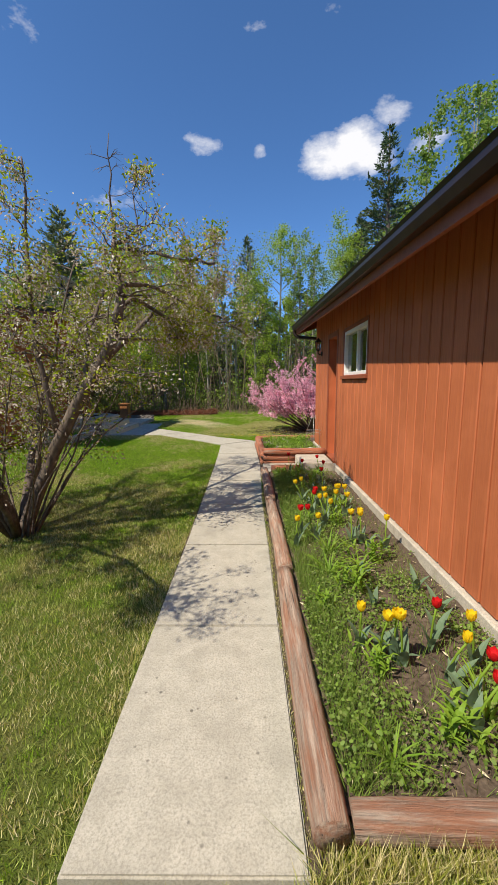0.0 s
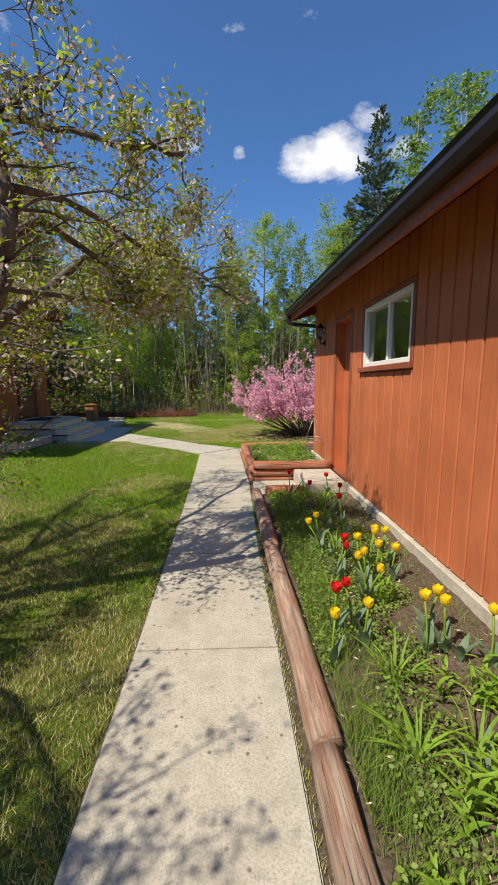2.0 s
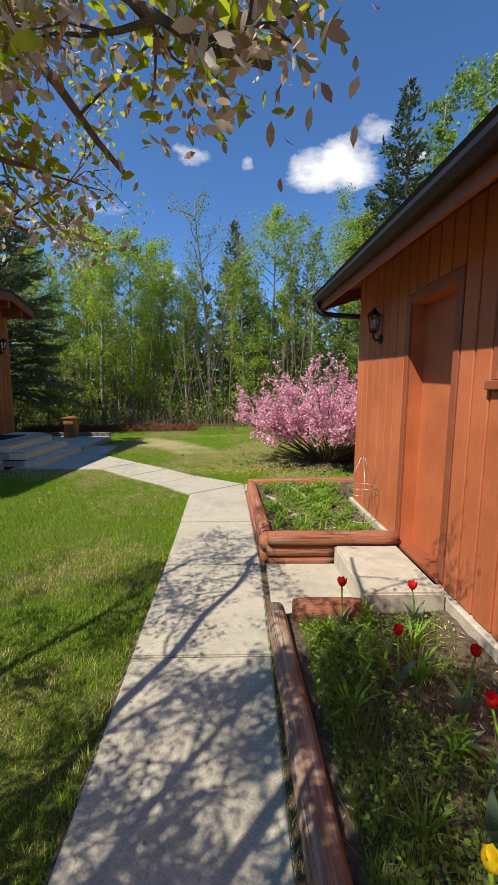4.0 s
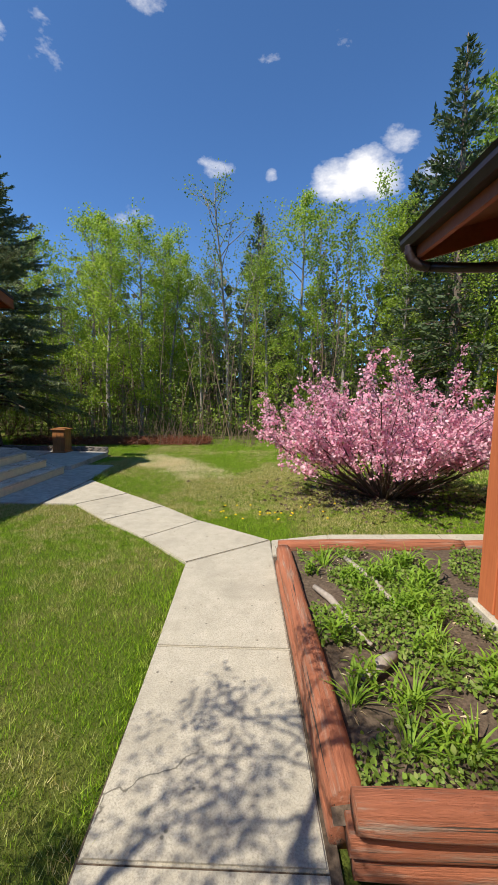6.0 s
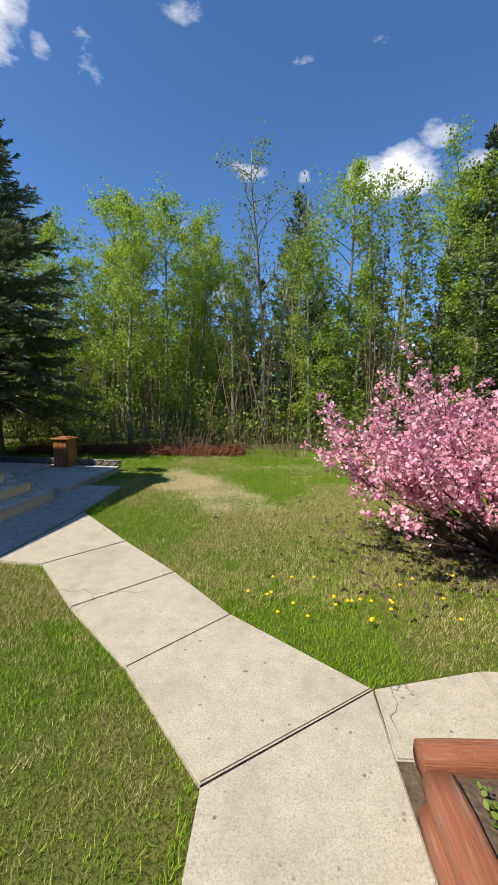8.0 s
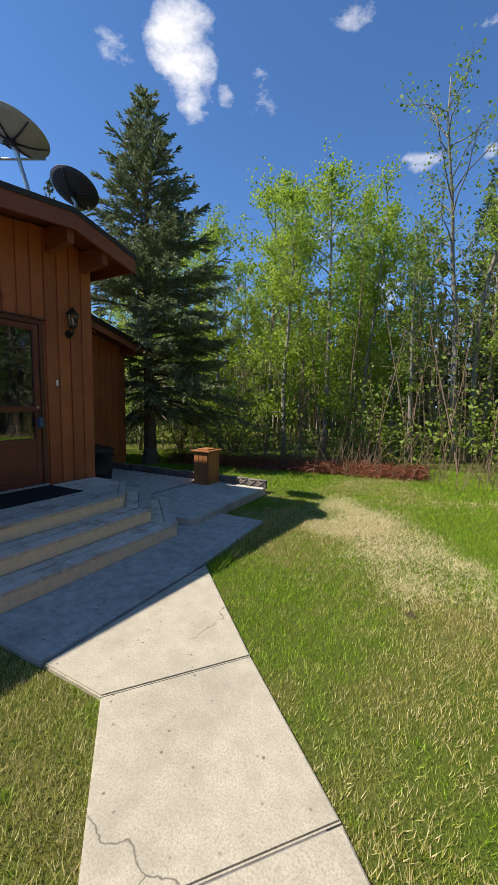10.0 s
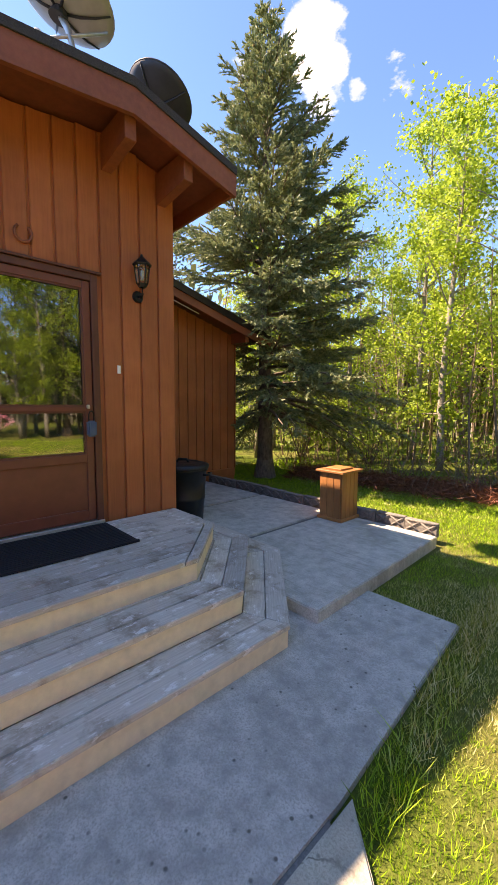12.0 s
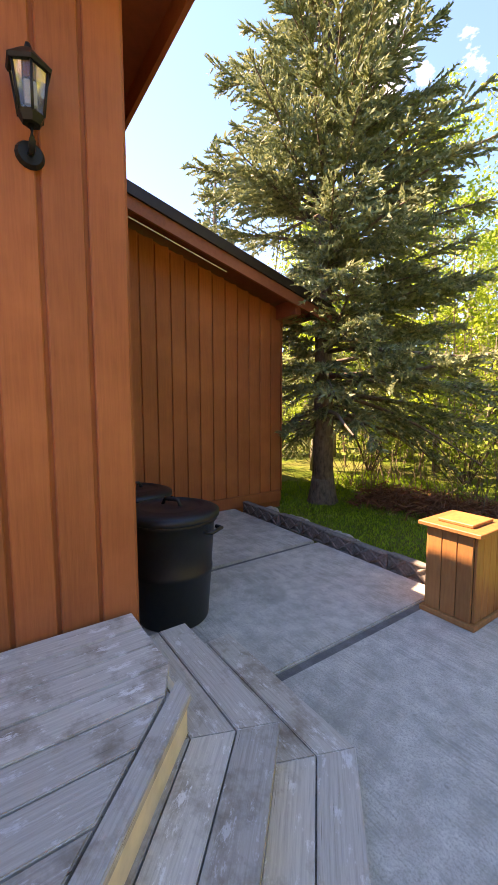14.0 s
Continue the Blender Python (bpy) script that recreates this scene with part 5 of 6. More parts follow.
crab_limb([(-2.2, 4.05, -0.05), (-1.98, 4.03, 0.45), (-1.72, 4.0, 0.95), (-1.36, 3.93, 1.5), (-1.08, 3.9, 1.95), (-1.0, 3.86, 2.25)], 0.075, 0.042, 12)
crab_limb([(-1.0, 3.86, 2.25), (-1.04, 3.88, 2.5), (-1.05, 3.9, 2.72)], 0.04, 0.022, 10, False, 0.6)
crab_limb([(-1.05, 3.9, 2.7), (-1.06, 3.88, 3.1), (-1.03, 3.86, 3.55)], 0.013, 0.003, 8, True, 0.35)
crab_limb([(-1.05, 3.9, 2.68), (-0.92, 3.95, 2.78), (-0.78, 3.98, 2.86), (-0.66, 4.0, 3.02)], 0.015, 0.004, 14, True, 0.36)
crab_limb([(-0.86, 3.96, 2.72), (-0.87, 3.96, 3.0), (-0.85, 3.97, 3.36)], 0.008, 0.003, 2, False, 0.14)
crab_limb([(-1.05, 3.9, 2.66), (-0.7, 3.93, 2.63), (-0.42, 3.94, 2.56), (-0.17, 3.94, 2.54)], 0.016, 0.012, 4, False, 0.35)
crab_limb([(-0.4, 3.95, 2.55), (-0.26, 4.2, 2.75), (-0.12, 4.35, 2.92)], 0.009, 0.004, 3, False, 0.16)
crab_limb([(-0.26, 4.2, 2.74), (-0.2, 4.5, 2.6), (-0.2, 4.65, 2.42)], 0.007, 0.003, 4, False, 0.16)
crab_limb([(-1.02, 3.88, 2.35), (-0.8, 4.3, 2.42), (-0.51, 4.73, 2.33), (-0.18, 4.76, 2.2), (0.14, 4.66, 1.98)], 0.022, 0.006, 15, False, 0.45)
crab_limb([(-1.05, 3.9, 2.15), (-0.95, 4.15, 2.28), (-0.67, 4.5, 2.12), (-0.42, 4.6, 1.95)], 0.028, 0.009, 12, False, 0.5)
crab_limb([(-1.15, 3.9, 1.9), (-0.85, 4.3, 1.92), (-0.6, 4.6, 1.97), (-0.35, 4.8, 1.93)], 0.018, 0.006, 10, False, 0.5)
crab_limb([(-1.72, 4.0, 0.95), (-1.85, 3.95, 1.8), (-1.85, 3.95, 2.6), (-1.8, 3.9, 3.4)], 0.034, 0.007, 20, False, 0.6)
crab_limb([(-1.4, 3.95, 1.45), (-1.5, 4.3, 2.0), (-1.4, 4.6, 2.5), (-1.3, 4.7, 2.85)], 0.028, 0.007, 22, False, 0.6)
crab_limb([(-1.3, 3.92, 1.6), (-0.9, 4.5, 2.2), (-0.55, 5.2, 2.5), (-0.4, 5.9, 2.45)], 0.032, 0.010, 18)
crab_limb([(-1.7, 4.0, 1.0), (-1.6, 4.9, 1.8), (-1.35, 5.8, 2.3), (-1.25, 6.4, 2.5), (-1.2, 6.8, 2.5)], 0.036, 0.010, 22)
crab_limb([(-2.2, 4.05, 0.0), (-2.3, 4.5, 0.7), (-2.3, 5.1, 1.5), (-2.15, 5.7, 2.3), (-2.0, 6.1, 2.7)], 0.055, 0.012, 22)
crab_limb([(-2.25, 4.0, 0.0), (-2.45, 4.0, 0.8), (-2.55, 4.1, 1.6), (-2.5, 4.1, 2.5), (-2.45, 4.0, 3.0)], 0.055, 0.012, 18)
crab_limb([(-2.28, 4.05, 0.0), (-2.9, 4.2, 0.8), (-3.4, 4.4, 1.6), (-3.7, 4.5, 2.3)], 0.055, 0.012, 20)
crab_limb([(-2.2, 3.95, 0.0), (-2.1, 3.5, 0.8), (-2.3, 3.1, 1.6), (-2.4, 2.8, 2.3)], 0.05, 0.010, 10)
crab_limb([(-2.2, 3.95, 0.0), (-2.05, 3.3, 0.9), (-2.0, 2.7, 1.6), (-1.95, 2.1, 2.1), (-1.8, 1.4, 2.4)], 0.03, 0.007, 22, False, 0.8)
crab_limb([(-2.25, 3.95, 0.0), (-2.7, 3.4, 0.9), (-3.0, 3.0, 1.9), (-3.1, 2.8, 2.6)], 0.045, 0.010, 14)
crab_limb([(-2.0, 4.03, 0.4), (-2.02, 4.2, 1.2), (-1.9, 4.5, 2.0), (-1.75, 4.7, 2.8)], 0.03, 0.008, 18)
crab_limb([(-2.3, 4.6, 0.9), (-2.9, 5.2, 1.6), (-3.2, 5.8, 2.2)], 0.03, 0.008, 18)
for i in range(17):
    a = i * 0.74
    p, r = limb(cr, (0.12 * math.cos(a), 0.12 * math.sin(a), -0.03), (math.cos(a) * 0.5, math.sin(a) * 0.5, 1), cr.uniform(0.9, 2.3), 0.015, 7, 0.09, 0.01, 0.3)
    tb.append(tube(p, r, 5, False))
    for k in range(4):
        q, r2 = limb(cr, along(p, cr.uniform(0.4, 1)), cr.normal(0, 0.6, 3) + np.array((0, 0, 0.5)), cr.uniform(0.2, 0.6), 0.005, 4, 0.2, 0.0, 0.3)
        tb.append(tube(q, r2, 3, False))
        nodes.extend((q[2], q[4]))
place("trunk", tubes_mesh("trunk", tb), M_BARK, crab)
nodes = np.array(nodes)
pick = cr.integers(0, len(nodes), 24000)
place("leaves", leaf_mesh("leaves", nodes[pick] + cr.normal(0, 0.05, (24000, 3)), 0.0185, cr, 2.0, 0.2, 0.0, True), M_CRABLEAF, crab, "yellow-green young leaves")
pick = cr.integers(0, len(nodes), 36000)
cen = nodes[pick] + cr.normal(0, 0.05, (36000, 3)) + np.array((0, 0, -0.04))
place("blossom", leaf_mesh("blossom", cen, 0.015, cr, 2.0, 0.0, 0.7, True), M_CRABBLOOM, crab, "wilted brown and white blossom")

# ---- pink flowering almond ----
bush = thing("flowering_bush", "wide rounded bush covered in pink blossom on dark stems", "bush", "", (2.1, 12.35, 0))
br = np.random.default_rng(12)
tb, nodes = [], []
for i in range(95):
    a = br.uniform(0, 2 * math.pi)
    lean = abs(br.normal(0.92, 0.42))
    way = np.array((math.cos(a) * lean * 1.22, math.sin(a) * lean * 0.95, 0.78))
    ln = br.uniform(1.5, 2.35) * (1.0 if lean > 0.5 else 0.9)
    s = (0.22 * math.cos(a) * br.uniform(0.2, 1), 0.18 * math.sin(a) * br.uniform(0.2, 1), -0.04)
    p, r = limb(br, s, way, ln, br.uniform(0.013, 0.026), 7, 0.07, 0.022, 0.2)
    tb.append(tube(p, r, 5, False))
    for k in range(9):
        f = br.uniform(0.38, 1.0)
        q, r2 = limb(br, along(p, f), way * 0.5 + br.normal(0, 0.5, 3) + np.array((0, 0, 0.35)), br.uniform(0.2, 0.55), 0.006, 4, 0.15, 0.03, 0.3)
        tb.append(tube(q, r2, 3, False))
        nodes += [q[1], q[2], q[3], q[4]]
    nodes += [along(p, f) for f in br.uniform(0.6, 1, 4)]
place("branchwork", tubes_mesh("branchwork", tb), M_TWIG, bush)
nodes = np.array(nodes)
nodes = nodes[nodes[:, 2] > 0.48]
pick = br.integers(0, len(nodes), 46000)
cen = nodes[pick] + br.normal(0, 0.032, (46000, 3))
place("blossom", leaf_mesh("blossom", cen, 0.04, br, 1.0, 0.0), M_PINK, bush, "dense pink double blossom")
n = 4200
a = br.uniform(0, 6.28, n)
rr = np.abs(br.normal(0, 0.95, n))
litter = np.stack([2.1 + rr * np.cos(a), 12.5 + rr * np.sin(a) * 0.8, np.full(n, -0.015)], 1)
tagged(place("leaf_litter", leaf_mesh("leaf_litter", litter, 0.05, br, 1.4, 0.9), M_TWIG), "dark leaf litter under the flowering bush", "litter", kind="stuff")

# ---- lawn ----


def in_any(x, y):
    """Where no grass grows: paving, beds, buildings."""
    hit = (x > walk_l(y)) & (x < 0.36) & (y > 1.22) & (y < 10.25)
    hit |= (x > 0.3) & (x < 1.55) & (y > 1.3) & (y < 9.8)
    hit |= (x > 0.17) & (x < 6) & (y > 9.6) & (y < np.minimum(10.42 + 0.075 * x, 10.22 + 0.35 * x))
    hit |= (x > 1.45) & (x < 7.6) & (y < 9.5)
    # slanting part of the walk, between its two edge lines
    hit |= (x < 0.2) & (x > -3.1) & (y > 9.6) & (left_side(x, y)) & (right_side(x, y))
    hit |= (x > -5.6) & (x < -3.03 - 0.076 * np.maximum(0, y - 13.05)) & (y > 11.47) & (y < 14.64)
    hit |= (x > -8.1) & (x < -3.82) & (y > 13.9) & (y < 16.28)
    hit |= (x < -5.5) & (y > 8.6) & (y < 14.5)
    hit |= (x < -8.0) & (y < 16.9) & (y > 13)
    return hit


def walk_l(y):
    return np.interp(y, [1.2, 3.7, 5.1, 7.0, 9.62, 10.3], [-0.45, -0.475, -0.50, -0.54, -0.63, 0.2])


def left_side(x, y):
    return y > np.interp(x, [-3.1, -2.55, -1.88, -1.21, -0.63], [11.48, 11.48, 10.81, 10.24, 9.62])


def right_side(x, y):
    return y < np.interp(x, [-3.03, -2.03, -1.29, -0.69, 0.18], [13.12, 12.16, 11.50, 10.88, 10.25])


gr = np.random.default_rng(77)


def sward(name, count, x0, x1, y0, y1, tall, wide, label, gate=None, mat=M_GRASS, lean=0.45):
    x, y = gr.uniform(x0, x1, count), gr.uniform(y0, y1, count)
    k = ~in_any(x, y)
    if gate is not None:
        k &= gate(x, y)
    x, y = x[k], y[k]
    n = len(x)
    a = gr.uniform(0, 2 * math.pi, n)
    h = tall * gr.uniform(0.45, 1.25, n)
    w = wide * gr.uniform(0.7, 1.3, n)
    base = np.stack([x, y, np.full(n, -0.032)], 1)
    side = np.stack([np.cos(a), np.sin(a), np.zeros(n)], 1) * w[:, None]
    tip = base + np.stack([gr.normal(0, lean, n) * h, gr.normal(0, lean, n) * h, h], 1)
    v = np.stack([base - side, base + side, tip], 1).reshape(-1, 3)
    tagged(place(name, mesh_np(name, v, np.arange(3 * n).reshape(n, 3)), mat), label, "grass", kind="stuff")


sward("lawn_grass", 420000, -3.6, 0.4, 0.4, 11.6, 0.036, 0.0019, "short spring lawn grass with dry yellow patches")
sward("lawn_grass", 50000, -7.5, -3.6, 0.4, 11.6, 0.06, 0.006, "short spring lawn grass with dry yellow patches")
sward("lawn_grass", 440000, -4.0, 4.0, 9.9, 16.5, 0.033, 0.002, "short spring lawn grass beyond the walk",
      lambda x, y: ((x + 1.85) * 0.55 - (y - 15.0) * 0.83) ** 2 / 2.4 + ((x + 1.85) * 0.83 + (y - 15.0) * 0.55) ** 2 / 0.36 + gr.normal(0, 0.55, len(x)) > 0.55)
sward("lawn_grass", 240000, -9.5, 8.0, 16.5, 20.6, 0.038, 0.0042, "lawn grass running up to the woods")
sward("lawn_grass", 25000, 4.0, 9.0, 9.9, 16.5, 0.06, 0.008, "lawn grass beyond the walk")
sward("lawn_edge", 24000, -0.95, -0.42, 1.3, 9.7, 0.05, 0.0024, "longer grass hanging over the walk's edge", lambda x, y: (walk_l(y) - x < 0.07))
sward("lawn_edge", 16000, -3.2, -1.9, 11.9, 16.0, 0.10, 0.003, "long grass along the slab's edge", lambda x, y: (x + 3.03 + 0.076 * np.maximum(0, y - 13.05) < 0.16))
sward("lawn_edge", 9000, 0.3, 1.5, 1.0, 1.32, 0.12, 0.0028, "long grass against the end log")
# worn strawy patch on the lawn


def worn(x, y):
    u = (x + 1.85) * 0.55 - (y - 15.0) * 0.83
    w = (x + 1.85) * 0.83 + (y - 15.0) * 0.55
    rough = np.array([noise.noise(Vector((a * 1.6, b * 1.6, 0.3))) for a, b in zip(x, y)])
    return (u / 1.6) ** 2 + (w / 0.62) ** 2 + rough * 1.1 + gr.normal(0, 0.5, len(x)) < 0.8


sward("straw_patch", 170000, -3.2, 0.4, 12.9, 16.9, 0.032, 0.0026, "dry pale straw patch in the lawn", worn, M_STRAW, 1.1)

# ---- plants in the beds ----
pr = np.random.default_rng(9)


def strap_leaf(verts, faces, base, a, length, width, arch, r):
    """One arching strap leaf: a folded strip that tapers to a point."""
    o = len(verts)
    d = np.array((math.cos(a), math.sin(a), 0))
    s = np.array((-math.sin(a), math.cos(a), 0))
    n = 4
    for i in range(n + 1):
        f = i / n
        p = base + d * length * (arch * f * f * 0.9 + 0.12 * f) + np.array((0, 0, length * (f - arch * 0.55 * f * f)))
        w = width * (0.55 + 0.9 * f - 1.42 * f * f) if i < n else 0.001
        verts.append(p - s * w)
        verts.append(p + np.array((0, 0, -0.2 * w)))
        verts.append(p + s * w)
    for i in range(n):
        for k in range(2):
            j = o + i * 3 + k
            faces.append((j, j + 1, j + 4, j + 3))


def lily_mesh(seed, leaves, length, width):
    r = np.random.default_rng(seed)
    v, f = [], []
    for i in range(leaves):
        a = r.uniform(0, 6.28)
        q = r.uniform(0, 0.05)
        strap_leaf(v, f, np.array((q * math.cos(a), q * math.sin(a), -0.02)), a, length * r.uniform(0.55, 1.1), width * r.uniform(0.7, 1.2), r.uniform(0.25, 0.9), r)
    return mesh_of("leaves", v, f)


def leafy_mesh(seed, stems_n, height, leaf):
    """Upright leafy stems in a clump, with whorls of narrow leaves."""
    r = np.random.default_rng(seed)
    v, f = [], []
    for i in range(stems_n):
        a, q = r.uniform(0, 6.28), r.uniform(0, 0.12)
        b = np.array((q * math.cos(a), q * math.sin(a), -0.02))
        tilt = r.normal(0, 0.18, 2)
        h = height * r.uniform(0.5, 1.1)
        for k in range(int(h / 0.022)):
            z = 0.02 + k * 0.022
            strap_leaf(v, f, b + np.array((tilt[0] * z, tilt[1] * z, z)), k * 2.4 + i, leaf * r.uniform(0.7, 1.2), leaf * 0.16, 0.8, r)
    return mesh_of("leaves", v, f)


LILIES = [lily_mesh(i, 24, 0.24, 0.010) for i in range(3)]
LEAFY = [leafy_mesh(10 + i, 9, 0.19, 0.085) for i in range(3)]
lily_spots = [(0.67, 1.53), (0.98, 1.62), (1.15, 1.75), (0.74, 2.02), (0.71, 2.98), (0.82, 2.8), (0.95, 3.0), (0.62, 2.55), (0.78, 3.35), (1.05, 3.2), (0.68, 4.1), (0.95, 4.0), (0.86, 4.7), (1.1, 4.4), (0.7, 5.1), (0.92, 5.35), (0.6, 5.6), (0.75, 5.85), (1.0, 5.8), (0.6, 6.1), (1.1, 6.05), (0.85, 6.15)]
for i in range(44):
    lily_spots.append((pr.uniform(0.48, 1.38), pr.uniform(7.45, 9.5)))
for i, (x, y) in enumerate(lily_spots):
    north = y > 7
    leafy = (i % 3 != 0) if north else (i % 2 == 1)
    t = thing("leafy_perennial" if leafy else "daylily_clump", "leafy green perennial shoots in the flower bed" if leafy else "fresh green daylily clump of arching strap leaves", "plant", "perennials in the beds")
    me = (LEAFY if leafy else LILIES)[i % 3]
    place("leaves", me, M_LILY, t)
    t.matrix_basis = pose(x, y, 0.13 if north else 0.075, 0, 0, i * 67) @ Matrix.Scale(pr.uniform(0.7, 1.15) * (0.85 if north else 1.0), 4)


def tulip(at, height, mat, colour, seed):
    """One tulip: stem, broad grey-green leaves, a cup of six petals."""
    r = np.random.default_rng(seed)
    t = thing("tulip", colour + " tulip with broad grey-green leaves in the bed", "flower", "tulips in the bed", (at[0], at[1], 0.075))
    bend = r.normal(0, 0.035, 2)
    pts = [(bend[0] * f * f, bend[1] * f * f, height * f) for f in (0, 0.33, 0.66, 1)]
    place("stem", tube_mesh("stem", pts, [0.0055] * 4, 6), M_LILY, t)
    for i in range(3):
        v, f = [], []
        strap_leaf(v, f, np.array((0, 0, -0.01)), i * 2.1 + r.uniform(0, 1), height * r.uniform(0.65, 0.85), 0.036 * r.uniform(0.8, 1.2), r.uniform(0.15, 0.5), r)
        place("leaf", mesh_of("leaf", v, f), M_TULIPLEAF, t)
    top = np.array(pts[-1])
    opening = r.uniform(0.75, 1.25)
    for i in range(6):
        a = i * math.pi / 3 + r.uniform(-0.1, 0.1)
        d, s = np.array((math.cos(a), math.sin(a), 0)), np.array((-math.sin(a), math.cos(a), 0))
        prof = ((0.0, 0.004, 0.0), (0.014, 0.012, 0.010), (0.021 * opening, 0.0175, 0.030), (0.024 * opening, 0.012, 0.045), (0.026 * opening, 0.002, 0.053))
        v, f = [], []
        for rad, w, z in prof:
            for u in (-1, 0, 1):
                v.append(top + d * (rad * (1.0 if u == 0 else 0.86)) + s * w * u + np.array((0, 0, z)))
        for k in range(4):
            for u in range(2):
                j = k * 3 + u
                f.append((j, j + 1, j + 4, j + 3))
        place("petal", mesh_of("petal", v, f, True), mat, t)


REDS = ((1.10, 2.18), (1.09, 1.78), (1.03, 1.64), (0.88, 5.75), (1.10, 5.56), (1.08, 5.28), (0.80, 4.33), (0.77, 4.22), (0.59, 3.68), (0.72, 6.2), (1.19, 6.25), (0.70, 3.72))
YELLOWS = ((0.73, 2.2), (0.81, 2.12), (0.87, 2.09), (0.90, 2.05), (1.24, 2.02), (1.08, 1.95), (0.77, 4.87), (0.93, 4.33), (1.03, 4.41), (0.87, 3.97), (0.72, 3.58), (0.52, 3.45), (1.09, 3.66), (1.02, 3.53), (1.10, 3.52), (1.12, 4.22), (0.74, 4.69), (0.92, 4.14), (1.0, 4.19), (0.84, 3.9), (1.08, 4.54), (1.2, 4.48), (1.27, 3.41))
for i, at in enumerate(REDS):
    tulip(at, 0.24 + 0.012 * (i % 5), M_RED, "red", 200 + i)
for i, at in enumerate(YELLOWS):
    tulip(at, 0.22 + 0.012 * (i % 5), M_YELLOW, "yellow", 300 + i)
# broad leaves without flowers
for i in range(16):
    x, y = pr.uniform(0.75, 1.3), pr.uniform(1.6, 5.6)
    t = thing("tulip_leaves", "broad grey-green tulip leaves without a flower", "plant", "tulips in the bed", (x, y, 0.07))
    for k in range(4):
        v, f = [], []
        strap_leaf(v, f, np.array((0, 0, -0.01)), k * 1.7 + i, pr.uniform(0.14, 0.22), 0.032, pr.uniform(0.2, 0.6), pr)
        place("leaf", mesh_of("leaf", v, f), M_TULIPLEAF, t)


def weeds(name, count, x0, x1, y0, y1, z, size, label, gate):
    x, y = pr.uniform(x0, x1, count), pr.uniform(y0, y1, count)
    k = np.array([gate(a, b) for a, b in zip(x, y)])
    x, y = x[k], y[k]
    n = len(x)
    zz = z + np.abs(pr.normal(0, 0.03, n)) + 0.006
    tagged(place(name, leaf_mesh(name, np.stack([x, y, zz], 1), size, pr, 1.5, 0.55, 0.0, True), M_WEED), label, "weeds", kind="stuff")


def weedy(x, y):
    return noise.noise(Vector((x * 3.2, y * 2.2, 1.7))) + 0.55 * (1.05 - x) > -0.05


weeds("bed_weeds", 26000, 0.46, 1.44, 1.42, 6.3, 0.085, 0.0135, "low creeping weeds over the soil", weedy)
weeds("bed_weeds", 10000, 0.40, 1.46, 7.36, 9.62, 0.14, 0.019, "low creeping weeds over the soil", lambda x, y: noise.noise(Vector((x * 3, y * 2.6, 4.2))) > -0.12)
weeds("bed_weeds", 6000, 1.5, 3.7, 8.8, 9.7, 0.14, 0.019, "low creeping weeds beyond the garage corner", lambda x, y: noise.noise(Vector((x * 3, y * 2.6, 4.2))) > -0.2)
n = 17000
x, y = np.where(pr.uniform(size=n) < 0.7, 0.48 + np.abs(pr.normal(0, 0.14, n)), pr.uniform(0.5, 1.4, n)), pr.uniform(1.42, 6.25, n)
h = pr.uniform(0.04, 0.13, n)
base = np.stack([x, y, np.full(n, 0.06)], 1)
a = pr.uniform(0, 6.28, n)
side = np.stack([np.cos(a), np.sin(a), np.zeros(n)], 1) * 0.0022
tip = base + np.stack([pr.normal(0, 0.4, n) * h, pr.normal(0, 0.4, n) * h, h], 1)
tagged(place("bed_grass", mesh_np("bed_grass", np.stack([base - side, base + side, tip], 1).reshape(-1, 3), np.arange(3 * n).reshape(n, 3)), M_WEED), "stray grass along the inside of the logs", "grass", kind="stuff")
n = 1500
x, y = pr.uniform(0.45, 1.45, n), pr.uniform(1.4, 9.6, n)
k = (y < 6.3) | (y > 7.4)
zz = np.where(y > 7, 0.145, 0.09)
tagged(place("bed_litter", leaf_mesh("bed_litter", np.stack([x, y, zz], 1)[k], 0.008, pr, 4.5, 0.85), M_STRAW), "dry stalks and leaf scraps on the soil", "litter", kind="stuff")
# moss and tufts in the joint between walk and logs
n = 3000
y = pr.uniform(1.3, 6.4, n)
x = np.array([walk_edge(b, 1) for b in y]) - 0.005 + np.abs(pr.normal(0, 0.018, n))
h = pr.uniform(0.004, 0.02, n)
base = np.stack([x, y, np.full(n, -0.02)], 1)
a = pr.uniform(0, 6.28, n)
side = np.stack([np.cos(a), np.sin(a), np.zeros(n)], 1) * 0.0025
tip = base + np.stack([pr.normal(0, 0.6, n) * h, pr.normal(0, 0.6, n) * h, h + 0.012], 1)
tagged(place("joint_moss", mesh_np("joint_moss", np.stack([base - side, base + side, tip], 1).reshape(-1, 3), np.arange(3 * n).reshape(n, 3)), M_GRASS), "moss and small grass between walk and logs", "grass", kind="stuff")
# dandelions on the lawn beyond the walk
for i in range(26):
    x, y = pr.normal(0.15, 0.45), max(10.85, pr.normal(11.15, 0.25))
    t = thing("dandelion", "small yellow dandelion in the lawn", "flower", "dandelions", (x, y, -0.03))
    place("stem", tube_mesh("stem", [(0, 0, 0), (0.004, 0, 0.035), (0.006, 0.002, 0.07)], [0.0025] * 3, 5), M_LILY, t)
    bm = bmesh.new()
    bmesh.ops.create_uvsphere(bm, u_segments=8, v_segments=5, radius=0.016)
    for v in bm.verts:
        v.co.z = v.co.z * 0.55 + 0.073
    part("bloom", bm, M_YELLOW, t)

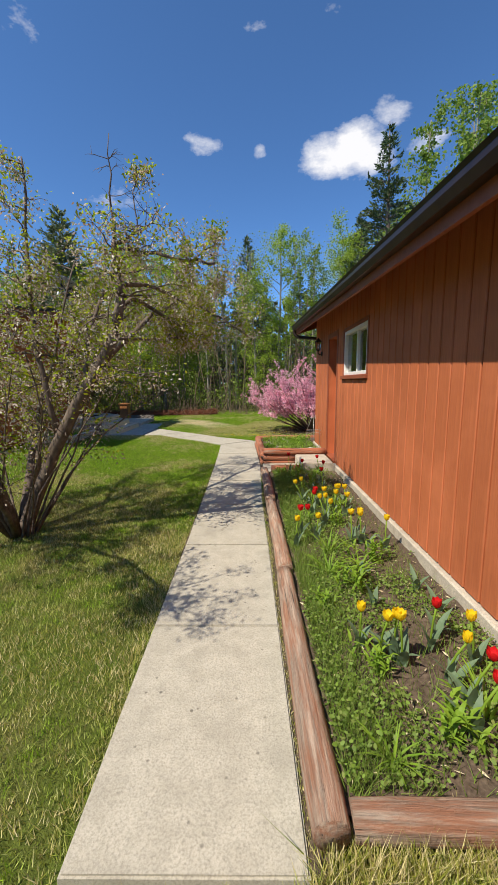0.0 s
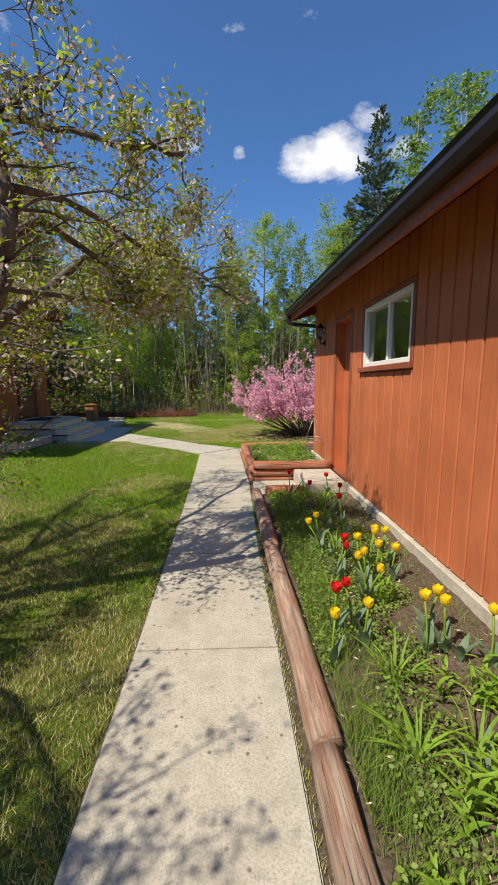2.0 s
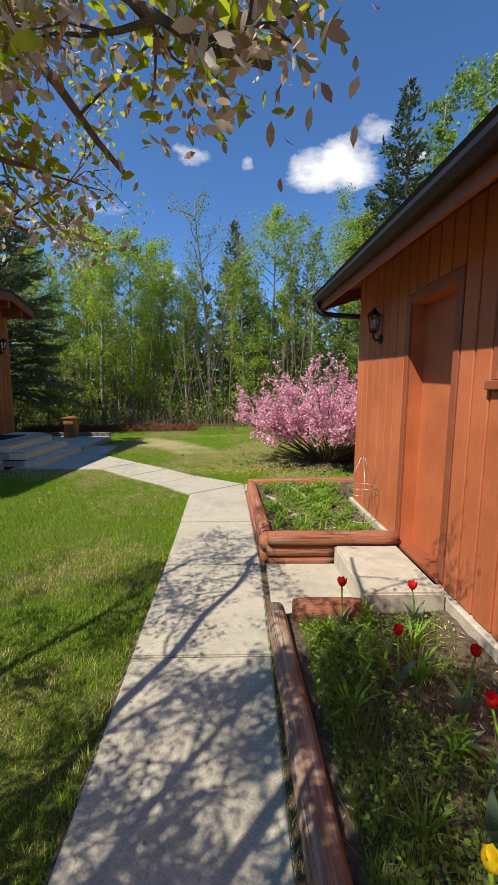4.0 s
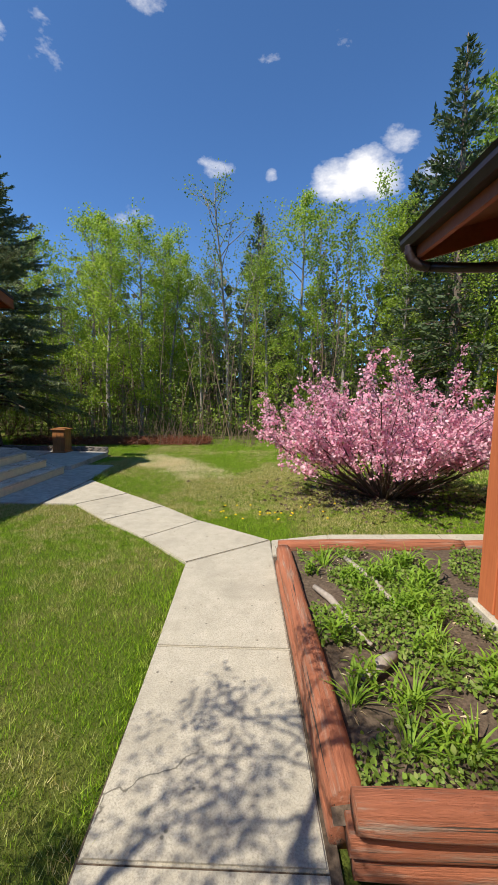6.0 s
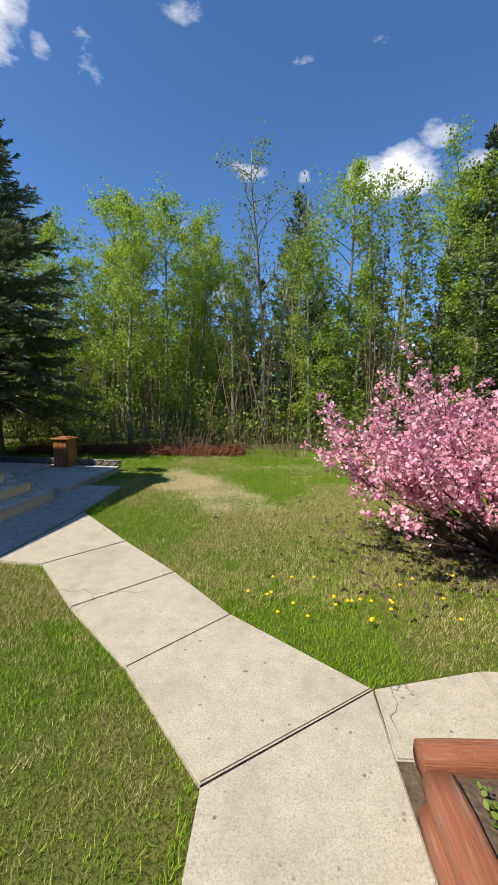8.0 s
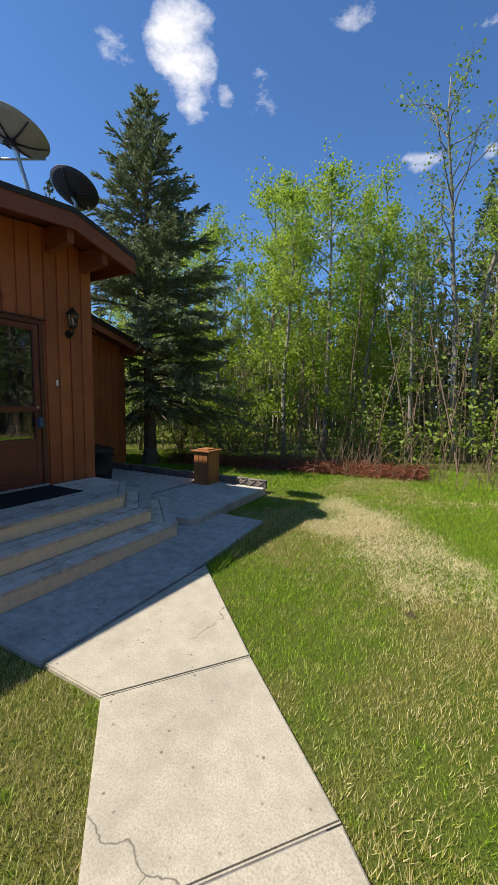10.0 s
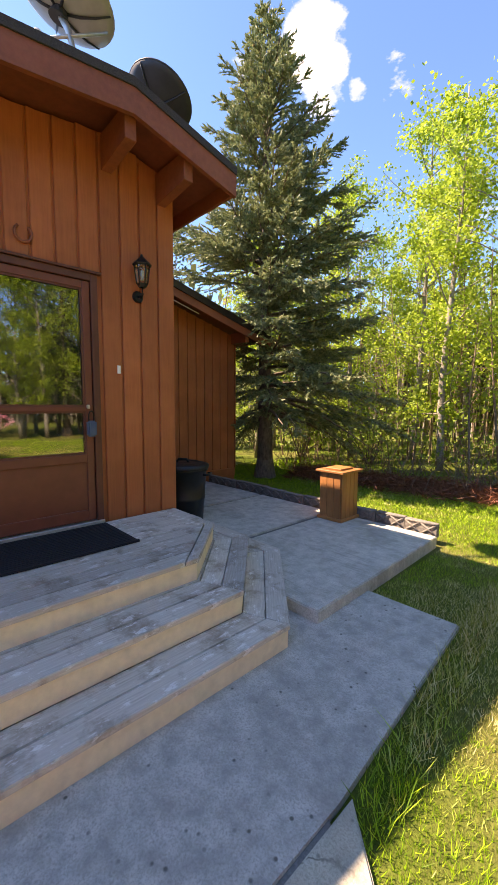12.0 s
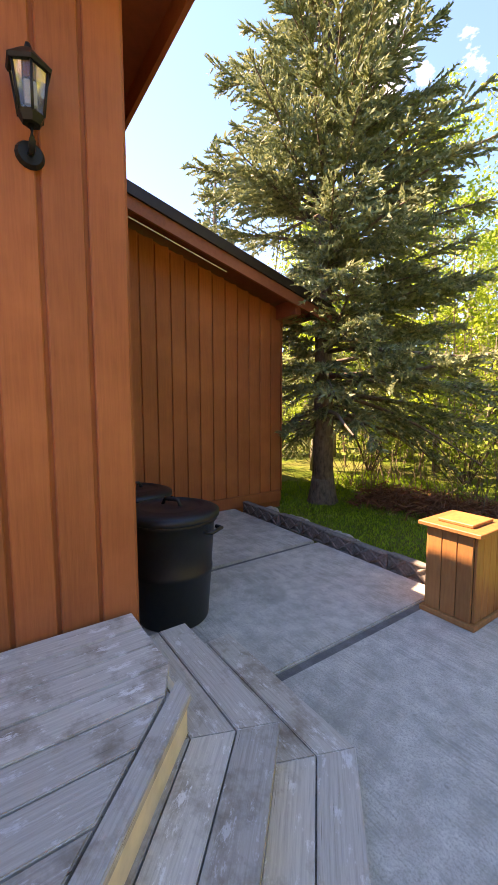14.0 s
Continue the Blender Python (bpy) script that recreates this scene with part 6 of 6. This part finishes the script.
# driftwood and a wire plant cage in the second bed
for pts in ([(0.46, 8.88), (0.54, 8.70), (0.60, 8.55), (0.62, 8.40), (0.68, 8.2)], [(0.80, 9.42), (0.84, 9.22), (0.94, 9.02), (0.95, 8.8), (1.02, 8.55)]):
    p = [(x, y, 0.165 + 0.012 * math.sin(i * 2)) for i, (x, y) in enumerate(pts)]
    tagged(place("driftwood_stick", tube_mesh("driftwood_stick", p, [0.020, 0.026, 0.022, 0.018, 0.010], 8), M_DEAD), "bleached crooked stick lying on the bed", "stick")
tagged(place("driftwood_stick", tube_mesh("driftwood_stick", [(0.58, 7.95, 0.17), (0.70, 8.06, 0.175), (0.78, 8.12, 0.17)], [0.03, 0.034, 0.028], 8), M_DEAD), "short pale chunk of wood on the bed", "stick")
cage = thing("plant_cage", "thin wire cone plant cage leaning on the wall", "plant cage", "", (1.34, 7.82, 0.14))
for z, r in ((0.10, 0.17), (0.36, 0.145), (0.42, 0.14)):
    ring = [(r * math.cos(a * math.pi / 12), r * math.sin(a * math.pi / 12), z) for a in range(25)]
    place("ring", tubes_mesh("ring", [tube(ring, [0.0028] * 25, 5, False)]), M_STEEL, cage)
for k in range(3):
    a = k * 2.094 + 0.4
    place("rod", tube_mesh("rod", [(0.15 * math.cos(a), 0.15 * math.sin(a), -0.03), (0.14 * math.cos(a), 0.14 * math.sin(a), 0.42), (0.02 * math.cos(a), 0.02 * math.sin(a), 0.72)], [0.0028] * 3, 5), M_STEEL, cage)

# ---- lanterns ----


def lantern(at, face, label, size=1.0):
    """A hexagonal carriage lantern on a wall; face: +1 looks to +x, -1 to -x."""
    t = thing("wall_lantern", label, "lantern", "", at)
    s = size

    def hexa(z0, r0, z1, r1, name, mat, under=None):
        bm = bmesh.new()
        lo = [bm.verts.new((face * 0.085 * s + r0 * s * math.cos(k * math.pi / 3), r0 * s * math.sin(k * math.pi / 3), z0 * s)) for k in range(6)]
        hi = [bm.verts.new((face * 0.085 * s + r1 * s * math.cos(k * math.pi / 3), r1 * s * math.sin(k * math.pi / 3), z1 * s)) for k in range(6)]
        bm.faces.new(lo[::-1])
        bm.faces.new(hi)
        for k in range(6):
            bm.faces.new((lo[k], lo[(k + 1) % 6], hi[(k + 1) % 6], hi[k]))
        return part(name, bm, mat, under or t)

    hood = hexa(0.20, 0.078, 0.255, 0.022, "hood", M_BLACK)
    hexa(0.255, 0.016, 0.28, 0.008, "finial", M_BLACK, hood)
    hexa(0.188, 0.072, 0.20, 0.078, "hood_rim", M_BLACK, hood)
    hexa(0.05, 0.040, 0.187, 0.058, "lantern_glass", M_LAMPGLASS)
    hexa(0.02, 0.030, 0.049, 0.046, "base", M_BLACK)
    hexa(0.075, 0.014, 0.15, 0.014, "bulb", M_WHITE)
    for k in range(6):
        a = k * math.pi / 3
        p = [(face * 0.085 * s + r * s * math.cos(a), r * s * math.sin(a), z * s) for r, z in ((0.043, 0.045), (0.0625, 0.19))]
        place("bar", tube_mesh("bar", p, [0.005 * s] * 2, 5), M_BLACK, t)
    bm = bmesh.new()
    bmesh.ops.create_cone(bm, segments=16, radius1=0.05 * s, radius2=0.04 * s, depth=0.02, cap_ends=True, matrix=pose(face * 0.012, 0, -0.04 * s, 0, 90 * face, 0))
    part("wall_plate", bm, M_BLACK, t)
    arm = [(face * 0.02, 0, -0.04 * s), (face * 0.06 * s, 0, -0.055 * s), (face * 0.085 * s, 0, -0.03 * s), (face * 0.085 * s, 0, 0.02 * s)]
    place("arm", tube_mesh("arm", arm, [0.011 * s] * 4, 8), M_BLACK, t)


lantern((HX + 0.02, 13.61, 2.43), 1, "black metal carriage lantern beside the house door", 1.05)
lantern((GX - 0.02, 7.92, 2.06), -1, "dark carriage lantern on the garage wall", 0.95)

plate = thing("doorbell_plate", "small white doorbell plate on the wall boards", "doorbell")
part("plate", box_bm((HX + 0.02, 13.405, 1.715), (HX + 0.03, 13.435, 1.785), 0.003), M_WHITE, plate)
part("button", box_bm((HX + 0.03, 13.413, 1.74), (HX + 0.034, 13.427, 1.755), 0.002), M_WHITE, plate)
shoe = [(HX + 0.03, 12.73 + 0.055 * math.sin(a), 2.665 - 0.06 * math.cos(a)) for a in [(-2.5 + 5.0 * i / 14) for i in range(15)]]
tagged(place("horseshoe", tubes_mesh("horseshoe", [tube(shoe, [0.011] * 15, 6)]), M_TRIM), "rusty horseshoe nailed above the door", "horseshoe")

# ---- dishes on the roof ----


def dish(at, aim, wide, mat, label, ribs, mast_to, horn=None):
    """An oval dish with rim, ribs on its back, feed arm and mast."""
    t = thing("satellite_dish", label, "satellite dish")
    n = Vector(aim).normalized()
    m = Matrix.Translation(at) @ n.to_track_quat("Z", "Y").to_matrix().to_4x4()
    bm = bmesh.new()
    rings, seg = 7, 32
    shell = []
    for off in (0.0, -0.012):
        lay = []
        for i in range(1, rings + 1):
            r = i / rings
            lay.append([bm.verts.new(m @ Vector((0.5 * wide * r * math.cos(2 * math.pi * k / seg), 0.5 * wide * 0.92 * r * math.sin(2 * math.pi * k / seg), 0.14 * wide * r * r + off))) for k in range(seg)])
        c = bm.verts.new(m @ Vector((0, 0, off)))
        for k in range(seg):
            bm.faces.new((c, lay[0][k], lay[0][(k + 1) % seg]))
            for i in range(rings - 1):
                bm.faces.new((lay[i][k], lay[i + 1][k], lay[i + 1][(k + 1) % seg], lay[i][(k + 1) % seg]))
        shell.append(lay[-1])
    for k in range(seg):
        bm.faces.new((shell[0][k], shell[1][k], shell[1][(k + 1) % seg], shell[0][(k + 1) % seg]))
    bowl = place("reflector", bm_mesh("reflector", bm, True), mat, t)
    rim = [m @ Vector((0.5 * wide * math.cos(a * math.pi / 16), 0.46 * wide * math.sin(a * math.pi / 16), 0.14 * wide)) for a in range(33)]
    place("rim", tubes_mesh("rim", [tube(rim, [0.009] * 33, 6, False)]), mat, bowl)
    for k in range(ribs):
        a = 0.4 + k * 2 * math.pi / max(1, ribs)
        p = [m @ Vector((0.5 * wide * r * math.cos(a), 0.46 * wide * r * math.sin(a), 0.14 * wide * r * r - 0.022)) for r in (0.1, 0.4, 0.7, 0.98)]
        place("rib", tube_mesh("rib", p, [0.012, 0.011, 0.009, 0.007], 5), M_DISHDARK, bowl)
    back = m @ Vector((0, 0, -0.03))
    base = Vector(mast_to)
    place("mast", tube_mesh("mast", [back, back + Vector((0.05, 0.04, -0.12)), (base + back) / 2 + Vector((0.05, 0.02, -0.05)), base], [0.03, 0.026, 0.024, 0.024], 8), M_STEEL, t)
    hub = bmesh.new()
    bmesh.ops.create_cone(hub, segments=14, radius1=0.09 * wide, radius2=0.07 * wide, depth=0.06, cap_ends=True, matrix=m @ pose(0, 0, -0.04))
    part("bracket", hub, M_DISHDARK, t)
    down = m.to_3x3() @ Vector((0, 1, 0))
    low = Vector(at) + (down if down.z < 0 else -down) * 0.44 * wide
    tip = Vector(at) + n * 0.55 * wide + Vector((0, 0, -0.18 * wide))
    tip = Vector(horn) if horn else tip
    feed = place("feed_arm", tube_mesh("feed_arm", [low, low.lerp(tip, 0.5), tip], [0.014] * 3, 7), M_STEEL, t)
    head = bmesh.new()
    bmesh.ops.create_cone(head, segments=12, radius1=0.045, radius2=0.03, depth=0.12, cap_ends=True, matrix=Matrix.Translation(tip) @ n.to_track_quat("Z", "Y").to_matrix().to_4x4())
    part("feed_horn", head, M_WHITE, feed)


dish((-5.89, 13.16, 4.60), (0.14, 0.24, 0.96), 0.84, M_DISH, "large grey oval satellite dish on the roof", 6, (-5.76, 13.33, 3.70), (-5.92, 12.98, 4.30))
dish((-6.15, 14.17, 4.52), (0.03, 0.45, 0.89), 0.72, M_DISHDARK, "dark round satellite dish on the roof", 4, (-6.15, 14.02, 3.58))

# ---- patio things ----
bin_box = thing("wooden_bin", "small cedar-board bin with an overhanging lid on the patio", "bin", "", (-4.99, 15.92, 0.09))
for lo, hi in (((-0.175, -0.2, 0.0), (0.175, 0.2, 0.035)),):
    part("plinth", box_bm(lo, hi, 0.004), M_CEDAR, bin_box)
# filler block, its near-black colour gives the shade between the slats
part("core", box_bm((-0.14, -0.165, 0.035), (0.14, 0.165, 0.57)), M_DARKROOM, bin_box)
for k in range(4):
    y = -0.168 + k * 0.0845
    for s in (-1, 1):
        part("slat", box_bm((s * 0.141, y, 0.036), (s * 0.158, y + 0.081, 0.572), 0.003), M_CEDAR, bin_box)
for k in range(3):
    x = -0.141 + k * 0.095
    for s in (-1, 1):
        part("slat", box_bm((x, s * 0.166, 0.036), (x + 0.091, s * 0.183, 0.572), 0.003), M_CEDAR, bin_box)
bin_lid = part("lid", box_bm((-0.195, -0.215, 0.573), (0.195, 0.215, 0.60), 0.004), M_CEDAR, bin_box, "overhanging cedar lid")
part("lid_panel", box_bm((-0.11, -0.13, 0.601), (0.11, 0.13, 0.622), 0.004), M_CEDAR, bin_lid)


def can(at, label, lid_turn):
    t = thing("garbage_can", label, "garbage can", "garbage cans", at)
    prof = ((0.215, 0.0), (0.222, 0.01), (0.245, 0.30), (0.252, 0.31), (0.252, 0.34), (0.247, 0.35), (0.268, 0.63), (0.285, 0.635), (0.285, 0.665), (0.262, 0.665))
    for nm, pf, mat in (("body", prof, M_CAN), ("lid", ((0.292, 0.655), (0.298, 0.66), (0.298, 0.69), (0.28, 0.70), (0.2, 0.722), (0.19, 0.712), (0.09, 0.72), (0.001, 0.722)), M_CAN)):
        seg = 36
        v = [(r * math.cos(2 * math.pi * k / seg), r * math.sin(2 * math.pi * k / seg), z) for r, z in pf for k in range(seg)]
        f = [(i * seg + k, i * seg + (k + 1) % seg, (i + 1) * seg + (k + 1) % seg, (i + 1) * seg + k) for i in range(len(pf) - 1) for k in range(seg)]
        f.append(tuple(range(seg))[::-1])
        last = place(nm, mesh_of(nm, v, f, True), mat, t)
    for s in (0, 180):
        a = radians(lid_turn + s)
        c, q = Vector((math.cos(a), math.sin(a), 0)), Vector((-math.sin(a), math.cos(a), 0))
        place("handle", tube_mesh("handle", [c * 0.28 - q * 0.07 + Vector((0, 0, 0.6)), c * 0.325 - q * 0.06 + Vector((0, 0, 0.6)), c * 0.325 + q * 0.06 + Vector((0, 0, 0.6)), c * 0.28 + q * 0.07 + Vector((0, 0, 0.6))], [0.012] * 4, 7), M_CAN, t)
    a = radians(lid_turn)
    place("lid_grip", tube_mesh("lid_grip", [(-0.07 * math.cos(a), -0.07 * math.sin(a), 0.715), (-0.05 * math.cos(a), -0.05 * math.sin(a), 0.755), (0.05 * math.cos(a), 0.05 * math.sin(a), 0.755), (0.07 * math.cos(a), 0.07 * math.sin(a), 0.715)], [0.013] * 4, 7), M_CAN, last)


can((-6.03, 14.36, 0.09), "round black plastic garbage can with lid beside the steps", 30)
can((-6.68, 14.32, 0.09), "round black plastic garbage can behind another one", 80)


def edging_block(at, turn):
    """A cast block with raised X ribs on both faces."""
    t = thing("edging_block", "cast concrete edging block with leaf-like X relief", "edging block", "edging of the patio")
    part("core", box_bm((-0.178, -0.03, 0.0), (0.178, 0.03, 0.15), 0.006), M_BLOCK, t)
    for s in (-1, 1):
        for x0, z0, x1, z1 in ((-0.17, 0.012, -0.005, 0.138), (-0.17, 0.138, -0.005, 0.012), (0.005, 0.012, 0.17, 0.138), (0.005, 0.138, 0.17, 0.012), (-0.17, 0.140, 0.17, 0.140), (-0.17, 0.010, 0.17, 0.010)):
            place("rib", tube_mesh("rib", [(x0, s * 0.031, z0), (x1, s * 0.031, z1)], [0.013, 0.013], 5), M_BLOCK, t)
    t.matrix_basis = pose(*at, 0, 0, turn)
    return t


first_block = edging_block((-4.08, 16.17, 0.05), 0)
for i in range(1, 11):
    copy_thing(first_block, pose(-4.08 - i * 0.362, 16.17 + pr.normal(0, 0.008), 0.05 + pr.normal(0, 0.004), 0, pr.normal(0, 0.8), pr.normal(0, 1.5)))
for i in range(26):
    x = pr.uniform(-7.9, -5.6)
    s = pr.uniform(0.04, 0.10)
    bm = bmesh.new()
    bmesh.ops.create_icosphere(bm, subdivisions=2, radius=s)
    o = Vector((i * 3.1, 0, 0))
    for v in bm.verts:
        v.co *= 1 + 0.35 * noise.noise(v.co * 12 + o)
        v.co.z *= 0.62
    ob = part("rock", bm, M_ROCK, None)
    ob.matrix_basis = pose(x, 16.34 + abs(pr.normal(0, 0.12)), s * 0.4, 0, 0, i * 40)
    tagged(ob, "grey field stone behind the patio edging", "rock", "stones behind the edging")

# low timber planter south of the steps
planter = thing("timber_planter", "low planter of stacked weathered timbers beside the house", "planter")
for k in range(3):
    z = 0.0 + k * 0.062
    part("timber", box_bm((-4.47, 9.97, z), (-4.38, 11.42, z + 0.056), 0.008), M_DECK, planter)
    # south course: sunlight put into the colour, cream in place of deck grey
    part("timber", box_bm((-5.58, 9.97, z), (-4.48, 10.06, z + 0.056), 0.008), M_CREAM, planter, "weathered timber coloured pale for its sunlit side")
part("earth", box_bm((-5.58, 10.06, -0.02), (-4.47, 11.42, 0.14)), M_SOIL, planter)
n = 6000
x, y = pr.uniform(-5.55, -4.5, n), pr.uniform(10.08, 11.4, n)
base = np.stack([x, y, np.full(n, 0.135)], 1)
a = pr.uniform(0, 6.28, n)
side = np.stack([np.cos(a), np.sin(a), np.zeros(n)], 1) * 0.005
tip = base + np.stack([pr.normal(0, 0.03, n), pr.normal(0, 0.03, n), pr.uniform(0.04, 0.1, n)], 1)
tagged(place("planter_grass", mesh_np("planter_grass", np.stack([base - side, base + side, tip], 1).reshape(-1, 3), np.arange(3 * n).reshape(n, 3)), M_GRASS), "green grass growing in the timber planter", "grass", kind="stuff")

# ---- boards on the walls, last ----
PITCH = 0.176


def clad(parent, x, face, y0, y1, z0, z1_of, mat):
    """Upright boards over a wall at x that looks to face (+1 or -1), from y0 to y1."""
    made = {}
    n = max(1, round((y1 - y0) / PITCH))
    w = (y1 - y0) / n
    for i in range(n):
        a = y0 + i * w
        h = round(min(z1_of(a), z1_of(a + w)) - z0, 2)
        if h not in made:
            made[h] = board_mesh(w - 0.017, h)
        m = pose(x, a + 0.0085, z0) if face > 0 else pose(x, a + w - 0.0085, z0, 0, 0, 180)
        place("board", made[h], mat, parent, "", m)


def g_top(y):
    return EZ + (GX - 0.02 - EX) * ROOF_G - 0.035 + 0.045 * (y - 4.6)


clad(garage, GX, -1, GS, WY0 - 0.06, 0.175, g_top, M_GARAGE)
clad(garage, GX, -1, WY0 - 0.06, WY1 + 0.06, 0.175, lambda y: WZ0 - 0.06, M_GARAGE)
clad(garage, GX, -1, WY0 - 0.06, WY1 + 0.06, WZ1 + 0.055, g_top, M_GARAGE)
clad(garage, GX, -1, WY1 + 0.06, DY0 - 0.078, 0.175, g_top, M_GARAGE)
clad(garage, GX, -1, DY0 - 0.078, DY1 + 0.078, DZ1 + 0.085, g_top, M_GARAGE)
clad(garage, GX, -1, DY1 + 0.078, GN - 0.005, 0.215, g_top, M_GARAGE)


def h_top(y):
    return house_roof_z(y) - 0.10


clad(house, HX, 1, HS, HDY0 - 0.035, 0.12, h_top, M_HOUSE)
clad(house, HX, 1, HDY0 - 0.035, HDY1 + 0.035, HDZ1 + 0.022, h_top, M_HOUSE)
clad(house, HX, 1, HDY1 + 0.035, HN - 0.003, 0.12, h_top, M_HOUSE)
clad(wing, VX, 1, 13.98, VN - 0.003, 0.245, lambda y: wing_roof_z(y) - 0.11, M_HOUSE)
